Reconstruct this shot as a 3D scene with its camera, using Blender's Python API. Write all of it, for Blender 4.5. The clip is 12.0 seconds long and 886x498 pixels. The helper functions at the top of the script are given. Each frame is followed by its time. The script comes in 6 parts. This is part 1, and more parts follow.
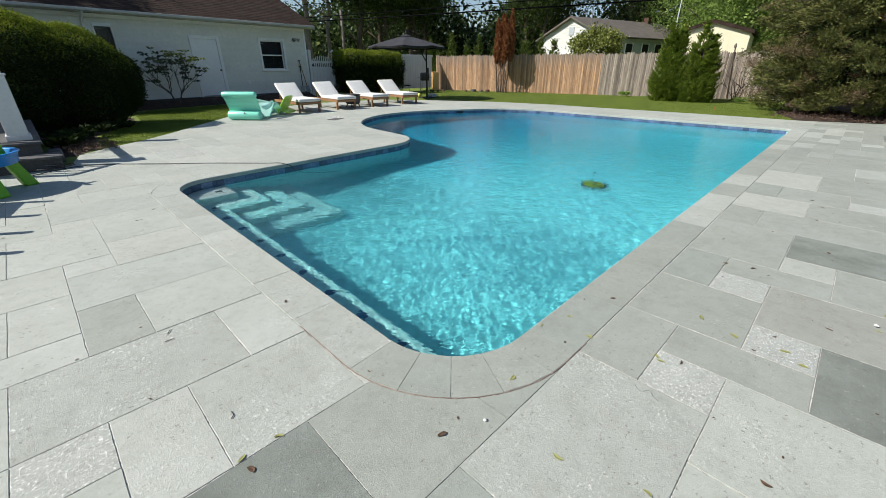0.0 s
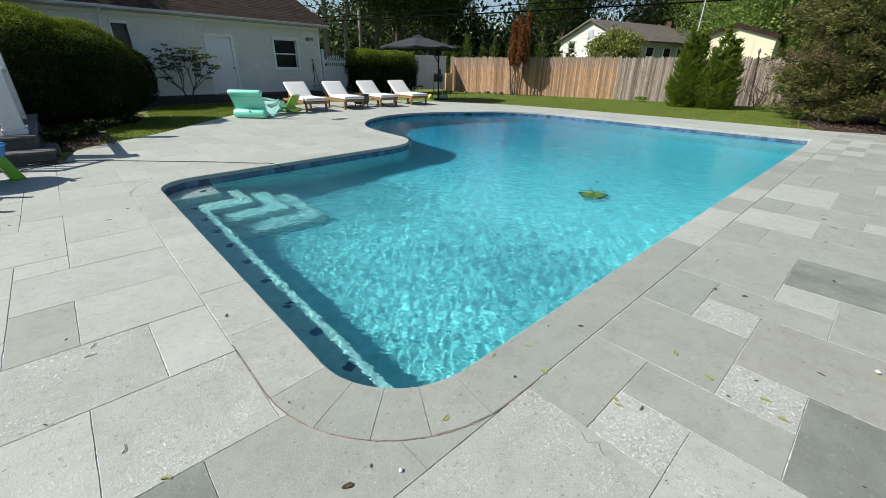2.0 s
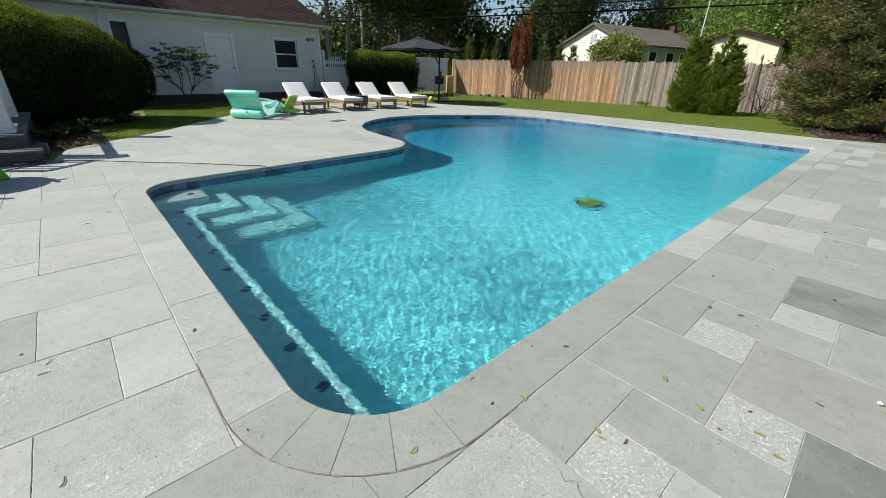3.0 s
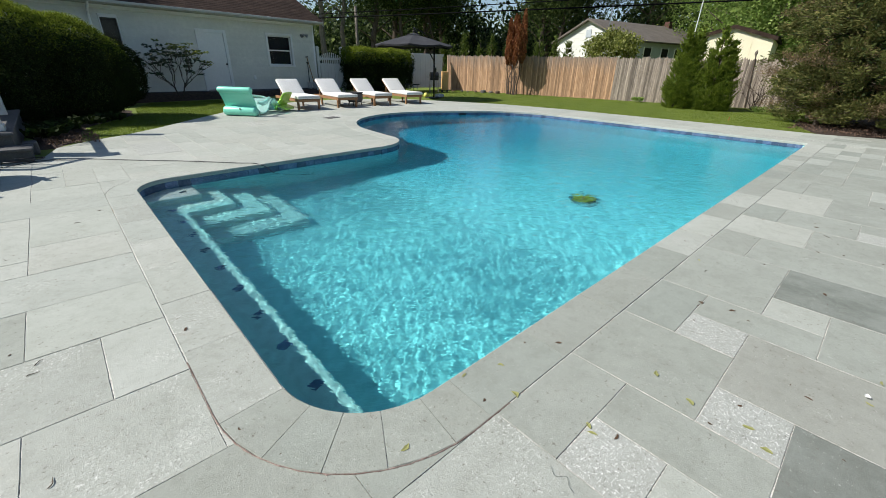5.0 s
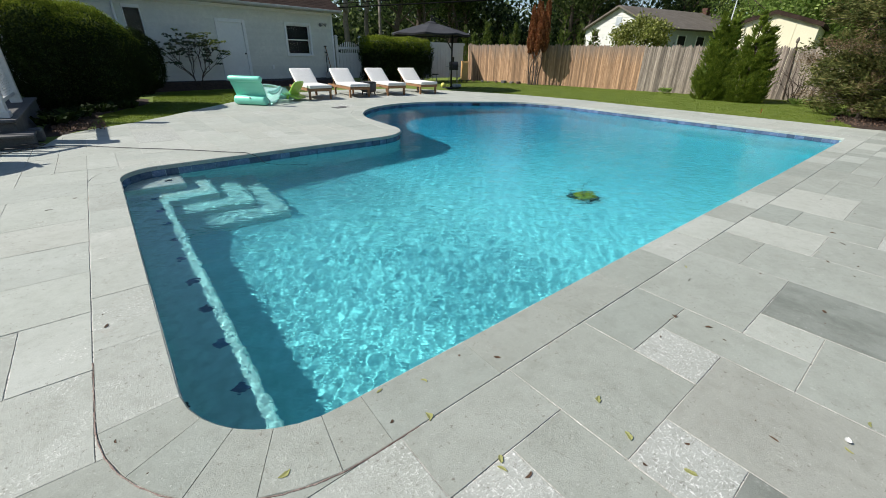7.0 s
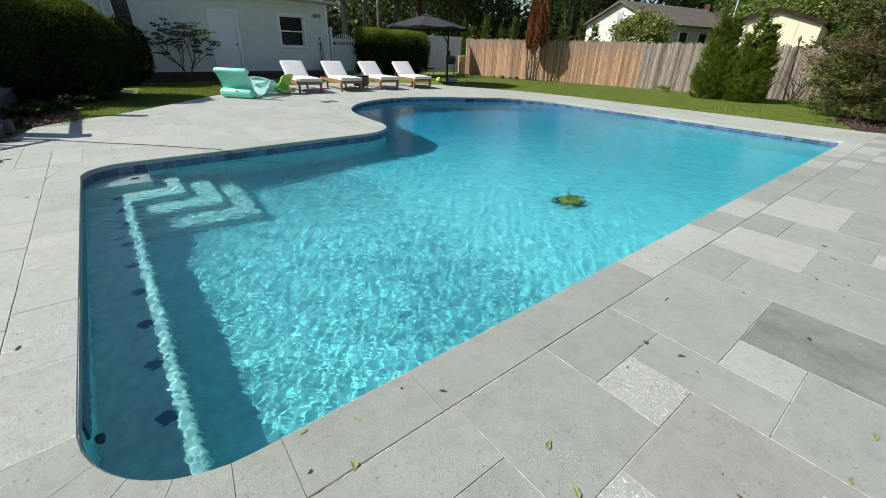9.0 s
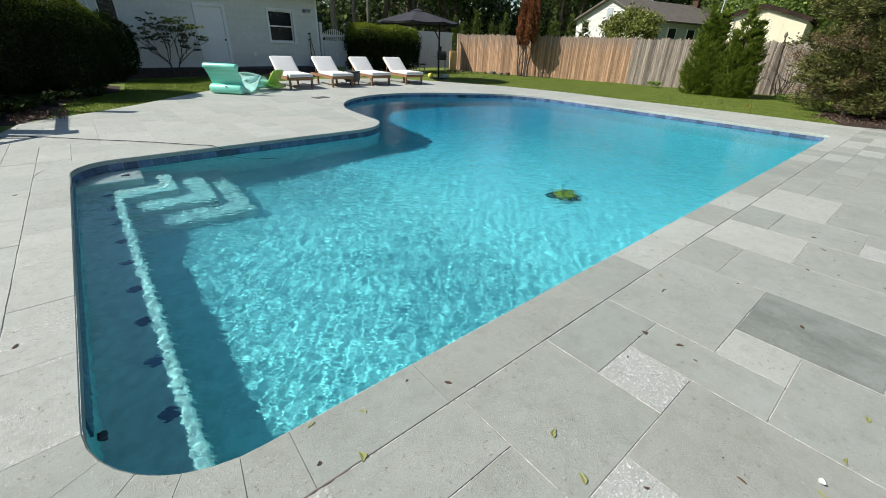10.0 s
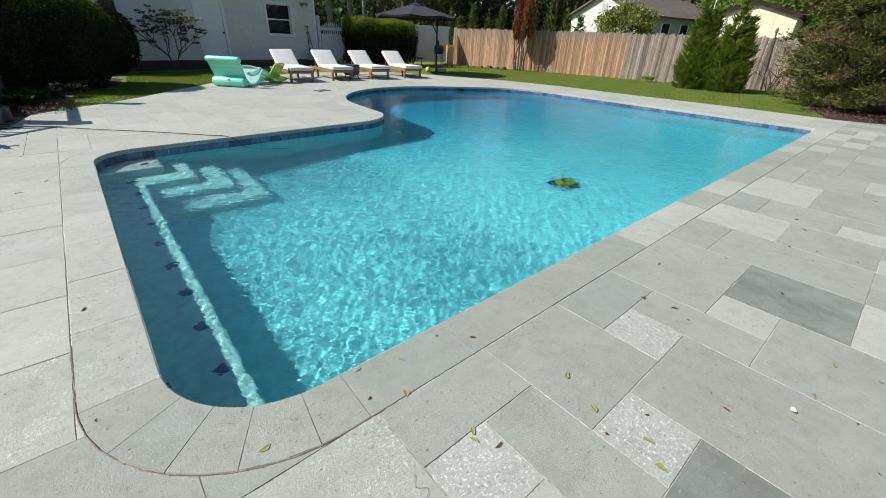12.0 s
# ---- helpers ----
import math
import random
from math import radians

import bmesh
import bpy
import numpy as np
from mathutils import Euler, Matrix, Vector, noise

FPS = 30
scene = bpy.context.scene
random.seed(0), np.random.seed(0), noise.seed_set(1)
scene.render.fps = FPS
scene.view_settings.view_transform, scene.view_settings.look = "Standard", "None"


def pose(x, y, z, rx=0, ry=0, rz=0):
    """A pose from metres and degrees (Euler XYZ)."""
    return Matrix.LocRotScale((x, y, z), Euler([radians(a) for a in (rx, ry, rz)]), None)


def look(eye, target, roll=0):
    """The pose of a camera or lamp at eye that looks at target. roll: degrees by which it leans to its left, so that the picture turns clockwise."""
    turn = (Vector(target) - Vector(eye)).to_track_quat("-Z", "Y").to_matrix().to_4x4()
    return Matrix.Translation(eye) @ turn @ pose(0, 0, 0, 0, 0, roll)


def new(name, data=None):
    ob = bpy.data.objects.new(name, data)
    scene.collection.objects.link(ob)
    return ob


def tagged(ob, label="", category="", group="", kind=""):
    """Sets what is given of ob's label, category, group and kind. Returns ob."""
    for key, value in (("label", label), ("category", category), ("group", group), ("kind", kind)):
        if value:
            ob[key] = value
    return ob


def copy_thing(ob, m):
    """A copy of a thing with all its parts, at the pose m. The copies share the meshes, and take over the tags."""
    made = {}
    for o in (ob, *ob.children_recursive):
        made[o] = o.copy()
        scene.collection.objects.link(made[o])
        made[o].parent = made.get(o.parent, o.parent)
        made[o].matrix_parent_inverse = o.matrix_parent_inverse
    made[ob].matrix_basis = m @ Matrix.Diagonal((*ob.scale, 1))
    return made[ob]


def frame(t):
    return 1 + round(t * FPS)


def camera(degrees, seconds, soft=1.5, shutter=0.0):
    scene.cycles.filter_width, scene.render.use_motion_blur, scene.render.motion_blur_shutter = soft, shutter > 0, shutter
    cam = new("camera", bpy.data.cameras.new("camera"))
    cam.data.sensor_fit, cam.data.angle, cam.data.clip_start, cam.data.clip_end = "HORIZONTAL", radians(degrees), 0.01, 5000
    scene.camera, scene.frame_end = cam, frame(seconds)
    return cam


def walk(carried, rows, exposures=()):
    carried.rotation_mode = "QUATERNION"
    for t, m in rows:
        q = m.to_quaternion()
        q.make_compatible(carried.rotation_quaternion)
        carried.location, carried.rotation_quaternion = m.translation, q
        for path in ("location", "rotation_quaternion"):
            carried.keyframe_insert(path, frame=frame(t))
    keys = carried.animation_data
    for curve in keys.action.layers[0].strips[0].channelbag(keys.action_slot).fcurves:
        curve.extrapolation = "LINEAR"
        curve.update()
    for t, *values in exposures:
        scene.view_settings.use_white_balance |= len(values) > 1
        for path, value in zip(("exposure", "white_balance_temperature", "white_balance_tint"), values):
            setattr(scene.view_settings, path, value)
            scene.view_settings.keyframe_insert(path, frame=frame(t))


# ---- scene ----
from mathutils.geometry import delaunay_2d_cdt

cam = camera(96.4, 12.0, soft=0.75)
PATH = [
    (0, (-1.053, -0.966, 1.376), (0.233, 0.313, 0.533), -0.1),
    (0.5, (-0.978, -0.991, 1.374), (0.298, 0.297, 0.531), 0.0),
    (1, (-0.813, -1.059, 1.389), (0.449, 0.244, 0.548), 0.2),
    (1.5, (-0.724, -1.092, 1.395), (0.523, 0.227, 0.555), 0.4),
    (2, (-0.632, -1.061, 1.38), (0.603, 0.27, 0.541), 0.8),
    (2.5, (-0.515, -1.032, 1.383), (0.716, 0.305, 0.547), 1.2),
    (3, (-0.45, -1.042, 1.4), (0.783, 0.295, 0.568), 1.5),
    (5, (-0.429, -1.055, 1.4), (0.813, 0.265, 0.554), 1.4),
    (5.5, (-0.408, -1.053, 1.392), (0.818, 0.277, 0.539), 1.0),
    (6, (-0.246, -1.138, 1.39), (0.952, 0.211, 0.528), 0.9),
    (6.5, (-0.066, -1.231, 1.383), (1.1, 0.14, 0.512), 0.9),
    (7, (0.075, -1.215, 1.366), (1.216, 0.17, 0.481), 1.3),
    (7.2, (0.149, -1.194, 1.361), (1.282, 0.197, 0.476), 1.4),
    (9, (0.425, -1.194, 1.394), (1.561, 0.179, 0.485), 2.1),
    (9.5, (0.406, -1.175, 1.379), (1.556, 0.183, 0.466), 2.1),
    (10, (0.373, -1.174, 1.381), (1.536, 0.166, 0.459), 2.2),
    (10.5, (0.301, -1.188, 1.372), (1.47, 0.141, 0.441), 2.3),
    (11, (0.221, -1.257, 1.376), (1.392, 0.066, 0.439), 2.4),
    (11.5, (0.133, -1.306, 1.371), (1.307, 0.012, 0.43), 2.5),
    (12, (0.072, -1.282, 1.377), (1.25, 0.031, 0.435), 2.5),
]
walk(cam, [(t, look(eye, target, roll)) for t, eye, target, roll in PATH])

# ---- light ----
SUN_AZIMUTH, SUN_HEIGHT = -34.0, 41.5   # where the light travels to, and its elevation
world = bpy.data.worlds.new("world")
scene.world = world
world.use_nodes = True
wn, wl = world.node_tree.nodes, world.node_tree.links
sky = wn.new("ShaderNodeTexSky")
sky.sky_type = "NISHITA"
sky.sun_disc = False
sky.sun_elevation, sky.sun_rotation = radians(SUN_HEIGHT), radians(-60.0)
sky.air_density, sky.dust_density, sky.ozone_density = 1.0, 0.6, 2.2
wn["Background"].inputs["Strength"].default_value = 0.095
wl.new(sky.outputs["Color"], wn["Background"].inputs["Color"])
lamp = bpy.data.lights.new("sun", "SUN")
lamp.energy, lamp.angle, lamp.color = 5.3, radians(0.53), (1.0, 0.965, 0.90)
sun = new("sun", lamp)
_a, _e = radians(SUN_AZIMUTH), radians(SUN_HEIGHT)
sun.matrix_world = look((0, 0, 30), (math.cos(_a) * math.cos(_e), math.sin(_a) * math.cos(_e), 30 - math.sin(_e)))
scene.view_settings.exposure = 0.26


# ---- materials ----
def nodes_of(name):
    m = bpy.data.materials.new(name)
    m.use_nodes = True
    return m, m.node_tree.nodes, m.node_tree.links, m.node_tree.nodes["Principled BSDF"]


def ramp_between(n, l, fac, stops):
    r = n.new("ShaderNodeValToRGB")
    e = r.color_ramp.elements
    while len(e) < len(stops):
        e.new(0.5)
    for el, (p, c) in zip(e, stops):
        el.position, el.color = p, (*c, 1)
    l.new(fac, r.inputs["Fac"])
    return r.outputs["Color"]


def noise_node(n, l, co, scale, detail=4, rough=0.6, stretch=None):
    t = n.new("ShaderNodeTexNoise")
    t.inputs["Scale"].default_value, t.inputs["Detail"].default_value, t.inputs["Roughness"].default_value = scale, detail, rough
    if stretch:
        mp = n.new("ShaderNodeMapping")
        mp.inputs["Scale"].default_value = stretch
        l.new(co, mp.inputs["Vector"])
        co = mp.outputs["Vector"]
    l.new(co, t.inputs["Vector"])
    return t.outputs["Fac"]


def mixed(n, l, fac, a, b, mode="MIX"):
    x = n.new("ShaderNodeMix")
    x.data_type, x.blend_type = "RGBA", mode
    for s, v in ((x.inputs[0], fac), (x.inputs[6], a), (x.inputs[7], b)):
        if hasattr(v, "is_output"):
            l.new(v, s)
        elif isinstance(v, (int, float)):
            s.default_value = v
        else:
            s.default_value = (*v, 1)
    return x.outputs[2]


def stepped(n, l, fac, lo, hi):
    m = n.new("ShaderNodeMapRange")
    m.inputs["From Min"].default_value, m.inputs["From Max"].default_value = lo, hi
    l.new(fac, m.inputs["Value"])
    return m.outputs["Result"]


def bumped(n, l, b, height, strength, distance):
    k = n.new("ShaderNodeBump")
    k.inputs["Strength"].default_value, k.inputs["Distance"].default_value = strength, distance
    l.new(height, k.inputs["Height"])
    l.new(k.outputs["Normal"], b.inputs["Normal"])


def surface(name, dark, light, rough=0.7, scale=3.0, fine=60.0, bump=0.2, depth=0.004, metal=0.0, vary=0.0, per="object", spec=0.4, stretch=None, use_object=False, mark=1.0):
    """A plain weathered surface: two scales of colour noise, fine relief, and a shift of value per object or per island."""
    m, n, l, b = nodes_of(name)
    if use_object:
        co = n.new("ShaderNodeTexCoord").outputs["Object"]
    else:
        co = n.new("ShaderNodeNewGeometry").outputs["Position"]
    big, small = noise_node(n, l, co, scale, 5, 0.6, stretch), noise_node(n, l, co, fine, 4, 0.65, stretch)
    col = ramp_between(n, l, big, [(0.3, dark), (0.7, light)])
    col = mixed(n, l, stepped(n, l, small, 0.35, 0.75), col, [c * (1 - 0.28 * mark) for c in dark])
    if vary:
        src = n.new("ShaderNodeObjectInfo").outputs["Random"] if per == "object" else n.new("ShaderNodeNewGeometry").outputs["Random Per Island"]
        v = n.new("ShaderNodeMapRange")
        v.inputs["To Min"].default_value, v.inputs["To Max"].default_value = 1 - vary, 1 + vary
        l.new(src, v.inputs["Value"])
        h = n.new("ShaderNodeHueSaturation")
        l.new(v.outputs["Result"], h.inputs["Value"])
        l.new(col, h.inputs["Color"])
        col = h.outputs["Color"]
    l.new(col, b.inputs["Base Color"])
    b.inputs["Roughness"].default_value, b.inputs["Metallic"].default_value = rough, metal
    b.inputs["Specular IOR Level"].default_value = spec
    if bump:
        bumped(n, l, b, small, bump, depth)
    return m


def bluestone(name, tones, speckle, tan=0.25, cloudy=0.875, streak=0.0):
    """Thermal bluestone: a tone of its own per slab, clouding, rusty blotches, pits and pale chipped flakes."""
    m, n, l, b = nodes_of(name)
    pos = n.new("ShaderNodeNewGeometry").outputs["Position"]
    rnd = n.new("ShaderNodeObjectInfo").outputs["Random"]
    # every slab is cut from another part of the bed
    at = n.new("ShaderNodeVectorMath")
    at.operation = "MULTIPLY_ADD"
    l.new(rnd, at.inputs[0])
    at.inputs[1].default_value = (37.0, 23.0, 0.0)
    l.new(pos, at.inputs[2])
    co = at.outputs[0]
    k = len(tones) - 1
    col = ramp_between(n, l, rnd, [(i / k, c) for i, c in enumerate(tones)])

    def times(x, y):
        t = n.new("ShaderNodeMath")
        t.operation = "MULTIPLY"
        for s, w in zip(t.inputs, (x, y)):
            if isinstance(w, (int, float)):
                s.default_value = w
            else:
                l.new(w, s)
        return t.outputs[0]

    def layer(fac, tint, mode="MIX"):
        return mixed(n, l, fac, col, mixed(n, l, 1.0, col, tint, "MULTIPLY") if mode == "MULTIPLY" else tint)
    cloud = noise_node(n, l, co, 1.9, 7, 0.66)
    col = layer(stepped(n, l, cloud, 0.34, 0.70), (cloudy, cloudy, cloudy - 0.015), "MULTIPLY")
    blot = noise_node(n, l, co, 11.0, 6, 0.70)
    col = layer(stepped(n, l, blot, 0.48, 0.64), (0.90, 0.90, 0.89), "MULTIPLY")
    if streak:
        vein = noise_node(n, l, co, 1.0, 6, 0.68, (6.5, 2.8, 1.0))
        col = layer(times(stepped(n, l, vein, 0.44, 0.62), streak), (0.66, 0.67, 0.66), "MULTIPLY")
        wisp = noise_node(n, l, co, 1.0, 5, 0.7, (9.0, 4.5, 1.0))
        col = layer(times(stepped(n, l, wisp, 0.56, 0.66), streak * 0.8), (1.22, 1.23, 1.20), "MULTIPLY")
    pale = noise_node(n, l, co, 26.0, 7, 0.74)
    col = layer(times(stepped(n, l, pale, 0.50, 0.62), 0.6), (1.07, 1.07, 1.06), "MULTIPLY")
    stain = noise_node(n, l, co, 1.3, 6, 0.75)
    col = layer(times(stepped(n, l, stain, 0.56, 0.80), tan * 0.22), (0.34, 0.27, 0.21))
    rust = noise_node(n, l, co, 6.0, 6, 0.74)
    col = layer(times(stepped(n, l, rust, 0.60, 0.70), 0.14), (0.29, 0.21, 0.16))
    # pale flakes: sparse over most slabs, thick in patches
    patch = noise_node(n, l, co, 2.6, 4, 0.6)
    thick = stepped(n, l, patch, 0.62 - speckle, 0.84 - speckle)
    flake = noise_node(n, l, co, 60, 4, 0.68, (1.0, 2.0, 1.0))
    shard = noise_node(n, l, co, 34, 4, 0.70, (2.0, 1.0, 1.0))
    col = layer(times(times(stepped(n, l, flake, 0.575, 0.605), thick), 0.85), (0.74, 0.75, 0.70))
    col = layer(times(times(stepped(n, l, shard, 0.60, 0.625), thick), 0.9), (0.78, 0.78, 0.74))
    dent = noise_node(n, l, co, 40, 5, 0.75, (1.0, 2.0, 1.0))
    col = layer(times(times(stepped(n, l, dent, 0.585, 0.62), thick), 0.75), (0.20, 0.195, 0.17))
    # dark pits and specks, singly and in swarms
    speck = noise_node(n, l, co, 38, 5, 0.78)
    swarm = noise_node(n, l, co, 2.4, 4, 0.65)
    col = layer(times(times(stepped(n, l, speck, 0.60, 0.63), stepped(n, l, swarm, 0.38, 0.56)), 0.8), (0.16, 0.145, 0.12))
    fleck = noise_node(n, l, co, 51, 6, 0.80)
    col = layer(times(stepped(n, l, fleck, 0.615, 0.64), 0.45), (0.62, 0.62, 0.57))
    grain = noise_node(n, l, co, 150, 5, 0.75)
    col = layer(stepped(n, l, grain, 0.62, 0.36), (0.86, 0.86, 0.85), "MULTIPLY")
    l.new(col, b.inputs["Base Color"])
    b.inputs["Roughness"].default_value = 0.78
    b.inputs["Specular IOR Level"].default_value = 0.3
    h = n.new("ShaderNodeMath")
    l.new(grain, h.inputs[0])
    l.new(pale, h.inputs[1])
    chips = n.new("ShaderNodeMath")
    chips.operation = "MULTIPLY_ADD"
    l.new(times(stepped(n, l, shard, 0.52, 0.58), stepped(n, l, patch, 0.46 - speckle, 0.66 - speckle)), chips.inputs[0])
    chips.inputs[1].default_value = 0.5
    l.new(h.outputs[0], chips.inputs[2])
    bumped(n, l, b, chips.outputs[0], 0.34, 0.007)
    return m


def joint_fill():
    """Narrow joints: pale sand, washed out dark in stretches, rust-stained here and there."""
    m, n, l, b = nodes_of("jointing_sand")
    co = n.new("ShaderNodeNewGeometry").outputs["Position"]
    run = noise_node(n, l, co, 1.7, 5, 0.7)
    col = ramp_between(n, l, run, [(0.28, (0.20, 0.19, 0.165)), (0.36, (0.42, 0.395, 0.345)), (0.45, (0.58, 0.55, 0.50)), (0.58, (0.66, 0.64, 0.59)), (0.66, (0.36, 0.23, 0.155)), (0.74, (0.16, 0.13, 0.11))])
    bit = noise_node(n, l, co, 42, 4, 0.75)
    col = mixed(n, l, stepped(n, l, bit, 0.50, 0.66), col, (0.11, 0.10, 0.09))
    l.new(col, b.inputs["Base Color"])
    b.inputs["Roughness"].default_value = 0.95
    bumped(n, l, b, bit, 0.5, 0.006)
    return m


def foliage(name, dark, light, tip=None, pass_through=0.3, rough=0.55, clump_scale=1.4, deep=0.62):
    """Leaves: value and hue differ from leaf to leaf, and some light comes through."""
    m, n, l, b = nodes_of(name)
    geo = n.new("ShaderNodeNewGeometry")
    co = geo.outputs["Position"]
    stops = [(0.0, dark), (0.75, light), (1.0, tip or light)]
    col = ramp_between(n, l, geo.outputs["Random Per Island"], stops)
    # noise-darkened clumps, set deeper on trees and cedar to imitate shaded gaps
    clump = noise_node(n, l, co, clump_scale, 3, 0.5)
    col = mixed(n, l, stepped(n, l, clump, 0.35, 0.7), mixed(n, l, 1.0, col, (deep, deep * 1.06, deep), "MULTIPLY"), col)
    l.new(col, b.inputs["Base Color"])
    b.inputs["Roughness"].default_value = rough
    b.inputs["Specular IOR Level"].default_value = 0.25
    tr = n.new("ShaderNodeBsdfTranslucent")
    l.new(col, tr.inputs["Color"])
    mx = n.new("ShaderNodeMixShader")
    mx.inputs["Fac"].default_value = pass_through
    l.new(b.outputs["BSDF"], mx.inputs[1])
    l.new(tr.outputs["BSDF"], mx.inputs[2])
    l.new(mx.outputs["Shader"], n["Material Output"].inputs["Surface"])
    return m


def water_material():
    m, n, l, b = nodes_of("pool_water")
    co = n.new("ShaderNodeNewGeometry").outputs["Position"]
    b.inputs["Base Color"].default_value = (0.42, 0.86, 0.93, 1)
    b.inputs["Transmission Weight"].default_value = 1.0
    b.inputs["Roughness"].default_value = 0.0
    b.inputs["IOR"].default_value = 1.333
    # less red towards the deep end: absorption and bench shade put into the tint
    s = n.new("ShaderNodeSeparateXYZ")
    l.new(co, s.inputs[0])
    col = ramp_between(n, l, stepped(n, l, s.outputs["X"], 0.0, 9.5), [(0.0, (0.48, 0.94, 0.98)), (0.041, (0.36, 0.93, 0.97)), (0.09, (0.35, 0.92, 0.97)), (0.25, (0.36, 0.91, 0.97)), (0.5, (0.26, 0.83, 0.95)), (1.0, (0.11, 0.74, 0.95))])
    # the cove's depth and the deck's shadow are multiplied into its tint
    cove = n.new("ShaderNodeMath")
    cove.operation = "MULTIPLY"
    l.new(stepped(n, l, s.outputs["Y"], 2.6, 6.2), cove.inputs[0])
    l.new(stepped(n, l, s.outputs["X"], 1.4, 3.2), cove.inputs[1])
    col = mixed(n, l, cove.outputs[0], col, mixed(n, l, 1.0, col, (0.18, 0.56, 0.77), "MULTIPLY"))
    # hardly any of that tint over the top tread, a hand's breadth down
    clear = n.new("ShaderNodeMath")
    clear.operation = "MULTIPLY"
    l.new(stepped(n, l, s.outputs["X"], 0.72, 0.60), clear.inputs[0])
    l.new(stepped(n, l, s.outputs["Y"], 4.36, 4.52), clear.inputs[1])
    col = mixed(n, l, clear.outputs[0], col, (0.80, 0.97, 0.98))
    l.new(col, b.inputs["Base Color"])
    a = noise_node(n, l, co, 7.0, 2, 0.5)
    c = noise_node(n, l, co, 2.2, 2, 0.5)
    h = n.new("ShaderNodeMath")
    h.operation = "MULTIPLY_ADD"
    l.new(c, h.inputs[0])
    h.inputs[1].default_value = 1.6
    l.new(a, h.inputs[2])
    # small wavelets, their crests lying across the breeze
    turn = n.new("ShaderNodeMapping")
    turn.inputs["Rotation"].default_value = (0, 0, radians(-48))
    l.new(co, turn.inputs["Vector"])
    last = h.outputs[0]
    for stretch, weight in (((9.0, 4.0, 1.0), 1.15), ((26.0, 11.0, 1.0), 0.85)):
        w = noise_node(n, l, turn.outputs["Vector"], 1.0, 2, 0.5, stretch)
        q = n.new("ShaderNodeMath")
        q.operation = "MULTIPLY_ADD"
        l.new(w, q.inputs[0])
        q.inputs[1].default_value = weight
        l.new(last, q.inputs[2])
        last = q.outputs[0]
    bumped(n, l, b, last, 0.30, 0.02)
    return m


def glass_material(name):
    m, n, l, b = nodes_of(name)
    b.inputs["Base Color"].default_value = (0.9, 0.95, 0.95, 1)
    b.inputs["Transmission Weight"].default_value = 1.0
    b.inputs["Roughness"].default_value = 0.02
    b.inputs["IOR"].default_value = 1.2
    return m


STONE = bluestone("bluestone", [(0.395, 0.415, 0.370), (0.42, 0.44, 0.395), (0.43, 0.445, 0.397), (0.44, 0.46, 0.41), (0.465, 0.48, 0.435), (0.445, 0.455, 0.405), (0.43, 0.45, 0.40)], 0.09)
STONE_MID = bluestone("grey_bluestone", [(0.310, 0.333, 0.295), (0.335, 0.357, 0.315), (0.342, 0.358, 0.315), (0.362, 0.382, 0.338), (0.335, 0.350, 0.308), (0.35, 0.370, 0.328)], 0.02, 0.25, 0.84)
STONE_BROWN = bluestone("brownish_bluestone", [(0.325, 0.332, 0.292), (0.345, 0.350, 0.308), (0.36, 0.362, 0.322)], -0.05, 0.5, 0.84)
STONE_DARK = bluestone("dark_bluestone", [(0.225, 0.245, 0.215), (0.245, 0.265, 0.235), (0.255, 0.27, 0.24)], 0.05, 0.1, 0.66)
STONE_STREAKED = bluestone("streaked_bluestone", [(0.268, 0.288, 0.256), (0.282, 0.30, 0.268)], 0.02, 0.1, 0.78, 0.65)
STONE_PALE = bluestone("flecked_bluestone", [(0.38, 0.395, 0.355), (0.41, 0.42, 0.385), (0.43, 0.44, 0.40)], 0.36, 0.1)
STONE_FLECK = bluestone("chipped_bluestone", [(0.385, 0.40, 0.358), (0.41, 0.425, 0.38), (0.425, 0.44, 0.395)], 0.17, 0.2)
MORTAR = joint_fill()
RUSTY_MORTAR = surface("rusty_mortar", (0.17, 0.105, 0.085), (0.44, 0.36, 0.31), 0.95, 11, 70, 0.5)
# white plaster coloured aqua, standing in for the light deep water absorbs
POOL_BLUE = surface("water_tinted_plaster", (0.43, 0.75, 0.75), (0.545, 0.84, 0.84), 0.6, 2.6, 14, 0.15)
PLASTER = surface("pool_plaster", (0.74, 0.75, 0.70), (0.82, 0.82, 0.77), 0.6, 2.6, 14, 0.15)
TILE_BLUE = surface("blue_pool_tile", (0.065, 0.105, 0.185), (0.19, 0.25, 0.38), 0.22, 9, 50, 0.06, vary=0.35)
WATER = water_material()
GRASS = surface("lawn_soil", (0.105, 0.150, 0.018), (0.175, 0.22, 0.030), 0.9, 1.3, 40, 0.3, 0.02, mark=0.5)
BLADE = foliage("grass_blade", (0.13, 0.18, 0.020), (0.20, 0.265, 0.034), (0.25, 0.30, 0.05), 0.45, 0.8)
MULCH = surface("bark_mulch", (0.028, 0.018, 0.013), (0.095, 0.062, 0.044), 0.95, 9, 48, 0.9, 0.02)
SOIL_BROWN = surface("dry_bark_mulch", (0.10, 0.06, 0.042), (0.24, 0.155, 0.11), 0.95, 9, 55, 0.9, 0.02)
SIDING = surface("white_siding", (0.60, 0.605, 0.56), (0.72, 0.72, 0.66), 0.55, 1.2, 9, 0.02, vary=0.03, mark=0.1)
GUTTER = surface("grey_gutter", (0.40, 0.40, 0.375), (0.52, 0.52, 0.49), 0.5, 2, 40, 0.05)
TRIM = surface("white_trim", (0.72, 0.73, 0.73), (0.82, 0.82, 0.81), 0.5, 2, 12, 0.03, mark=0.1)
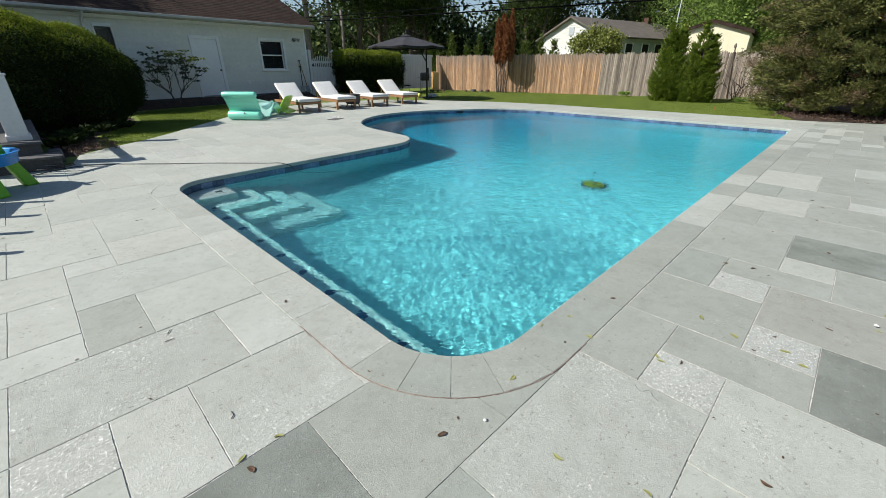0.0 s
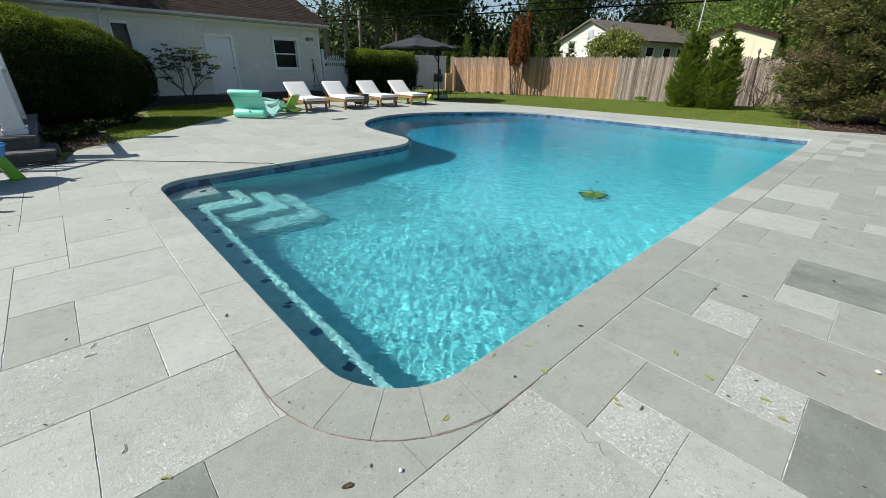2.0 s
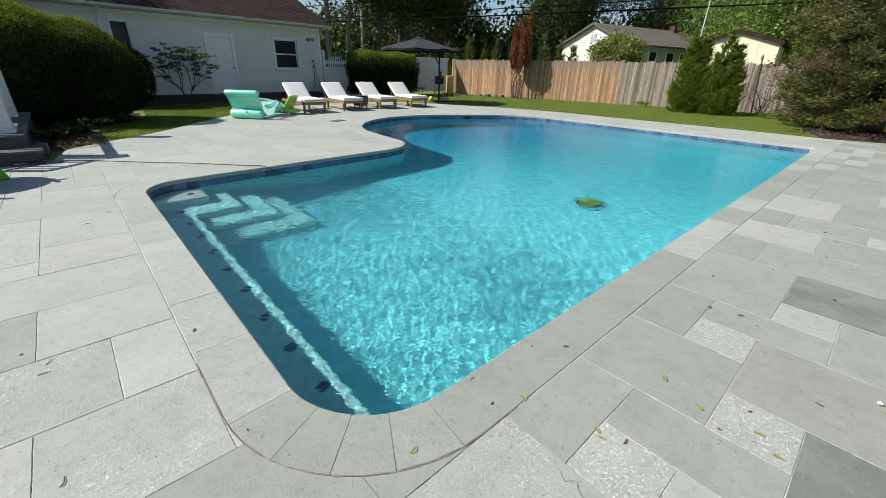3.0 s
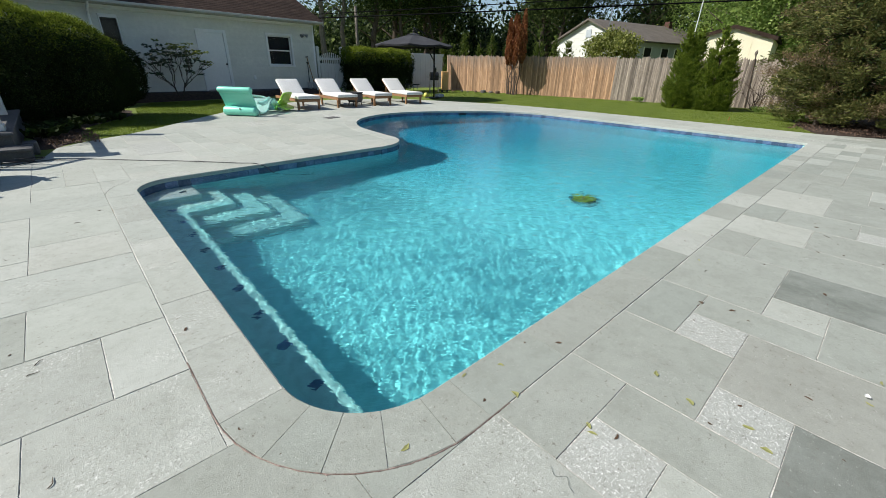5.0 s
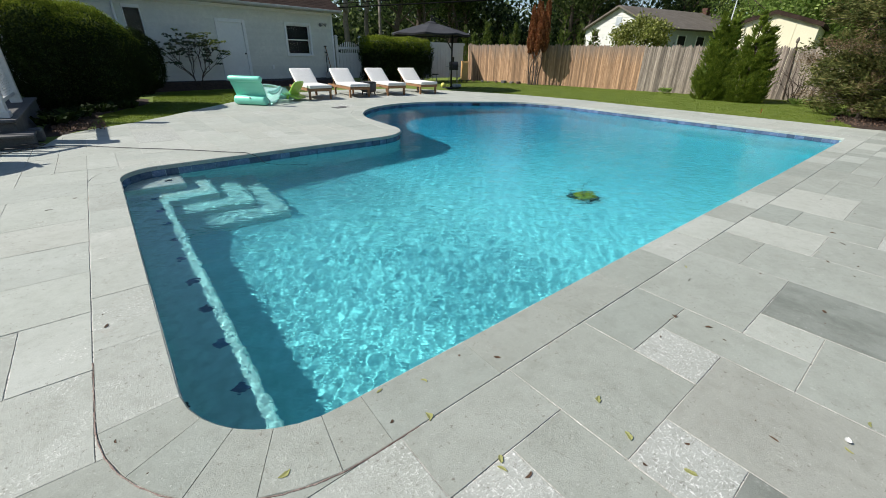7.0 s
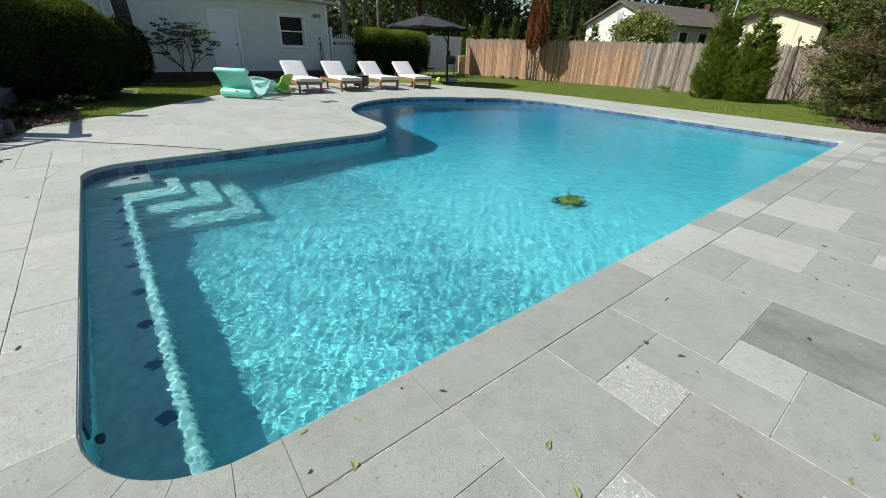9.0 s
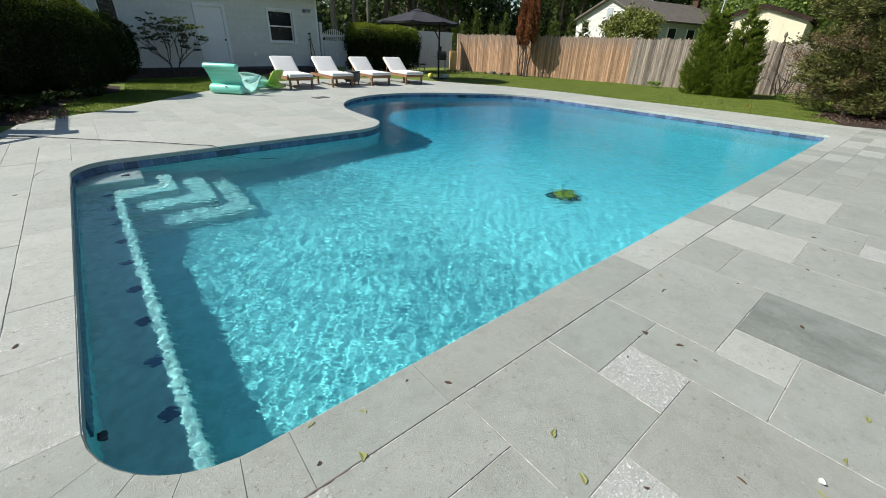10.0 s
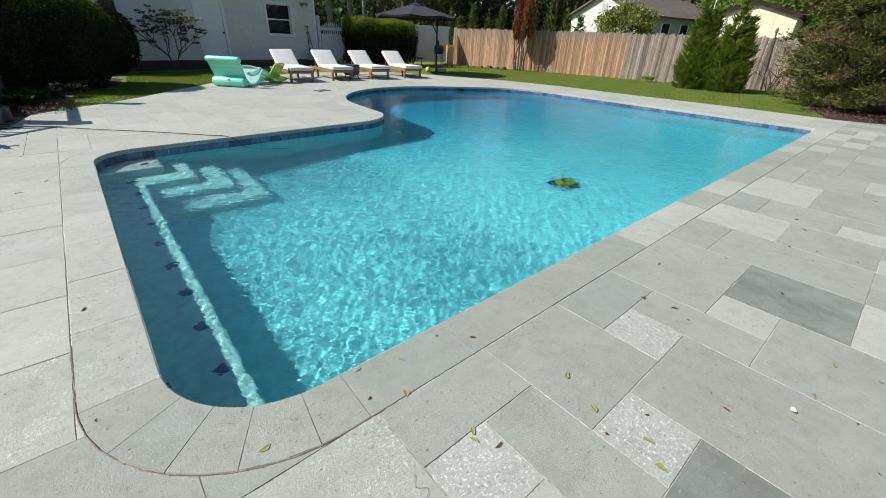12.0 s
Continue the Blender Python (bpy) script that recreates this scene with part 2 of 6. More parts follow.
VINYL = surface("white_vinyl", (0.60, 0.60, 0.59), (0.71, 0.71, 0.70), 0.4, 2, 12, 0.03, mark=0.15)
ROOF = surface("brown_shingle", (0.028, 0.018, 0.014), (0.075, 0.049, 0.037), 0.95, 2.6, 24, 0.7, 0.01, vary=0.04, spec=0.15)
ROOF_GREY = surface("grey_shingle", (0.125, 0.108, 0.092), (0.20, 0.175, 0.152), 0.95, 1.6, 45, 0.6, 0.01, vary=0.06)
FENCE_WARM = surface("cedar_board", (0.265, 0.148, 0.078), (0.62, 0.405, 0.25), 0.85, 5, 70, 0.5, vary=0.45, stretch=(6, 6, 0.5))
_n, _l = FENCE_WARM.node_tree.nodes, FENCE_WARM.node_tree.links
_b = _n["Principled BSDF"]
_s = _n.new("ShaderNodeSeparateXYZ")
_p = _n.new("ShaderNodeNewGeometry").outputs["Position"]
_l.new(_p, _s.inputs[0])
_w = _n.new("ShaderNodeMath")
_w.operation = "MULTIPLY_ADD"
_l.new(noise_node(_n, _l, _p, 2.0, 4, 0.6, (3, 3, 0.6)), _w.inputs[0])
_w.inputs[1].default_value = 1.5
_l.new(_s.outputs["Z"], _w.inputs[2])
_c = _b.inputs["Base Color"].links[0].from_socket
_l.new(mixed(_n, _l, stepped(_n, _l, _w.outputs[0], 1.9, 3.0), _c, (0.20, 0.175, 0.15)), _b.inputs["Base Color"])
FENCE_GREY = surface("weathered_board", (0.18, 0.145, 0.115), (0.46, 0.395, 0.325), 0.9, 5, 70, 0.5, vary=0.46, stretch=(6, 6, 0.5))
BARK = surface("bark", (0.060, 0.044, 0.033), (0.17, 0.135, 0.105), 0.95, 5, 28, 0.9, 0.03, stretch=(3, 3, 0.6))
BARK_PALE = surface("pale_bark", (0.13, 0.11, 0.09), (0.30, 0.265, 0.225), 0.95, 5, 28, 0.9, 0.03, stretch=(3, 3, 0.6))
TWIG = surface("twig", (0.060, 0.043, 0.033), (0.16, 0.12, 0.09), 0.95, 9, 50, 0.3)
# bush colours hold the light: dark for shaded sides, bright shoots for sunlit tops
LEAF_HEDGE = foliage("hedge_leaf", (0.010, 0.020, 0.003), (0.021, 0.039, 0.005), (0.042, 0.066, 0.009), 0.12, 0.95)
LEAF_LIT_SHOOT = foliage("lit_hedge_shoot", (0.12, 0.165, 0.014), (0.25, 0.31, 0.030), (0.42, 0.46, 0.07), 0.45, 0.8)
LEAF_CONE = foliage("arborvitae_leaf", (0.098, 0.152, 0.017), (0.182, 0.248, 0.027), (0.29, 0.345, 0.052), 0.3, 0.6, 3.0, 0.6)
LEAF_ROW = foliage("distant_arborvitae_leaf", (0.062, 0.100, 0.016), (0.130, 0.180, 0.028), (0.22, 0.265, 0.05), 0.3, 0.6, 3.0, 0.6)
LEAF_CEDAR = foliage("cedar_leaf", (0.095, 0.112, 0.030), (0.165, 0.172, 0.046), (0.28, 0.235, 0.09), 0.18, 0.7, 3.2, 0.50)
LEAF_DEAD = foliage("dead_needle", (0.15, 0.048, 0.020), (0.36, 0.130, 0.050), (0.44, 0.21, 0.09), 0.25)
LEAF_RUST = foliage("rusty_leaf", (0.13, 0.09, 0.05), (0.24, 0.165, 0.09), (0.36, 0.26, 0.15), 0.25)
LEAF_TREE = foliage("tree_leaf", (0.036, 0.066, 0.017), (0.100, 0.146, 0.036), (0.20, 0.25, 0.075), 0.5, 0.7, 0.9, 0.45)
LEAF_BRIGHT = foliage("bright_tree_leaf", (0.13, 0.23, 0.045), (0.32, 0.45, 0.10), (0.50, 0.60, 0.20), 0.5, 0.7, 0.9, 0.42)
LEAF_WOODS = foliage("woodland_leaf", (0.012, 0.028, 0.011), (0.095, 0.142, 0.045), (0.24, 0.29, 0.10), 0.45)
LEAF_OLIVE = foliage("olive_leaf", (0.085, 0.110, 0.020), (0.33, 0.36, 0.075), (0.62, 0.60, 0.27), 0.45)
LEAF_RHODO = foliage("rhododendron_leaf", (0.025, 0.042, 0.020), (0.065, 0.090, 0.045), (0.17, 0.16, 0.09), 0.2)
LEAF_YELLOW = foliage("fallen_leaf", (0.28, 0.31, 0.09), (0.48, 0.46, 0.19), (0.50, 0.42, 0.26), 0.3)
PETAL = surface("white_petal", (0.70, 0.69, 0.64), (0.82, 0.81, 0.77), 0.7, 30, 90, 0.1)
YELLOW_SHELL = surface("yellow_green_plastic", (0.92, 0.58, 0.04), (0.98, 0.72, 0.07), 0.5, 6, 60, 0.05)
LEAF_BROWN = surface("withered_leaf", (0.06, 0.035, 0.022), (0.16, 0.09, 0.05), 0.9, 30, 90, 0.2)
WOOD = surface("teak", (0.25, 0.125, 0.055), (0.42, 0.235, 0.115), 0.6, 7, 60, 0.2, stretch=(5, 1, 5))
CUSHION = surface("ivory_fabric", (0.79, 0.775, 0.725), (0.87, 0.855, 0.815), 0.9, 5, 220, 0.12)
PIPING = surface("cushion_piping", (0.60, 0.58, 0.54), (0.70, 0.68, 0.63), 0.9, 5, 200, 0.1)
CONCRETE = surface("grey_step_stone", (0.085, 0.082, 0.080), (0.155, 0.150, 0.145), 0.85, 3, 60, 0.4)
CANOPY = surface("charcoal_canvas", (0.028, 0.029, 0.034), (0.060, 0.061, 0.068), 0.85, 3, 150, 0.15)
BLACK_METAL = surface("black_metal", (0.012, 0.012, 0.013), (0.035, 0.035, 0.036), 0.42, 6, 60, 0.05, metal=0.3)
BLACK_PLASTIC = surface("black_plastic", (0.014, 0.014, 0.016), (0.035, 0.035, 0.038), 0.5, 6, 60, 0.05)
WIRE = surface("black_cable", (0.008, 0.008, 0.009), (0.016, 0.016, 0.017), 1.0, 6, 60, 0.0, spec=0.0)
GREY_METAL = surface("grey_metal", (0.33, 0.34, 0.35), (0.48, 0.49, 0.50), 0.35, 6, 60, 0.05, metal=0.9)
BLUE_PLASTIC = surface("blue_plastic", (0.012, 0.20, 0.58), (0.022, 0.27, 0.68), 0.38, 3, 60, 0.03)
GREEN_PLASTIC = surface("lime_plastic", (0.16, 0.44, 0.018), (0.22, 0.52, 0.03), 0.4, 3, 60, 0.03)
MINT_VINYL = surface("mint_vinyl", (0.22, 0.71, 0.53), (0.27, 0.76, 0.58), 0.3, 3, 40, 0.02, spec=0.5, mark=0.12)
LIME_VINYL = surface("lime_vinyl", (0.34, 0.62, 0.07), (0.45, 0.72, 0.13), 0.3, 3, 40, 0.05)
YELLOW_WOOD = surface("yellow_pine", (0.56, 0.33, 0.12), (0.72, 0.46, 0.20), 0.7, 6, 60, 0.15)
CREAM = surface("cream_block", (0.76, 0.70, 0.50), (0.84, 0.78, 0.58), 0.85, 2, 30, 0.1, mark=0.2)
STUCCO_GREY = surface("blue_grey_shade_and_stone", (0.40, 0.44, 0.48), (0.50, 0.54, 0.57), 0.7, 2, 30, 0.1)
BRICK = surface("chimney_brick", (0.07, 0.035, 0.026), (0.13, 0.065, 0.048), 0.9, 8, 40, 0.3)
PALE_YELLOW = surface("pale_yellow_plastic", (0.78, 0.74, 0.14), (0.88, 0.84, 0.24), 0.5, 6, 60, 0.03)
RED_PAINT = surface("red_plastic", (0.5, 0.04, 0.02), (0.6, 0.06, 0.03), 0.5, 6, 60, 0.05)
DARK_ROOM = surface("unlit_interior", (0.012, 0.012, 0.014), (0.022, 0.022, 0.024), 0.9, 3, 40, 0.1)
PANE = glass_material("window_glass")
CLEAR_VINYL = glass_material("clear_teal_vinyl")
CLEAR_VINYL.node_tree.nodes["Principled BSDF"].inputs["Base Color"].default_value = (0.62, 0.93, 0.86, 1)
CLEAR_VINYL.node_tree.nodes["Principled BSDF"].inputs["Transmission Weight"].default_value = 0.6
CLEAR_VINYL.node_tree.nodes["Principled BSDF"].inputs["Roughness"].default_value = 0.12


# ---- mesh helpers ----
class Geo:
    """Collects points and faces of one part."""

    def __init__(self):
        self.v, self.f = [], []

    def add(self, v, f):
        k = len(self.v)
        self.v.extend(tuple(p) for p in v)
        self.f.extend(tuple(i + k for i in q) for q in f)
        return self

    def box(self, x0, x1, y0, y1, z0, z1, m=None):
        v = [Vector((x, y, z)) for z in (z0, z1) for x, y in ((x0, y0), (x1, y0), (x1, y1), (x0, y1))]
        if m:
            v = [m @ p for p in v]
        return self.add(v, [(3, 2, 1, 0), (4, 5, 6, 7), (0, 1, 5, 4), (1, 2, 6, 5), (2, 3, 7, 6), (3, 0, 4, 7)])

    def prism(self, ring, z0, z1):
        n = len(ring)
        v = [(x, y, z0) for x, y in ring] + [(x, y, z1) for x, y in ring]
        return self.add(v, [tuple(range(n - 1, -1, -1)), tuple(range(n, 2 * n))] + [(i, (i + 1) % n, n + (i + 1) % n, n + i) for i in range(n)])

    def tube(self, path, radii, seg=8, cap=True):
        path = [Vector(p) for p in path]
        if isinstance(radii, (int, float)):
            radii = [radii] * len(path)
        v, f = [], []
        for i, p in enumerate(path):
            d = (path[min(i + 1, len(path) - 1)] - path[max(i - 1, 0)]).normalized()
            a = d.cross(Vector((0, 0, 1)) if abs(d.z) < 0.9 else Vector((1, 0, 0))).normalized()
            b = d.cross(a)
            v += [p + radii[i] * (math.cos(t) * a + math.sin(t) * b) for t in (2 * math.pi * j / seg for j in range(seg))]
        for i in range(len(path) - 1):
            f += [(i * seg + j, i * seg + (j + 1) % seg, (i + 1) * seg + (j + 1) % seg, (i + 1) * seg + j) for j in range(seg)]
        if cap:
            f += [tuple(range(seg - 1, -1, -1)), tuple(range((len(path) - 1) * seg, len(path) * seg))]
        return self.add(v, f)

    def lathe(self, profile, seg=24, centre=(0, 0, 0)):
        c = Vector(centre)
        v = [c + Vector((r * math.cos(t), r * math.sin(t), z)) for r, z in profile for t in (2 * math.pi * j / seg for j in range(seg))]
        n = len(profile)
        f = [(i * seg + j, i * seg + (j + 1) % seg, (i + 1) * seg + (j + 1) % seg, (i + 1) * seg + j) for i in range(n - 1) for j in range(seg)]
        return self.add(v, f + [tuple(range(seg - 1, -1, -1)), tuple(range((n - 1) * seg, n * seg))])

    def sheet(self, rows, thick=0.0):
        """A grid of points; with a thickness, a closed slab below it."""
        n, k = len(rows), len(rows[0])
        v = [p for r in rows for p in r]
        f = [(i * k + j, i * k + j + 1, (i + 1) * k + j + 1, (i + 1) * k + j) for i in range(n - 1) for j in range(k - 1)]
        if thick:
            t = n * k
            v += [(p[0], p[1], p[2] - thick) for r in rows for p in r]
            f += [tuple(t + i for i in reversed(q)) for q in f]
            rim = [j for j in range(k)] + [i * k + k - 1 for i in range(1, n)] + [(n - 1) * k + j for j in range(k - 2, -1, -1)] + [i * k for i in range(n - 2, 0, -1)]
            f += [(a, t + a, t + b, b) for a, b in zip(rim, rim[1:] + rim[:1])]
        return self.add(v, f)

    def mesh(self, name, bevel=0.0, segments=2, smooth=False):
        me = bpy.data.meshes.new(name)
        me.from_pydata([tuple(p) for p in self.v], [], self.f)
        bm = bmesh.new()
        bm.from_mesh(me)
        bmesh.ops.recalc_face_normals(bm, faces=bm.faces)
        if bevel:
            sharp = [e for e in bm.edges if len(e.link_faces) == 2 and e.calc_face_angle(0) > 0.6]
            bmesh.ops.bevel(bm, geom=sharp, offset=bevel, segments=segments, affect="EDGES", profile=0.5, clamp_overlap=True)
        bm.to_mesh(me)
        bm.free()
        if smooth:
            me.polygons.foreach_set("use_smooth", [True] * len(me.polygons))
        return me


def part(name, geo, material, parent, label="", bevel=0.0, smooth=False, segments=2):
    """Links a Geo, or a mesh made before, as one mesh object under a thing or under a part."""
    me = geo.mesh(name, bevel, segments, smooth) if isinstance(geo, Geo) else geo
    if not me.materials:
        me.materials.append(material)
    ob = new(name, me)
    ob.parent = parent
    return tagged(ob, label)


def thing(name, m=None, label="", category="", group="", kind=""):
    ob = new(name)
    ob.empty_display_size = 0.2
    if m is not None:
        ob.matrix_basis = m
    return tagged(ob, label, category, group, kind)


def solo(name, geo, material, m=None, label="", category="", group="", kind="", bevel=0.0, smooth=False):
    me = geo.mesh(name, bevel, 2, smooth) if isinstance(geo, Geo) else geo
    if not me.materials:
        me.materials.append(material)
    ob = new(name, me)
    if m is not None:
        ob.matrix_basis = m
    return tagged(ob, label, category, group, kind)


def leaf_mesh(name, centres, length, width, up=0.0, rng=None, out=None, spread=1.0):
    """One small pointed leaf or spray per centre, bent along its rib. out: directions in which they tend to point."""
    rng = rng or np.random.default_rng(1)
    n = len(centres)
    d = rng.normal(size=(n, 3)) * spread
    if out is not None:
        d += out
    d[:, 2] += up
    d /= np.linalg.norm(d, axis=1)[:, None] + 1e-9
    s = np.cross(d, rng.normal(size=(n, 3)))
    s /= np.linalg.norm(s, axis=1)[:, None] + 1e-9
    k = (length * rng.uniform(0.6, 1.3, n))[:, None]
    w = (width * rng.uniform(0.7, 1.3, n))[:, None]
    nrm = np.cross(d, s)
    v = np.stack([centres - d * k * 0.5, centres + s * w * 0.5 + nrm * w * 0.15, centres + d * k * 0.5, centres - s * w * 0.5 + nrm * w * 0.15], 1).reshape(-1, 3)
    me = bpy.data.meshes.new(name)
    me.vertices.add(4 * n)
    me.vertices.foreach_set("co", v.astype(np.float32).ravel())
    me.loops.add(4 * n)
    me.loops.foreach_set("vertex_index", np.arange(4 * n, dtype=np.int32))
    me.polygons.add(n)
    me.polygons.foreach_set("loop_start", np.arange(0, 4 * n, 4, dtype=np.int32))
    me.update(calc_edges=True)
    return me


def clumps(rng, n_clumps, per, centre, radii, size, shell=0.55, flat=1.0):
    """Leaf centres in clumps spread through an ellipsoid, thicker towards its outside."""
    d = rng.normal(size=(n_clumps, 3))
    d /= np.linalg.norm(d, axis=1)[:, None]
    r = rng.uniform(shell, 1.0, n_clumps)[:, None] ** 0.7
    c = d * r * np.array(radii)
    p = np.repeat(c, per, 0) + rng.normal(size=(n_clumps * per, 3)) * np.array([size, size, size * flat])
    o = np.repeat(d, per, 0)
    return p + np.array(centre), o


# ---- the pool's outline ----
def arc(cx, cy, r, a0, a1, step=7.0):
    n = max(2, int(abs(a1 - a0) / step))
    return [(cx + r * math.cos(radians(a0 + (a1 - a0) * i / n)), cy + r * math.sin(radians(a0 + (a1 - a0) * i / n))) for i in range(n + 1)]


def spaced(ring, gap):
    """The closed ring again, with no stretch longer than gap."""
    out = []
    for (x0, y0), (x1, y1) in zip(ring, ring[1:] + ring[:1]):
        n = max(1, math.ceil(math.hypot(x1 - x0, y1 - y0) / gap))
        out += [(x0 + (x1 - x0) * i / n, y0 + (y1 - y0) * i / n) for i in range(n)]
    return out


def offset(ring, d):
    """The closed ring moved outwards by d (the ring runs counter-clockwise)."""
    out, n = [], len(ring)
    for i in range(n):
        (ax, ay), (bx, by), (cx, cy) = ring[i - 1], ring[i], ring[(i + 1) % n]
        u, w = Vector((bx - ax, by - ay)).normalized(), Vector((cx - bx, cy - by)).normalized()
        nu, nw = Vector((u.y, -u.x)), Vector((w.y, -w.x))
        m = (nu + nw).normalized()
        k = d / max(0.5, m.dot(nu))
        out.append((bx + m.x * k, by + m.y * k))
    return out


def inside(x, y, ring):
    hit, n = False, len(ring)
    for i in range(n):
        (x0, y0), (x1, y1) = ring[i - 1], ring[i]
        if (y0 > y) != (y1 > y) and x < (x1 - x0) * (y - y0) / (y1 - y0) + x0:
            hit = not hit
    return hit


POOL = (arc(0.51, 0.51, 0.51, 180, 270) + arc(11.40, 0.12, 0.12, 270, 361, 30) + arc(8.92, 6.2, 2.40, 2, 60) + arc(7.4, 6.7, 2.72, 60, 178)
        + arc(3.76, 5.98, 0.85, 358, 275)[0:] + arc(0.46, 4.52, 0.46, 92, 180))
COPING_WIDTH, WATER_Z = 0.29, -0.12
WALL = spaced(offset(POOL, 0.016), 0.4)
EDGE_OUT = offset(POOL, COPING_WIDTH + 0.004)
PATIO = ([(-5.0, -7.0), (14.6, -7.0), (14.2, -1.7), (13.6, 0.0), (13.6, 2.0), (13.3, 5.3), (13.2, 7.4), (12.7, 9.7), (11.9, 11.3), (11.2, 12.6)]
         + [(10.2, 14.0), (7.2, 14.5), (4.6, 13.6), (3.05, 12.0), (1.95, 10.75), (1.1, 9.75), (0.43, 9.05), (-0.1, 8.68), (-0.6, 8.15), (-0.8, 7.2), (-5.0, 7.2)])


def filled(rings, keep, gap=None):
    """Triangles between rings, where keep(x, y) holds at their middle; gap adds a grid of points inside."""
    pts, eds = [], []
    for ring in rings:
        k = len(pts)
        pts += [Vector(p) for p in ring]
        eds += [(k + i, k + (i + 1) % len(ring)) for i in range(len(ring))]
    if gap:
        xs, ys = [p.x for p in pts], [p.y for p in pts]
        x = min(xs) + gap
        while x < max(xs):
            y = min(ys) + gap
            while y < max(ys):
                pts.append(Vector((x, y)))
                y += gap
            x += gap
    v, _, f, *_ = delaunay_2d_cdt(pts, eds, [], 0, 1e-5)
    f = [q for q in f if keep(sum(v[i].x for i in q) / len(q), sum(v[i].y for i in q) / len(q))]
    return v, f


def flat_mesh(name, v, f, z=0.0, smooth=False):
    used = sorted({i for q in f for i in q})
    at = {i: j for j, i in enumerate(used)}
    me = bpy.data.meshes.new(name)
    height = z if callable(z) else (lambda x, y: z)
    me.from_pydata([(v[i].x, v[i].y, height(v[i].x, v[i].y)) for i in used], [], [[at[i] for i in q] for q in f])
    bm = bmesh.new()
    bm.from_mesh(me)
    bmesh.ops.recalc_face_normals(bm, faces=bm.faces)
    if sum(q.normal.z for q in bm.faces) < 0:
        bmesh.ops.reverse_faces(bm, faces=bm.faces)
    bm.to_mesh(me)
    bm.free()
    if smooth:
        me.polygons.foreach_set("use_smooth", [True] * len(me.polygons))
    return me


# ---- ground ----
BIG = [(-400, -400), (400, -400), (400, 400), (-400, 400)]
v, f = filled([BIG, PATIO], lambda x, y: not inside(x, y, PATIO))
solo("ground", flat_mesh("ground", v, f, -0.03), GRASS, label="green mown lawn around the stone patio", category="lawn", kind="structure")
v, f = filled([PATIO, POOL], lambda x, y: inside(x, y, PATIO) and not inside(x, y, POOL))
solo("patio_bed", flat_mesh("patio_bed", v, f, -0.0040), MORTAR, label="sandy mortar bed under the stone paving", category="paving bed", kind="structure")


# ---- the pool shell and its water ----
def floor_z(x, y):
    k = min(1.0, max(0.0, (x - 5.2) / 4.8))
    return -0.81 - 0.20 * min(1.0, max(0.0, (x - 0.6) / 2.2)) - 0.16 * min(1.0, max(0.0, (y - 2.7) / 0.6)) * min(1.0, max(0.0, 3.0 - x)) - 0.77 * k * k * (3 - 2 * k)


v, f = filled([WALL], lambda x, y: inside(x, y, WALL), 0.45)
pool_floor = solo("pool_floor", flat_mesh("pool_floor", v, f, floor_z, True), POOL_BLUE, label="plastered pool floor, coloured aqua for the water above it", category="pool floor", kind="structure")
g = Geo()
n = len(WALL)
g.add([(x, y, -0.05) for x, y in WALL] + [(x, y, floor_z(x, y) - 0.02) for x, y in WALL] + [(x, y, -0.05) for x, y in offset(WALL, 0.2)],
      [(i, (i + 1) % n, n + (i + 1) % n, n + i) for i in range(n)] + [(i, 2 * n + i, 2 * n + (i + 1) % n, (i + 1) % n) for i in range(n)])
pool_wall = solo("pool_wall", g, POOL_BLUE, label="plastered pool wall, coloured aqua for the water before it", category="pool wall", kind="structure")


def ripple(x, y):
    calm = min(1.0, max(0.45, 1.20 - x / 6.5)) * (0.9 + 0.3 * noise.noise((x * 0.5, y * 0.5, 2.0)))
    # wavelets lie across the breeze, the finest ones only near the shallow wall
    u, w = 0.67 * x - 0.74 * y, 0.74 * x + 0.67 * y
    fine = max(0.0, 1 - x / 0.36)
    return WATER_Z + calm * (0.003 * noise.noise((x * 2.7, y * 2.7, 0.3)) + 0.0020 * noise.noise((u * 6.4, w * 4.8, 5.1)) + 0.0018 * noise.noise((u * 13.5, w * 11.0, 3.7))
                             + 0.0010 * noise.noise((u * 26.0, w * 21.0, 7.7)) + 0.0012 * fine * noise.noise((x * 36.0, y * 32.0, 1.7)))


def within(p, ring):
    """Which of the points lie inside the ring."""
    hit = np.zeros(len(p), bool)
    for (x0, y0), (x1, y1) in zip(ring, ring[1:] + ring[:1]):
        if y0 != y1:
            hit ^= ((y0 > p[:, 1]) != (y1 > p[:, 1])) & (p[:, 0] < (x1 - x0) * (p[:, 1] - y0) / (y1 - y0) + x0)
    return hit


def fine_grid(x0, x1, step):
    return np.array([(x0 + step * (i + 0.5 * (j % 2)), step * 0.866 * j) for j in range(1, int(9.4 / step / 0.866)) for i in range(int((x1 - x0) / step))])


grid = np.concatenate([fine_grid(0.0, 0.85, 0.0115), fine_grid(0.85, 2.6, 0.0135), fine_grid(2.6, 6.0, 0.0235), fine_grid(6.0, 11.6, 0.06)])
inner = offset(POOL, -0.02)
grid = grid[within(grid, inner)]
pts = [Vector(p) for p in WALL] + [Vector(p) for p in grid]
v, _, f, *_ = delaunay_2d_cdt(pts, [(i, (i + 1) % len(WALL)) for i in range(len(WALL))], [], 1, 1e-5)
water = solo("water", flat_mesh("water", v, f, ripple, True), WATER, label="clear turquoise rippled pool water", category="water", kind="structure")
# the sun is focused by the ripples on the floor below
water.cycles.is_caustics_caster = True
lamp.cycles.is_caustics_light = True
for ob in (pool_floor, pool_wall):
    ob.cycles.is_caustics_receiver = True

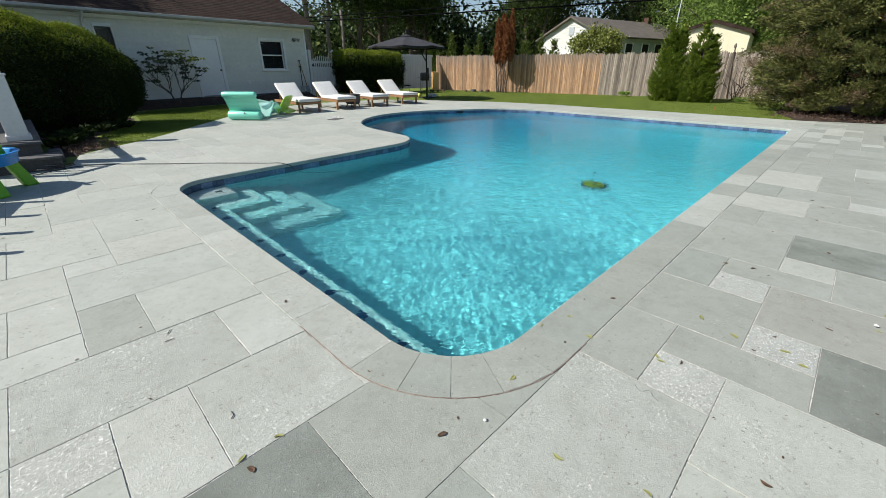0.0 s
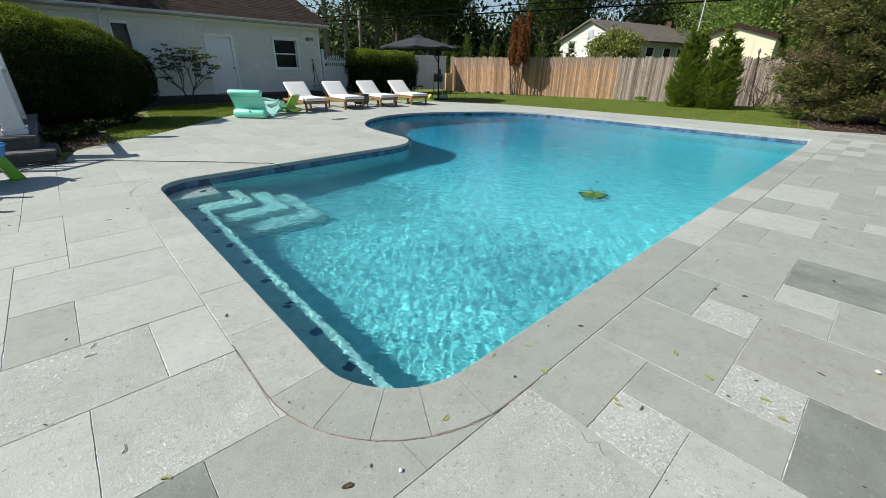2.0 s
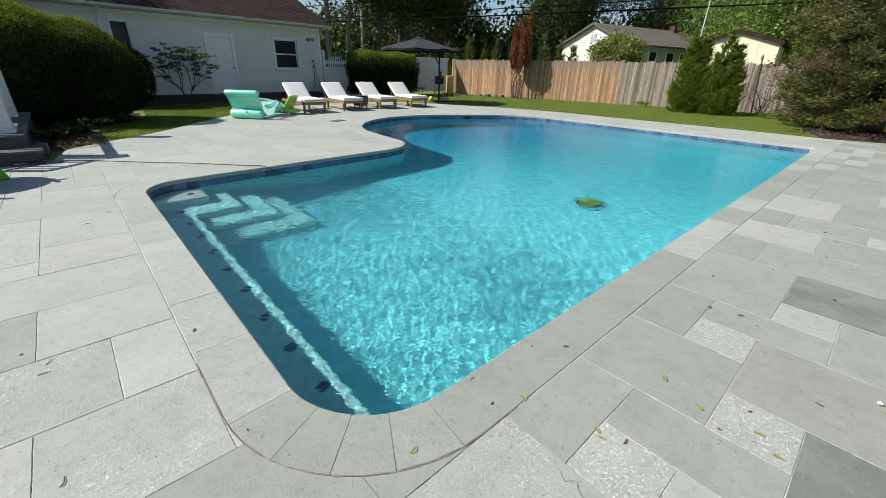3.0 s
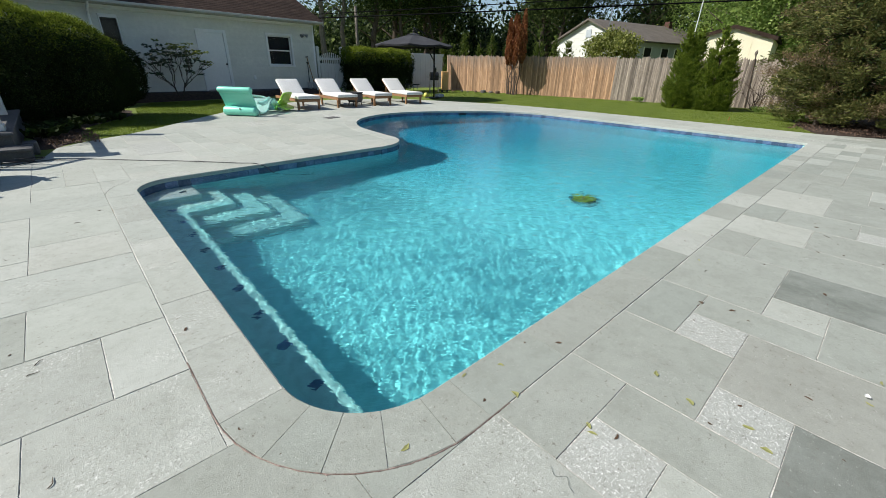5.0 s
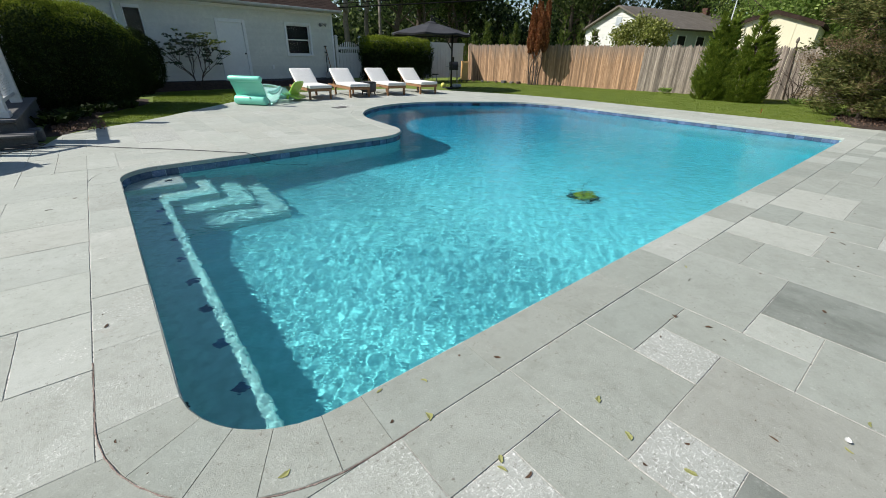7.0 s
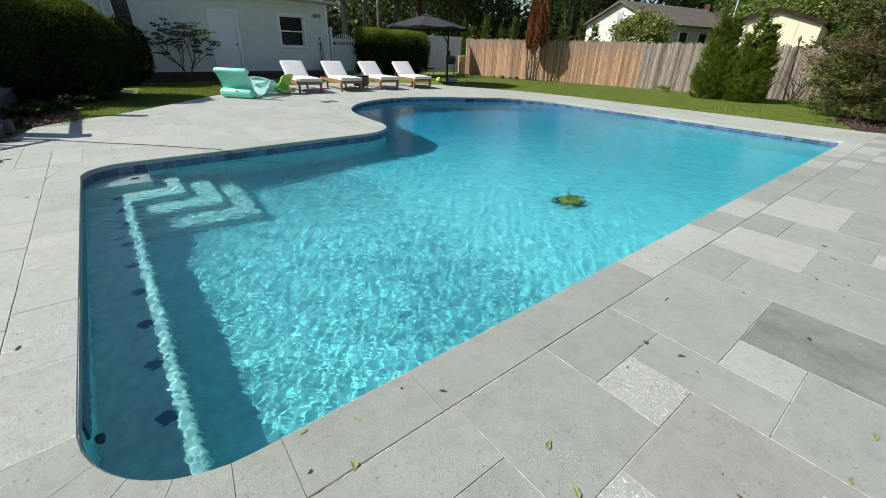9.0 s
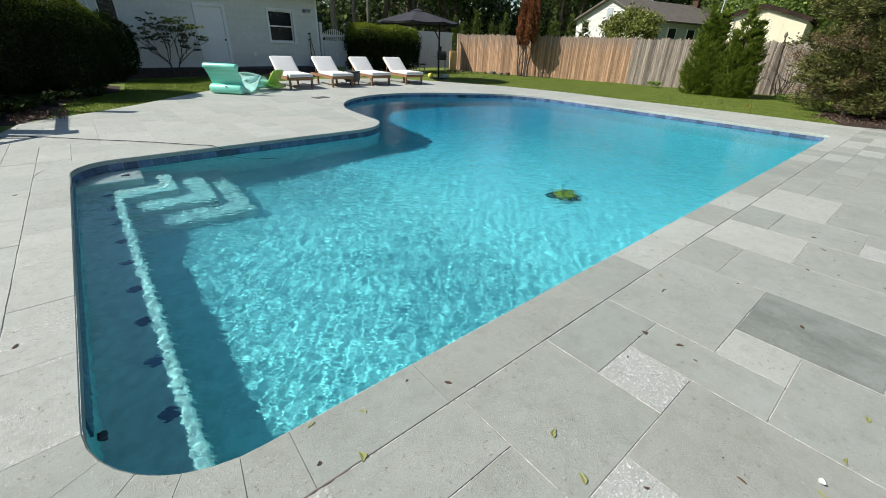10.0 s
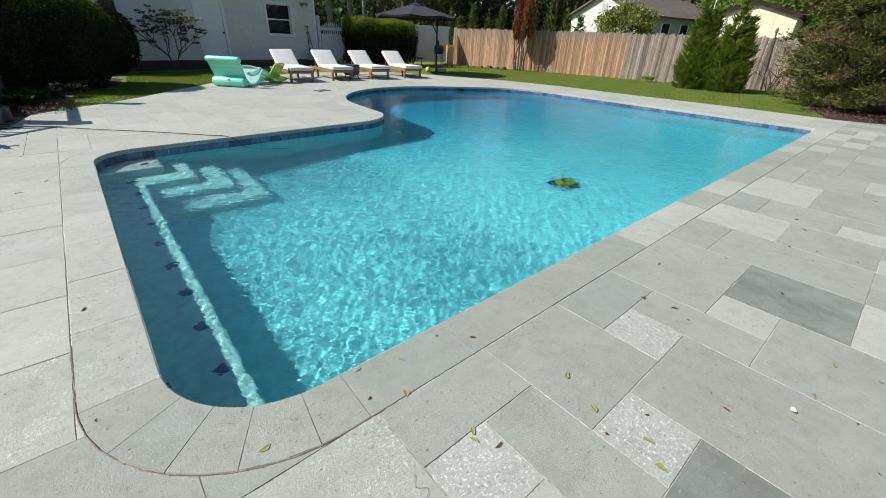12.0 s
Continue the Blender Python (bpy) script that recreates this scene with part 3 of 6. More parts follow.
# bench along the short side, steps in the corner
bench = thing("pool_bench", None, "submerged plastered bench with dark tile markers along the pool wall", "pool bench", kind="structure")
part("seat", Geo().prism(arc(0.51, 0.51, 0.59, 180, 255) + [(0.366, 4.15), (-0.08, 4.15)], -1.15, -0.44), PLASTER, bench, bevel=0.03, segments=3).cycles.is_caustics_receiver = True
for i in range(9):
    y = 0.72 + 0.445 * i
    part("marker_tile", Geo().box(0.215, 0.285, y - 0.035, y + 0.035, -0.4395, -0.434, Matrix.Translation((0.25, y, 0)) @ Matrix.Rotation(radians(20), 4, "Z") @ Matrix.Translation((-0.25, -y, 0))), TILE_BLUE, bench).cycles.is_caustics_receiver = True
steps = thing("pool_steps", None, "submerged plastered corner steps of the swimming pool", "pool steps", kind="structure")
for i, (w, low, z) in enumerate([(0.62, 4.50, -0.20), (0.90, 4.13, -0.45), (1.22, 3.80, -0.65), (1.52, 3.45, -0.82)]):
    y1 = 5.14
    part("tread", Geo().prism([(-0.08 - 0.003 * i, low), (w, low), (w, y1), (0.3, y1), (0.02, 4.96), (-0.08 - 0.003 * i, 4.76)], -1.2, z), PLASTER, steps, bevel=0.03, segments=3).cycles.is_caustics_receiver = True

part("wall_fitting", Geo().box(-0.02, 0.012, 0.70, 0.745, -0.40, -0.36), BLACK_PLASTIC, bench, bevel=0.008).cycles.is_caustics_receiver = True
part("return_fitting", Geo().box(0.42, 0.50, 4.70, 4.77, -0.2, -0.193), BLACK_PLASTIC, steps).cycles.is_caustics_receiver = True


# ---- house with door, window and roof ----
def house():
    h = thing("house", pose(5.3, 18.15, 0, 0, 0, 7), "single-storey white clapboard house with a brown shingle roof", "house")
    S0, S1, Z0, Z1, DEPTH = -11.0, 4.1, 0.22, 2.98, 7.0
    holes = [(-1.0, 0.0, 0.2, 2.36), (1.82, 2.90, 1.2, 2.36), (-3.92, -3.46, 1.45, 2.56)]
    g = Geo()
    xs = sorted({S0, S1, *[a for q in holes for a in q[:2]]})
    for a, b in zip(xs, xs[1:]):
        cuts = [(q[2], q[3]) for q in holes if q[0] <= a and q[1] >= b]
        z = 0.0
        for lo, hi in cuts + [(Z1, Z1)]:
            if lo > z:
                g.box(a, b, 0.02, 0.2, z, lo)
            z = hi
    part("wall", g, SIDING, h)
    part("side_wall", Geo().box(S1 - 0.18, S1, 0.2, DEPTH, 0, Z1).add([(S1, 0.02, Z1), (S1, DEPTH, Z1), (S1, DEPTH / 2, Z1 + 1.9)], [(0, 1, 2)]), SIDING, h)
    part("back_wall", Geo().box(S0, S1, DEPTH, DEPTH + 0.2, 0, Z1), SIDING, h)
    part("foundation", Geo().box(S0, S1 - 0.02, 0.0, 0.19, -0.05, Z0), CONCRETE, h)
    lap = 0.128
    k = 0
    z = Z0
    while z < Z1 - 0.18:
        top = min(z + lap, Z1 - 0.16)
        a = S0
        for q in sorted(holes) + [(S1, S1, 0, 9)]:
            if q[2] - 0.06 < (z + top) / 2 < q[3] + 0.06:
                b = q[0] - 0.075 if q[0] < S1 else S1
                if b > a:
                    part("siding_board", Geo().add([(a, 0.016, top), (b, 0.016, top), (b, -0.008, z), (a, -0.008, z), (a, 0.018, z), (b, 0.018, z)], [(0, 1, 2, 3), (3, 2, 5, 4)]), SIDING, h)
                a = q[1] + 0.075
        z += lap
    part("corner_board", Geo().box(S1 - 0.06, S1 + 0.035, -0.018, 0.1, 0.1, Z1), TRIM, h, bevel=0.004)
    part("frieze_board", Geo().box(S0, S1 + 0.03, -0.016, 0.02, Z1 - 0.16, Z1 + 0.02), TRIM, h)
    part("soffit", Geo().box(S0, S1 + 0.25, -0.42, 0.05, Z1 - 0.06, Z1 - 0.035), GUTTER, h)
    part("gutter", Geo().box(S0, S1 + 0.28, -0.54, -0.42, Z1 - 0.04, Z1 + 0.05), GUTTER, h, bevel=0.02)
    part("downspout", Geo().tube([(-4.2, -0.45, Z1 - 0.01), (-4.2, -0.2, Z1 - 0.2), (-4.2, -0.07, Z1 - 0.35), (-4.2, -0.07, 0.25)], 0.04), TRIM, h)
    # roof: two slopes with shingle courses
    rise, ridge_y = 2.0, DEPTH / 2
    g = Geo()
    e0, e1 = (-0.50, Z1 + 0.045), (ridge_y, Z1 + 0.0 + rise)
    for flip in (1, -1):
        a = (e0[0] if flip > 0 else 2 * ridge_y - e0[0])
        g.add([(S0, a, e0[1] - 0.05), (S1 + 0.3, a, e0[1] - 0.05), (S1 + 0.3, ridge_y, e1[1] - 0.05), (S0, ridge_y, e1[1] - 0.05)], [(0, 1, 2, 3)])
    roof = part("roof", g, ROOF, h)
    slope = Vector((e1[0] - e0[0], e1[1] - e0[1]))
    n = 26
    for i in range(n):
        p, q = Vector(e0) + slope * (i / n), Vector(e0) + slope * ((i + 1.15) / n)
        part("shingle_course", Geo().add([(S0, p.x, p.y + 0.012), (S1 + 0.32, p.x, p.y + 0.012), (S1 + 0.32, q.x, q.y + 0.004), (S0, q.x, q.y + 0.004), (S0, p.x, p.y), (S1 + 0.32, p.x, p.y)], [(0, 1, 2, 3), (4, 5, 1, 0)]), ROOF, roof)
    part("rake_board", Geo().add([(S1 + 0.3, e0[0], e0[1] - 0.17), (S1 + 0.3, e1[0], e1[1] - 0.17), (S1 + 0.3, e1[0], e1[1] - 0.02), (S1 + 0.3, e0[0], e0[1] - 0.02),
                                  (S1 + 0.26, e0[0], e0[1] - 0.17), (S1 + 0.26, e1[0], e1[1] - 0.17), (S1 + 0.26, e1[0], e1[1] - 0.02), (S1 + 0.26, e0[0], e0[1] - 0.02)],
                                 [(0, 1, 2, 3), (7, 6, 5, 4), (0, 4, 5, 1), (3, 2, 6, 7)]), TRIM, h)
    # door
    door = part("door", Geo().box(-0.955, -0.045, 0.03, 0.075, 0.25, 2.31), TRIM, h, "plain white closed door", bevel=0.006)
    part("door_knob", Geo().lathe([(0.012, 0), (0.012, 0.03), (0.032, 0.045), (0.036, 0.065), (0.02, 0.085)], 14).transformed(pose(-0.10, 0.03, 1.2, 90, 0, 0)), BLACK_METAL, door, smooth=True)
    part("hinge", Geo().box(-0.975, -0.945, 0.015, 0.035, 1.95, 2.05), BLACK_METAL, door)
    for a, b, lo, hi in ((-1.07, -0.955, 0.2, 2.43), (-0.045, 0.07, 0.2, 2.43), (-0.955, -0.045, 2.31, 2.43)):
        part("door_casing", Geo().box(a, b, -0.025, 0.06, lo, hi), TRIM, h, bevel=0.005)
    part("threshold", Geo().box(-1.0, 0.0, -0.06, 0.1, 0.19, 0.245), GREY_METAL, h)
    # windows
    for a, b, lo, hi in holes[1:]:
        w = part("window", Geo().box(a, b, 0.16, 0.19, lo, hi), DARK_ROOM, h, "double-hung window with dark glass and white frame")
        rim = 0.085 if a > 0 else 0.03
        paint = TRIM if a > 0 else BLACK_METAL
        for p, q, r, s in ((a - rim, a, lo - 0.03, hi + 0.1), (b, b + rim, lo - 0.03, hi + 0.1), (a, b, hi, hi + 0.1)):
            part("frame", Geo().box(p, q, -0.03, 0.06, r, s), TRIM, w, bevel=0.005)
        part("sill", Geo().box(a - 0.1, b + 0.1, -0.06, 0.06, lo - 0.075, lo - 0.0), TRIM, w, bevel=0.006)
        mid = (lo + hi) / 2
        for lo2, hi2, y in ((lo, mid + 0.02, 0.10), (mid - 0.02, hi, 0.07)):
            g = Geo()
            for p, q, r, s in ((a, a + 0.04, lo2, hi2), (b - 0.04, b, lo2, hi2), (a + 0.04, b - 0.04, lo2, lo2 + 0.045), (a + 0.04, b - 0.04, hi2 - 0.04, hi2)):
                g.box(p, q, y - 0.02, y + 0.015, r, s)
            part("sash", g, paint, w)
            pane = part("pane", Geo().box(a + 0.04, b - 0.04, y - 0.004, y, lo2 + 0.045, hi2 - 0.04), PANE, w)
            pane.visible_shadow = False
    # the wall lamp by the corner
    lampp = part("wall_lamp", Geo().lathe([(0.06, 0), (0.06, 0.03), (0.03, 0.05)], 16).transformed(pose(3.58, -0.008, 2.46, 90, 0, 0)), GREY_METAL, h, "twin-head outdoor wall lamp")
    for sx in (-0.11, 0.11):
        part("lamp_head", Geo().lathe([(0.02, 0), (0.035, 0.03), (0.075, 0.12), (0.078, 0.14), (0.06, 0.14)], 16).transformed(pose(3.58 + sx * 0.4, -0.06, 2.47, 110, 0, 60 if sx > 0 else -60)), GREY_METAL, lampp, smooth=True)
    part("outlet_box", Geo().box(0.95, 1.05, -0.03, 0.0, 0.62, 0.78), TRIM, h, bevel=0.008)
    return h


def transformed(self, m):
    self.v = [tuple(m @ Vector(p)) for p in self.v]
    return self


Geo.transformed = transformed
house()

# wing added out of view as backdrop and shade; the porch by the steps
wing = thing("house_wing", pose(0, 0, 0), "assumed white house wing behind the porch, out of view", "house wing")
part("wall", Geo().box(-9.0, -2.5, 11.2, 17.0, 0, 2.3), SIDING, wing)
part("corner_board", Geo().box(-2.56, -2.46, 11.16, 11.3, 0.3, 2.3), TRIM, wing)
part("roof", Geo().add([(-9.2, 10.8, 2.25), (-2.25, 10.8, 2.25), (-2.25, 17.4, 2.25), (-9.2, 17.4, 2.25), (-5.2, 10.8, 3.9), (-5.2, 17.4, 3.9)], [(0, 1, 4), (3, 5, 2), (1, 2, 5, 4), (0, 4, 5, 3), (0, 3, 2, 1)]), ROOF, wing)
porch = thing("porch", pose(0, 0, 0), "dark grey stone porch with two broad steps", "porch")
part("step", Geo().box(-5.0, -0.86, 7.11, 7.52, -0.03, 0.15), CONCRETE, porch, bevel=0.012)
part("tread", Geo().box(-5.0, -0.83, 7.07, 7.50, 0.15, 0.19), CONCRETE, porch, bevel=0.012)
part("platform", Geo().box(-5.0, -1.02, 7.50, 11.2, -0.03, 0.32), CONCRETE, porch, bevel=0.012)
part("tread", Geo().box(-5.0, -0.99, 7.44, 11.2, 0.32, 0.36), CONCRETE, porch, bevel=0.012)
solo("stepping_stone", Geo().box(-0.98, -0.80, 7.80, 8.10, -0.03, 0.16), CONCRETE, label="rough grey stone block beside the porch steps", category="stone", bevel=0.03)
rail = thing("porch_railing", pose(0, 0, 0), "white painted porch railing with square balusters", "railing")
post = part("newel_post", Geo().box(-1.33, -1.09, 7.76, 8.00, 0.36, 1.25), VINYL, rail, bevel=0.012)
part("post_cap", Geo().box(-1.35, -1.07, 7.74, 8.02, 1.25, 1.28).box(-1.31, -1.11, 7.78, 7.98, 1.28, 1.31), VINYL, post, bevel=0.012)
part("base_trim", Geo().box(-1.35, -1.07, 7.74, 8.02, 0.36, 0.44), VINYL, post, bevel=0.008)
for z, w in ((1.18, 0.06), (0.50, 0.03)):
    part("rail", Geo().box(-1.21 - w, -1.21 + w, 8.0, 10.2, z, z + 0.06), VINYL, rail, bevel=0.008)
bal = Geo().box(-0.018, 0.018, -0.018, 0.018, 0.56, 1.18).mesh("baluster")
for i in range(8):
    part("baluster", bal, VINYL, rail).location = (-1.21, 9.12 + 0.13 * i, 0)
# the handrail going down beside the steps
handrail = thing("stair_handrail", pose(-1.6, 0, 0), "white painted handrail descending beside the porch steps", "railing")
part("rail", Geo().add([(x, y, z + d) for x in (-0.045, 0.045) for y, z in ((7.85, 1.40), (6.96, 0.76)) for d in (0, 0.06)], [(0, 1, 3, 2), (4, 6, 7, 5), (0, 4, 5, 1), (2, 3, 7, 6), (1, 5, 7, 3), (0, 2, 6, 4)]), VINYL, handrail, bevel=0.006)
for y, z0, z1 in ((7.80, 0.36, 1.40), (6.99, 0.0, 0.80)):
    part("post", Geo().box(-0.045, 0.045, y - 0.045, y + 0.045, z0, z1), VINYL, handrail, bevel=0.006)
for y, z0, z1 in ((7.16, 0.19, 0.90), (7.32, 0.19, 1.02), (7.62, 0.36, 1.23)):
    part("baluster", Geo().box(-0.016, 0.016, y - 0.016, y + 0.016, z0, z1), VINYL, handrail)
part("end_post", Geo().box(-1.29, -1.13, 10.12, 10.28, 0.36, 2.3), VINYL, rail, bevel=0.01)


# ---- fences ----
def picket_fence(m, length, pick):
    fnc = thing("stockade_fence", m, "tall weathered cedar stockade fence with pointed pickets", "fence")
    rng = random.Random(5)
    kinds = []
    for h in (1.90, 1.93, 1.96):
        w, t = 0.0385, 0.018
        g = Geo()
        ring = [(-w, 0.0), (w, 0.0), (w, h - 0.06), (0.0, h), (-w, h - 0.06)]
        nn = len(ring)
        g.add([(x, -t if abs(x) < 0.01 else -t * 0.5, z) for x, z in ring] + [(x, t, z) for x, z in ring], [tuple(range(nn)), tuple(range(2 * nn - 1, nn - 1, -1))] + [(i, nn + i, nn + (i + 1) % nn, (i + 1) % nn) for i in range(nn)])
        kinds.append(g)
    meshes = {}
    rest = {True: Geo(), False: Geo()}
    n = int(length / 0.078)
    for i in range(n):
        s = i * 0.078
        grey = pick(s)
        k = rng.randrange(3)
        lean, dz = rng.uniform(-0.004, 0.004), rng.uniform(-0.03, 0.01)
        if s < 22.5 and len(fnc.children) < 290:
            if (k, grey) not in meshes:
                meshes[k, grey] = kinds[k].mesh("picket")
            ob = part("picket", meshes[k, grey], FENCE_GREY if grey else FENCE_WARM, fnc)
            ob.matrix_basis = Matrix.Translation((s, 0, dz - 0.02)) @ Matrix.Rotation(lean, 4, "Y")
        else:
            mm = Matrix.Translation((s, 0, dz - 0.02)) @ Matrix.Rotation(lean, 4, "Y")
            rest[grey].add([mm @ Vector(p) for p in kinds[k].v], kinds[k].f)
    for grey, g in rest.items():
        if g.v:
            tagged(part("far_pickets", g, FENCE_GREY if grey else FENCE_WARM, fnc), kind="stuff")
    for z in (0.35, 1.0, 1.6):
        part("rail", Geo().box(0, length, 0.02, 0.07, z, z + 0.08), FENCE_GREY, fnc)
    # a dark strip stands in for the gap of two grey panels, under a turned tip
    post = part("panel_post", Geo().tube([(15.18, -0.035, 0.0), (15.0, -0.035, 2.02)], 0.022, 8), TWIG, fnc, "dark strip for the gap between panels")
    part("finial", Geo().lathe([(0.03, 0.0), (0.045, 0.03), (0.055, 0.09), (0.04, 0.15), (0.008, 0.20)], 14, (14.99, -0.035, 2.0)), FENCE_GREY, post, smooth=True)
    return fnc


# from the far corner towards the cedar; the middle boards are warm, the later panels silver-grey
fence_m = pose(17.62, 18.1, 0, 0, 0, -76)
picket_fence(fence_m, 30.0, lambda s: s > 9.62)

vinyl = thing("vinyl_fence", pose(9.42, 18.72, 0.12, 0, 0, -4.2), "white vinyl privacy fence with a picket-topped gate", "fence")
for s in (0.12, 1.36, 5.05):
    p = part("post", Geo().box(s - 0.065, s + 0.065, -0.065, 0.065, -0.2, 1.86), VINYL, vinyl, bevel=0.008)
    part("post_cap", Geo().box(s - 0.085, s + 0.085, -0.085, 0.085, 1.86, 1.89).add([(s - 0.075, -0.075, 1.89), (s + 0.075, -0.075, 1.89), (s + 0.075, 0.075, 1.89), (s - 0.075, 0.075, 1.89), (s, 0, 1.95)], [(0, 1, 4), (1, 2, 4), (2, 3, 4), (3, 0, 4)]), VINYL, p)
for a, b in ((1.42, 4.98), (5.12, 7.88)):
    for i in range(int((b - a) / 0.18)):
        part("panel_board", Geo().box(a + i * 0.18, a + i * 0.18 + 0.174, -0.018, 0.018, 0.05, 1.68), VINYL, vinyl, bevel=0.004)
    part("rail", Geo().box(a, b, -0.03, 0.03, 1.68, 1.80), VINYL, vinyl, bevel=0.006)
    part("rail", Geo().box(a, b, -0.03, 0.03, 0.0, 0.12), VINYL, vinyl, bevel=0.006)
gate = thing("garden_gate", pose(9.42, 18.72, 0.12, 0, 0, -4.2), "white vinyl gate with arched open pickets", "gate")
for i in range(6):
    part("panel_board", Geo().box(0.22 + i * 0.18, 0.22 + i * 0.18 + 0.174, -0.018, 0.018, 0.05, 1.12), VINYL, gate, bevel=0.004)
for z in (0.08, 1.08, 1.34):
    part("rail", Geo().box(0.2, 1.29, -0.03, 0.03, z, z + 0.10), VINYL, gate, bevel=0.006)
part("brace", Geo().box(-0.75, 0.75, -0.034, -0.02, -0.04, 0.04, pose(0.745, 0, 0.62, 0, -38, 0)), VINYL, gate)
for i in range(11):
    s = 0.25 + i * 0.099
    top = 1.62 - 0.16 * ((i - 5) / 5) ** 2 + 0.05
    part("gate_picket", Geo().prism([(s - 0.022, -0.012), (s + 0.022, -0.012), (s + 0.022, 0.012), (s - 0.022, 0.012)], 1.10, top), VINYL, gate)
for z in (0.45, 1.25):
    part("hinge", Geo().box(0.16, 0.30, -0.05, -0.03, z - 0.04, z + 0.04), BLACK_METAL, gate)
part("latch", Geo().box(1.22, 1.36, -0.055, -0.03, 1.08, 1.2), BLACK_METAL, gate)


# ---- planting beds ----
def mound(name, ring, height, material, label, seed=1):
    pts = spaced(ring, 0.25)
    xs, ys = [p[0] for p in ring], [p[1] for p in ring]

    def z(x, y):
        d = min((x - a) ** 2 + (y - b) ** 2 for a, b in pts) ** 0.5
        return -0.045 + height * min(1.0, d / 0.5) + 0.03 * noise.noise((x * 3, y * 3, seed)) * min(1, d * 4)
    v, f = filled([pts], lambda x, y: inside(x, y, pts), 0.28)
    solo(name, flat_mesh(name, v, f, z, True), material, label=label, category="planting bed", kind="structure")


mound("house_bed", [(-1.0, 15.9), (2.2, 16.5), (5.8, 17.2), (9.3, 17.7), (9.3, 18.55), (-1.4, 17.3)], 0.30, MULCH, "dark mulch bed along the house wall", 2)
mound("porch_bed", [(-0.98, 7.98), (-0.63, 8.18), (-0.17, 8.95), (-0.1, 10.0), (0.02, 10.8), (0.6, 11.8), (1.1, 12.7), (1.25, 14.2), (-1.4, 14.5), (-1.45, 11.2), (-0.98, 11.2)], 0.09, MULCH, "dark bark mulch bed beside the porch", 3)
mound("cedar_bed", [(13.62, 0.15), (14.4, 0.45), (15.4, 0.80), (17.6, 1.3), (21.4, 1.2), (23.2, -7.0), (14.75, -7.0), (14.35, -1.7)], 0.08, MULCH, "dark mulch bed under the cedar", 4)


# bark chips and dry litter lie loose on the open parts of the beds
nr = np.random.default_rng(61)
chips = []
for x0, x1, y0, y1, m in ((13.7, 16.6, -2.2, 0.75, 1500), (-0.75, 0.0, 8.2, 9.6, 500)):
    p = nr.uniform((x0, y0), (x1, y1), (m, 2))
    chips.append(np.column_stack([p, np.full(m, 0.06 if x0 > 0 else 0.05) + nr.uniform(-0.01, 0.015, m)]))
solo("bark_chips", leaf_mesh("bark_chips", np.concatenate(chips), 0.06, 0.025, 0.0, nr, None, 0.8), SOIL_BROWN, label="loose brown bark chips and dry litter on the beds", category="mulch", kind="stuff")


# ---- plants ----
def trunk_geo(g, base, top, r0, r1, rng, bend=0.25, seg=9, steps=7):
    b, t = Vector(base), Vector(top)
    path, radii = [], []
    for i in range(steps + 1):
        k = i / steps
        w = Vector((rng.uniform(-1, 1), rng.uniform(-1, 1), 0)) * bend * math.sin(math.pi * k) * 0.5
        path.append(b.lerp(t, k) + w)
        radii.append((r0 + (r1 - r0) * k) * (1.35 if i == 0 else 1.0))
    g.tube(path, radii, seg)
    return path


def tree(name, x, y, height, spread, seed, leaf=LEAF_TREE, bark=BARK, trunk=0.2, crown_low=0.35, n_leaf=5200, size=0.30, label="tall leafy tree behind the fence", group="", lean=0.0):
    rng, nr = random.Random(seed), np.random.default_rng(seed)
    t = thing(name, pose(x, y, -0.05, 0, 0, rng.uniform(0, 360)), label, "tree", group)
    g = Geo()
    path = trunk_geo(g, (0, 0, 0), (lean, 0, height * 0.9), trunk, trunk * 0.25, rng, 0.6)
    mid = height * (1 + crown_low) / 2
    half = height * (1 - crown_low) / 2
    tips = []
    for i in range(13):
        k = crown_low * 0.55 + (0.95 - crown_low * 0.55) * i / 13
        a = Vector((lean * k, 0, height * 0.9 * k))
        ang = i * 2.4 + rng.uniform(-0.4, 0.4)
        reach = spread * rng.uniform(0.55, 0.9) * (1 - 0.45 * k)
        b = a + Vector((math.cos(ang) * reach, math.sin(ang) * reach, reach * rng.uniform(0.35, 0.8)))
        g.tube([a, a.lerp(b, 0.5) + Vector((0, 0, 0.1)), b], [trunk * 0.42 * (1 - k * 0.6), trunk * 0.25 * (1 - k * 0.6), 0.02], 6)
        tips.append(b)
    part("trunk", g, bark, t, smooth=True)
    per = 26
    n = n_leaf // per
    p, o = clumps(nr, n, per, (lean * 0.6, 0, mid), (spread, spread, half), 0.30 * spread / 2.2, 0.35, 0.7)
    c = np.array([tuple(q) for q in tips])
    q = np.repeat(c, 40, 0) + nr.normal(size=(len(tips) * 40, 3)) * 0.35
    me = leaf_mesh("crown", np.concatenate([p, q]), size, size * 0.62, 0.0, nr, np.concatenate([o, np.zeros_like(q)]) * 0.5)
    part("crown", me, leaf, t)
    return t


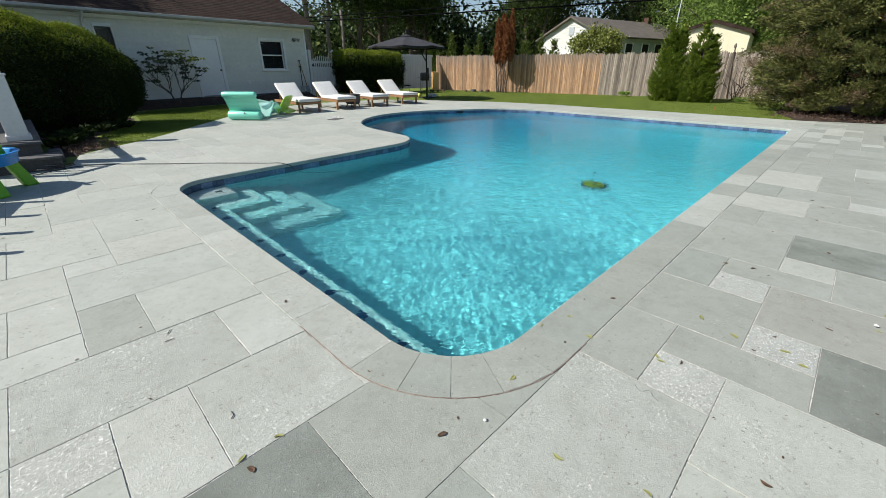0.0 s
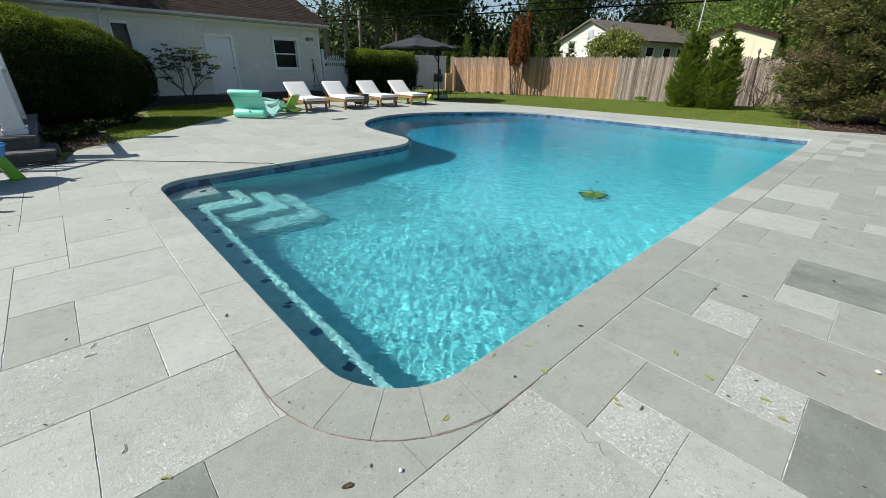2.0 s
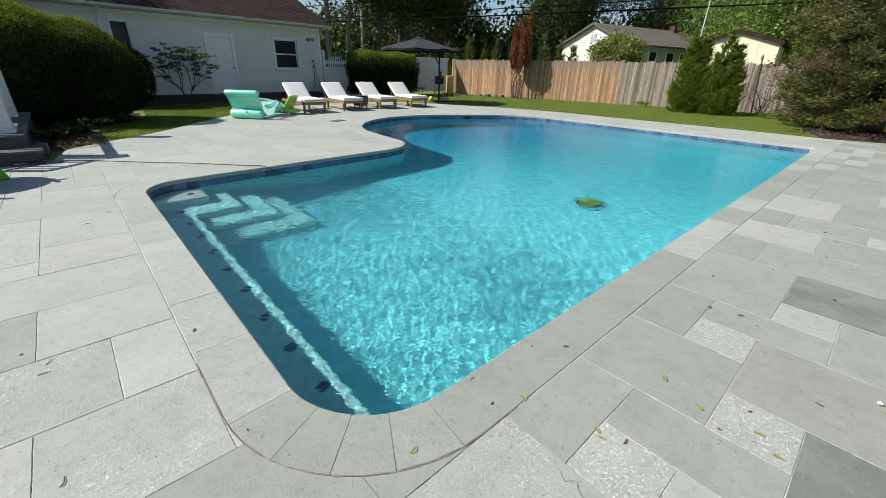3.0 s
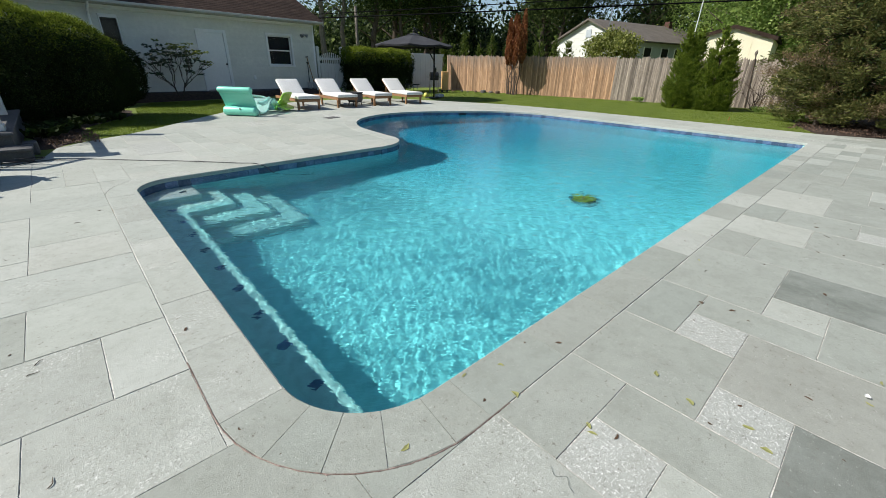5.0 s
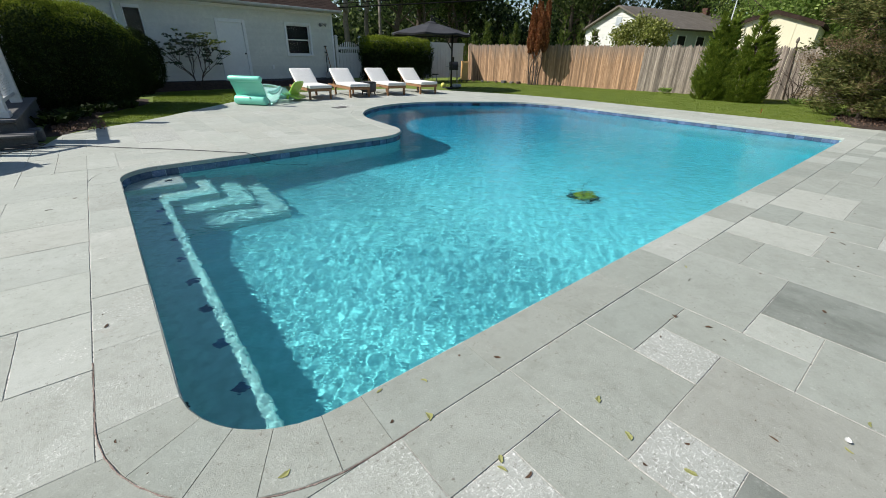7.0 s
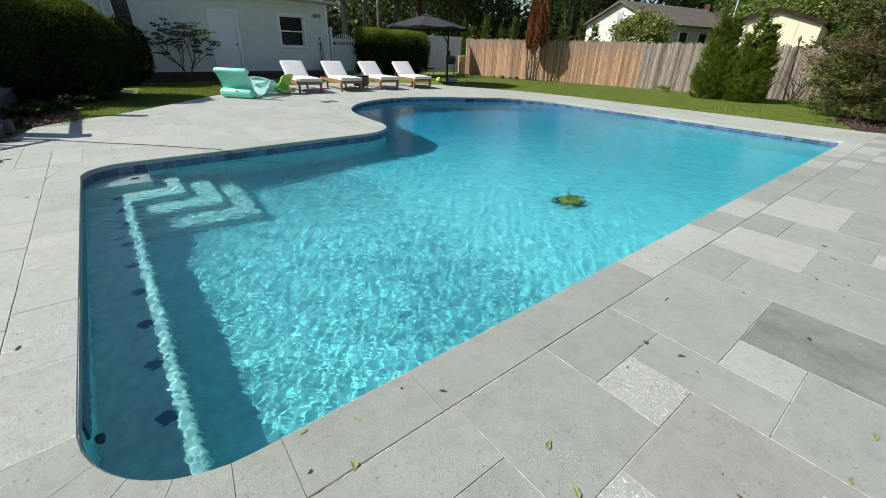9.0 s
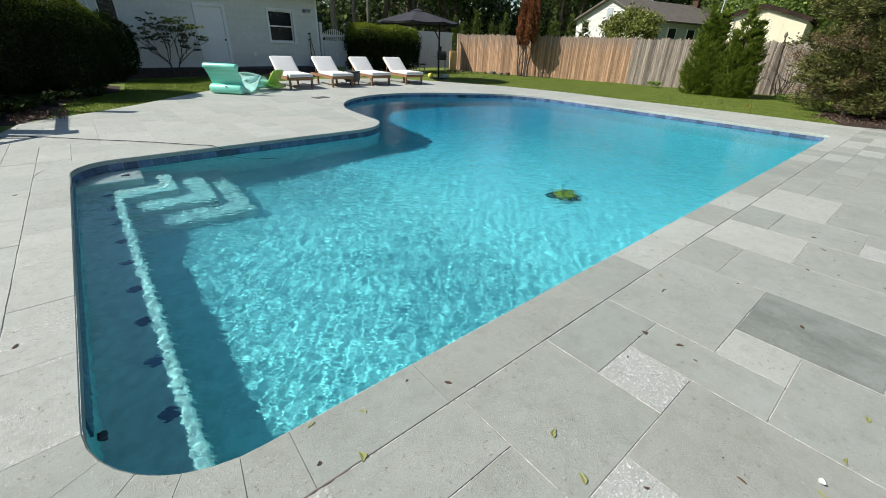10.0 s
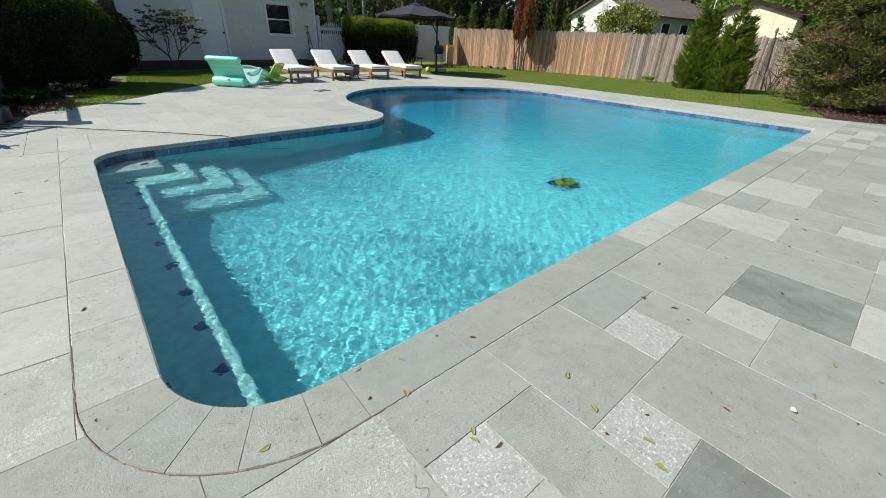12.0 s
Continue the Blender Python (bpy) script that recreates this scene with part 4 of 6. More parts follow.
def cone_evergreen(name, x, y, height, radius, seed, leaf=LEAF_CONE, n=9000, size=0.13, label="", group="", sharp=0.85):
    """A conical evergreen of upright sprays, with an uneven outline; sharp: how straight its flanks run to the tip."""
    rng, nr = random.Random(seed), np.random.default_rng(seed)
    t = thing(name, pose(x, y, -0.05), label, "arborvitae", group)
    g = Geo()
    trunk_geo(g, (0, 0, 0), (0, 0, height * 0.85), 0.06, 0.012, rng, 0.15, 7)
    part("trunk", g, BARK, t)
    # flat fans of scaly sprays crowd a cone, each fan with its own lift and reach
    per = 110 if size < 0.15 else 40
    m = n // per
    k = nr.uniform(0, 1, m)
    z = height * (1 - (1 - k * 0.995) ** (0.66 if sharp < 0.7 else 0.5))
    u = z / height
    prof = np.where(u < 0.18, 0.72 + u * 1.55, (1 - ((u - 0.18) / 0.82)) ** sharp)
    a = nr.uniform(0, 2 * math.pi, m)
    r = radius * prof * (0.88 + 0.07 * np.sin(3 * a + seed)) * nr.uniform(0.62, 1.06, m) ** 0.6
    fan = np.stack([r * np.cos(a), r * np.sin(a), z], 1)
    lift = nr.uniform(0.5, 1.7, m)
    away = np.stack([np.cos(a), np.sin(a), lift], 1)
    away /= np.linalg.norm(away, axis=1)[:, None]
    side = np.stack([-np.sin(a), np.cos(a), np.zeros(m)], 1)
    reach = nr.uniform(0.6, 1.2, m) * (0.42 + 0.70 * prof)
    e = nr.normal(size=(m, per, 3)) * np.array([0.85, 0.55, 0.12]) * size * reach[:, None, None]
    normal = np.cross(away, side)
    p = (fan[:, None] + e[..., :1] * away[:, None] + e[..., 1:2] * side[:, None] + e[..., 2:] * normal[:, None]).reshape(-1, 3)
    p[:, 2] = np.maximum(p[:, 2], 0.06)
    o = np.repeat(away, per, 0) * 1.6
    # shaded wood and old sprays inside
    q = nr.integers(0, m, 1300)
    core = fan[q] * np.array([0.62, 0.62, 0.97]) + nr.normal(size=(1300, 3)) * 0.03
    part("inner_foliage", leaf_mesh("inner_foliage", core, 0.17, 0.10, 0.5, nr), leaf, t)
    part("crown", leaf_mesh("crown", p, size * 0.56, size * 0.15, 0.25, nr, o * 1.3, 0.5), leaf, t)
    return t


def rounded_shrub(name, x, y, radii, seed, leaf, n, size, label, category="shrub", square=2.6, turn=0.0, low=0.0, lit_shoot=None, slope=0.0):
    """A clipped shrub: leaves thick over a rounded box, some inside, and dark stems."""
    rng, nr = random.Random(seed), np.random.default_rng(seed)
    t = thing(name, pose(x, y, 0, 0, 0, turn), label, category)
    g = Geo()
    for i in range(9):
        a = 2 * math.pi * i / 9
        trunk_geo(g, (0.2 * math.cos(a), 0.2 * math.sin(a), -0.05), (radii[0] * 0.6 * math.cos(a), radii[1] * 0.6 * math.sin(a), radii[2] * 1.3), 0.04, 0.01, rng, 0.2, 6, 4)
    part("stems", g, TWIG, t)
    d = nr.normal(size=(n, 3))
    d /= np.linalg.norm(d, axis=1)[:, None]
    q = (np.abs(d) ** square).sum(1) ** (-1 / square)
    k = nr.uniform(0.0, 1.0, n) ** 0.25
    bump = 1 + 0.045 * np.sin(d[:, 0] * 9 + seed) + 0.045 * np.sin(d[:, 1] * 11 + d[:, 2] * 7) + 0.025 * np.sin(d[:, 0] * 23 + d[:, 2] * 19) * np.sin(d[:, 1] * 21 + seed)
    p = d * (q * (0.80 + 0.2 * k) * bump)[:, None] * np.array(radii)
    p[:, 2] = (p[:, 2] + radii[2]) * (1 - slope * p[:, 0] / radii[0]) + low
    p = p + nr.normal(size=p.shape) * 0.025
    # leaves near the top get the shoots' colour, brightened as if sunlit
    lit_tip = (d[:, 2] * radii[0] / radii[2] + nr.normal(size=n) * 0.22 > 0.70) if lit_shoot else np.zeros(n, bool)
    part("foliage", leaf_mesh("foliage", p[~lit_tip], size, size * 0.55, 0.15, nr, d[~lit_tip] * 1.1, 0.9), leaf, t)
    if lit_shoot:
        part("new_growth", leaf_mesh("new_growth", p[lit_tip], size * 1.15, size * 0.5, 0.5, nr, d[lit_tip] * 1.1, 0.8), lit_shoot, t, "yellow-green shoots, coloured as the sunlit top")
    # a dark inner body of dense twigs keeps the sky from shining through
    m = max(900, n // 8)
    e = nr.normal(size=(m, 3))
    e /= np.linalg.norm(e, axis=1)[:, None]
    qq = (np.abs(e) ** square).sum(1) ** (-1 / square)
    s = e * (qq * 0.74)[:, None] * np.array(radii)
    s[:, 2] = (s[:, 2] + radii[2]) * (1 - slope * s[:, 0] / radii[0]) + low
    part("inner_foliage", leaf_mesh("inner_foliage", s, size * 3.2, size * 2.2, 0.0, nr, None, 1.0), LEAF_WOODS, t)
    return t


def dying_arborvitae(x, y):
    """Several rust-brown columns crowded on bare crooked stems."""
    rng, nr = random.Random(24), np.random.default_rng(24)
    t = thing("arborvitae", pose(x, y, -0.05), "dying arborvitae, rust-brown above bare grey stems", "arborvitae")
    g, pts, outs = Geo(), [], []
    for i, (dx, dy, low, top, r) in enumerate([(0.0, 0.42, 1.5, 3.65, 0.21), (0.06, 0.14, 1.3, 3.85, 0.23), (-0.1, -0.14, 1.45, 3.75, 0.22), (0.05, -0.42, 1.6, 4.0, 0.23), (-0.2, 0.15, 1.7, 3.3, 0.20), (-0.15, -0.30, 1.75, 3.35, 0.20)]):
        trunk_geo(g, (dx * 0.5, dy * 0.7, 0), (dx, dy, top * 0.9), 0.036, 0.01, rng, 0.2, 7)
        n = 3000
        u = nr.uniform(0, 1, n)
        a = nr.uniform(0, 2 * math.pi, n)
        rad = r * np.clip(1.15 * (1 - u) ** 0.45, 0.05, 1) * np.minimum(1, 0.45 + u * 3) * (0.8 + 0.25 * np.sin(4 * a + 19 * u + i)) * nr.uniform(0.4, 1, n) ** 0.4
        pts.append(np.stack([dx + rad * np.cos(a), dy + rad * np.sin(a), low + (top - low) * u], 1))
        outs.append(np.stack([np.cos(a) * 0.6, np.sin(a) * 0.6, np.full(n, 1.4)], 1))
        for j in range(13):
            z = rng.uniform(0.25, low + 0.5)
            b = rng.uniform(0, 2 * math.pi)
            s0 = Vector((dx * (0.5 + 0.5 * z / top), dy * (0.7 + 0.3 * z / top), z))
            e = s0 + Vector((math.cos(b) * 0.34, math.sin(b) * 0.34, rng.uniform(0.1, 0.5)))
            g.tube([s0, s0.lerp(e, 0.5) + Vector((0, 0, 0.03)), e], [0.010, 0.007, 0.003], 4)
    part("trunk", g, TWIG, t)
    part("crown", leaf_mesh("crown", np.concatenate(pts), 0.12, 0.045, 0.2, nr, np.concatenate(outs), 0.6), LEAF_DEAD, t)


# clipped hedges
rounded_shrub("bush", -0.20, 12.5, (1.36, 1.10, 1.13), 11, LEAF_HEDGE, 120000, 0.037, "large rounded clipped evergreen bush with sunlit top", "bush", 3.2, lit_shoot=LEAF_LIT_SHOOT, slope=0.13)
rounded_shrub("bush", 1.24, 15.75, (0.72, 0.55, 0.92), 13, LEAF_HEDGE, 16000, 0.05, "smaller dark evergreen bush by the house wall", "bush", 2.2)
rounded_shrub("hedge", 12.36, 17.76, (1.80, 0.70, 0.94), 12, LEAF_HEDGE, 55000, 0.053, "square-clipped green hedge before the white fence", "hedge", 16.0, turn=-4, low=0.14, lit_shoot=LEAF_LIT_SHOOT)

# arborvitae pair, the dying one, and the row behind the fence
for x, y, h, r, seed, n in ((18.35, 5.22, 3.02, 0.54, 21, 34000), (18.42, 4.86, 3.08, 0.50, 24, 32000), (18.50, 4.08, 2.98, 0.64, 22, 36000), (18.62, 3.74, 2.55, 0.54, 23, 25000)):
    cone_evergreen("arborvitae", x, y, h, r, seed, sharp=0.62, label="green conical arborvitae beside the grey fence", group="arborvitae clump", n=n, size=0.11)
dying_arborvitae(18.03, 13.42)
rr = random.Random(77)
row = [(20.2 + 0.27 * i + rr.uniform(-0.3, 0.3), 21.5 - 0.95 * i, (3.3, 3.0, 3.7, 3.2, 3.5, 3.1, 3.7)[i], rr.uniform(0.5, 0.65)) for i in range(7)]
for i, (x, y, h, r) in enumerate(row + [(22.3, 14.95, 3.95, 0.66), (22.4, 13.88, 3.5, 0.48), (22.5, 13.05, 3.2, 0.68)]):
    cone_evergreen("arborvitae", x, y, h, r, 30 + i, LEAF_ROW, 6500, 0.17, "dark green arborvitae behind the fence", "arborvitae row")

# the big ragged cedar
def cedar(x, y, height, radius, seed):
    rng, nr = random.Random(seed), np.random.default_rng(seed)
    t = thing("cedar", pose(x, y, -0.05), "broad ragged cedar with drooping browned boughs", "tree")
    g = Geo()
    trunk_geo(g, (-1.10, 1.5, 0), (-0.7, 1.1, height * 0.8), 0.055, 0.02, rng, 0.2)
    trunk_geo(g, (0.5, -0.9, 0), (0.6, -0.9, height), 0.10, 0.03, rng, 0.2)
    pts, out, brown, bout = [], [], [], []
    for i in range(350):
        a = rng.uniform(0, 2 * math.pi)
        z = 0.42 + (height - 0.52) * rng.random() ** 1.08 if i < 330 else rng.uniform(0.38, 0.80)
        if i >= 330:
            a = rng.uniform(1.2, 4.0)
        k = z / height
        reach = radius * (0.84 + 0.35 * math.sin(k * 2.6)) * (1 - 0.28 * k) * rng.uniform(0.72, 1.10)
        core = Vector((0.1, 0.1, z * 0.9))
        tip = Vector((math.cos(a) * reach, math.sin(a) * reach * 1.15, z + rng.uniform(-0.15, 0.35)))
        mid = core.lerp(tip, 0.55) + Vector((0, 0, 0.10))
        g.tube([core, mid, tip], [0.026, 0.014, 0.004], 5)
        # flat sprays in tiers along the bough: each droops outwards and turns up at its rim
        for j in range(3):
            f = rng.uniform(0.62, 1.0)
            c = mid.lerp(tip, (f - 0.55) / 0.45) + Vector((rng.gauss(0, 0.16), rng.gauss(0, 0.16), rng.gauss(0, 0.15)))
            b = a + rng.uniform(-0.7, 0.7)
            out_d = np.array([math.cos(b), math.sin(b), rng.uniform(-0.75, 0.45)])
            side = np.array([-math.sin(b), math.cos(b), rng.uniform(-0.7, 0.7)])
            up = np.cross(out_d, side)
            m, half, wide = 255, rng.uniform(0.22, 0.42), rng.uniform(0.14, 0.27)
            th, rad = nr.uniform(0, 2 * math.pi, m), np.sqrt(nr.uniform(0, 1, m))
            jag = 1 + 0.22 * np.sin(7 * th + i) + 0.15 * np.sin(13 * th + j)
            u, w = rad * jag * np.cos(th), rad * jag * np.sin(th)
            lift = 0.05 * rad ** 2 + nr.normal(size=m) * 0.05
            p = np.array(c) + np.outer(u * half, out_d) + np.outer(w * wide, side) + np.outer(lift, up)
            p[:, 2] = np.maximum(p[:, 2], 0.26)
            o = out_d[None] * 1.4 + np.outer(w, side) * 0.9 + np.outer(0.3 + 0.5 * rad, up)
            dry = rng.random() < 0.2
            (brown if dry else pts).append(p)
            (bout if dry else out).append(o)
    part("trunk", g, BARK, t)
    part("crown", leaf_mesh("crown", np.concatenate(pts), 0.09, 0.028, 0.0, nr, np.concatenate(out), 0.55), LEAF_CEDAR, t)
    # dense dark sprays round the trunk, with the shade between boughs in their colour
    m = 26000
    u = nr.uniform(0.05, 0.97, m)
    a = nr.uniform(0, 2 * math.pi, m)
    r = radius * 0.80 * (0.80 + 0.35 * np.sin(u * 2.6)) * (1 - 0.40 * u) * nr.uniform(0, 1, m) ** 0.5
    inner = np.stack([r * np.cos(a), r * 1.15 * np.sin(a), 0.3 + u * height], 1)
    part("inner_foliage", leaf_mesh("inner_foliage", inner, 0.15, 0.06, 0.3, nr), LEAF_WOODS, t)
    part("browned_foliage", leaf_mesh("browned_foliage", np.concatenate(brown), 0.075, 0.016, 0.0, nr, np.concatenate(bout) * 1.0, 0.8), LEAF_RUST, t, "browned dry sprays")


cedar(16.4, -1.15, 6.2, 2.75, 41)

# rhododendron before the house wall: bare crooked stems with leaf whorls at their ends
def rhododendron(x, y):
    rng, nr = random.Random(51), np.random.default_rng(51)
    t = thing("rhododendron", pose(x, y, 0.12), "open rhododendron with bare crooked stems and leaf clusters", "shrub")
    g = Geo()
    tips = []

    def grow(p, d, r, depth):
        q = p + d * rng.uniform(0.27, 0.40)
        g.tube([p, p.lerp(q, 0.5) + Vector((rng.uniform(-0.03, 0.03), rng.uniform(-0.03, 0.03), 0)), q], [r, r * 0.85, r * 0.7], 6)
        if depth < 3:
            b = q + Vector((rng.uniform(-0.2, 0.2), rng.uniform(-0.2, 0.2), rng.uniform(0.02, 0.14)))
            g.tube([q, b], [r * 0.5, r * 0.3], 5)
            tips.append(b)
        if depth == 0:
            return
        for _ in range(2):
            e = (d + Vector((rng.uniform(-0.75, 0.75), rng.uniform(-0.6, 0.6), rng.uniform(-0.15, 0.6)))).normalized()
            grow(q, e, r * 0.7, depth - 1)
    for i in range(4):
        a = 2 * math.pi * i / 4 + 0.5
        grow(Vector((0.08 * math.cos(a), 0.08 * math.sin(a), 0)), Vector((0.45 * math.cos(a), 0.4 * math.sin(a), rng.uniform(0.8, 1.6))).normalized(), 0.026, 4)
    part("branching_stem", g, TWIG, t)
    c = np.array([tuple(q) for q in tips])
    c = c[c[:, 2] > 0.55]
    c = c[nr.uniform(0, 1, len(c)) < 0.85]
    # a whorl of drooping oval leaves round every shoot; upper right ones are olive
    per = 11
    a = (np.arange(per) * 2.4)[None] + nr.uniform(0, 6.28, len(c))[:, None]
    o = np.stack([np.cos(a), np.sin(a), nr.uniform(-0.45, 0.25, a.shape)], -1)
    p = (c[:, None] + o * nr.uniform(0.05, 0.09, a.shape)[..., None]).reshape(-1, 3)
    o = o.reshape(-1, 3)
    upper = (p[:, 0] * 0.5 + p[:, 2] + nr.normal(size=len(p)) * 0.12) > 1.62
    part("foliage", leaf_mesh("foliage", p[~upper], 0.125, 0.062, 0.0, nr, o[~upper] * 2.5, 0.35), LEAF_RHODO, t)
    part("yellowed_foliage", leaf_mesh("yellowed_foliage", p[upper], 0.125, 0.062, 0.0, nr, o[upper] * 2.5, 0.35), LEAF_OLIVE, t, "yellowish olive leaves")


rhododendron(3.02, 16.6)

# hostas in the bed, low shrubs by the cedar
def tuft(name, x, y, n, length, width, leaf, label, seed, z=0.03, spread=0.18):
    nr = np.random.default_rng(seed)
    t = thing(name, pose(x, y, z), label, "plant", "low plants")
    a = nr.uniform(0, 2 * math.pi, n)
    r = nr.uniform(0.02, spread, n)
    p = np.stack([r * np.cos(a), r * np.sin(a), 0.03 + nr.uniform(0.2, 0.9, n) * length * 0.8], 1)
    o = np.stack([np.cos(a), np.sin(a), np.full(n, 0.5)], 1)
    part("foliage", leaf_mesh("foliage", p, length, width, 0.2, nr, o * 2.0, 0.5), leaf, t)


for i, (x, y) in enumerate([(-0.62, 9.35), (-0.42, 9.75), (0.0, 10.5), (-0.68, 9.95), (0.45, 11.0), (-0.3, 10.35), (-0.75, 9.0)]):
    tuft("hosta", x, y, 80, 0.17, 0.085, LEAF_HEDGE, "low broad-leaved hosta in the shaded bed", 60 + i, 0.05, 0.26)
for i, (x, y) in enumerate([(18.9, 2.4), (18.2, 1.75), (17.6, 1.5), (16.6, 1.05), (16.0, 0.5), (15.9, -1.2), (16.2, -2.3), (19.4, 5.6), (19.5, 7.2)]):
    tuft("weed_clump", x, y, 90, 0.22, 0.05, LEAF_BRIGHT, "bright green low weeds at the bed's edge", 70 + i, 0.0, 0.28)

# leafless climbing shrub on the grey fence
def bare_shrub(x, y, height, seed, n=9, label="leafless twiggy shrub before the grey fence"):
    rng = random.Random(seed)
    t = thing("bare_shrub", pose(x, y, -0.05, 0, 0, 14), label, "shrub")
    g = Geo()
    for i in range(n):
        a = rng.uniform(-1, 1)
        p0 = Vector((0, 0.12 * a, 0))
        p = [p0]
        d = Vector((rng.uniform(-0.1, 0.1), a * 0.5, 1))
        for j in range(5):
            d = (d + Vector((rng.uniform(-0.2, 0.2), rng.uniform(-0.45, 0.45), 0.1))).normalized()
            p.append(p[-1] + d * height / 5 * rng.uniform(0.7, 1.1))
        g.tube(p, [0.02, 0.017, 0.013, 0.010, 0.007, 0.004], 5)
        for j in range(4):
            s = p[rng.randrange(1, 5)]
            e = s + Vector((rng.uniform(-0.1, 0.1), rng.uniform(-0.5, 0.5), rng.uniform(0.1, 0.45)))
            g.tube([s, e], [0.007, 0.003], 4)
    part("branching_stem", g, TWIG, t)


bare_shrub(20.55, 2.95, 1.5, 81)
bare_shrub(20.75, 2.2, 1.1, 82)

# ---- beyond the fence ----
# gabled white neighbour, its long grey roof, and the cream shed
def gabled(name, m, width, depth, wall_h, rise, wall, roof, label, overhang=0.35):
    h = thing(name, m, label, "house")
    part("wall", Geo().box(0, width, 0, depth, -0.05, wall_h).add([(0, 0, wall_h), (width, 0, wall_h), (width / 2, 0, wall_h + rise), (0, depth, wall_h), (width, depth, wall_h), (width / 2, depth, wall_h + rise)], [(0, 1, 2), (5, 4, 3)]), wall, h)
    if wall is SIDING:
        z = 2.0
        while z < wall_h + rise - 0.1:
            half = width / 2 if z < wall_h else width / 2 * (wall_h + rise - z) / rise
            part("siding_board", Geo().add([(width / 2 - half, -0.028, z), (width / 2 + half, -0.028, z), (width / 2 + half * 0.98, -0.004, z + 0.17), (width / 2 - half * 0.98, -0.004, z + 0.17)], [(0, 1, 2, 3)]), SIDING, h)
            z += 0.17
    k = rise / (width / 2)
    for s in (-1, 1):
        x0, x1 = width / 2, width / 2 + s * (width / 2 + overhang)
        z1 = wall_h - k * overhang
        a, b = -overhang, depth + overhang
        v = [(x0, a, wall_h + rise + 0.03), (x1, a, z1 + 0.03), (x1, b, z1 + 0.03), (x0, b, wall_h + rise + 0.03)]
        part("roof", Geo().add(v + [(p[0], p[1], p[2] + 0.12) for p in v], [(0, 1, 2, 3), (7, 6, 5, 4), (0, 4, 5, 1), (1, 5, 6, 2), (2, 6, 7, 3), (3, 7, 4, 0)]), roof, h)
        for i in range(14):
            p, q = i / 14, (i + 1.1) / 14
            def at(u, yy):
                return (x0 + (x1 - x0) * u, yy, wall_h + rise + 0.155 + (z1 - wall_h - rise) * u + (0.005 if u == q else 0))
            part("shingle_course", Geo().add([at(p, a), at(q, a), at(q, b), at(p, b)], [(0, 1, 2, 3)]), roof, h)
    return h


white_house = gabled("neighbour_house", pose(32.55, 20.35, 0, 0, 0, -102), 6.5, 11.5, 3.30, 1.40, SIDING, ROOF_GREY, "neighbour's white gabled house with a long grey roof")
part("gable_vent", Geo().box(3.0, 3.5, -0.06, -0.02, 3.55, 4.1), STUCCO_GREY, white_house)
part("power_mast", Geo().tube([(5.3, -0.3, 2.6), (5.3, -0.3, 5.6)], 0.035), GREY_METAL, white_house)
# the white side wall's shade is put into this blue-grey colour
part("side_wall", Geo().box(6.51, 6.54, 0.0, 11.5, 0.0, 3.2), STUCCO_GREY, white_house)
for y in (3.0, 5.2, 7.0, 9.6):
    w = part("window", Geo().box(6.54, 6.57, y - 0.42, y + 0.42, 2.25, 2.85), DARK_ROOM, white_house)
    part("frame", Geo().box(6.54, 6.585, y - 0.50, y - 0.42, 2.2, 2.91), TRIM, w)
    part("frame", Geo().box(6.54, 6.585, y + 0.42, y + 0.50, 2.2, 2.91), TRIM, w)
part("chimney", Geo().box(3.2, 3.65, 9.5, 9.95, 3.6, 5.2), BRICK, white_house)
shed = gabled("shed", pose(24.77, 7.19, 0, 0, 0, -82), 3.35, 5.0, 2.80, 0.50, CREAM, ROOF, "cream block shed with a low brown gable roof", 0.14)
for x, h in ((0.84, 2.98), (1.675, 3.2), (2.51, 2.98)):
    part("panel_seam", Geo().box(x - 0.012, x + 0.012, -0.012, 0.0, 1.7, h), CREAM, shed)
part("fascia", Geo().add([(-0.14, -0.15, 2.88), (1.675, -0.15, 3.43), (3.49, -0.15, 2.88), (3.49, -0.15, 2.74), (1.675, -0.15, 3.29), (-0.14, -0.15, 2.74)], [(0, 1, 4, 5), (1, 2, 3, 4)]), ROOF, shed)

def loose_shrub(name, x, y, radii, seed, leaf, n_clumps, per, size, label, low):
    rng, nr = random.Random(seed), np.random.default_rng(seed)
    t = thing(name, pose(x, y, -0.05), label, "shrub")
    g = Geo()
    for i in range(8):
        a = 2 * math.pi * i / 8
        trunk_geo(g, (0.15 * math.cos(a), 0.15 * math.sin(a), 0), (radii[0] * 0.7 * math.cos(a), radii[1] * 0.7 * math.sin(a), low + radii[2] * 1.2), 0.05, 0.015, rng, 0.4, 6, 5)
    part("stems", g, TWIG, t)
    p, o = clumps(nr, n_clumps, per, (0, 0, low + radii[2]), radii, 0.16, 0.45, 0.8)
    part("foliage", leaf_mesh("foliage", p, size, size * 0.55, 0.0, nr, o * 0.6), leaf, t)


loose_shrub("flowering_shrub", 23.6, 10.9, (1.75, 1.5, 1.15), 91, LEAF_OLIVE, 120, 75, 0.15, "pale yellowish green leafy shrub behind the fence", 1.1)

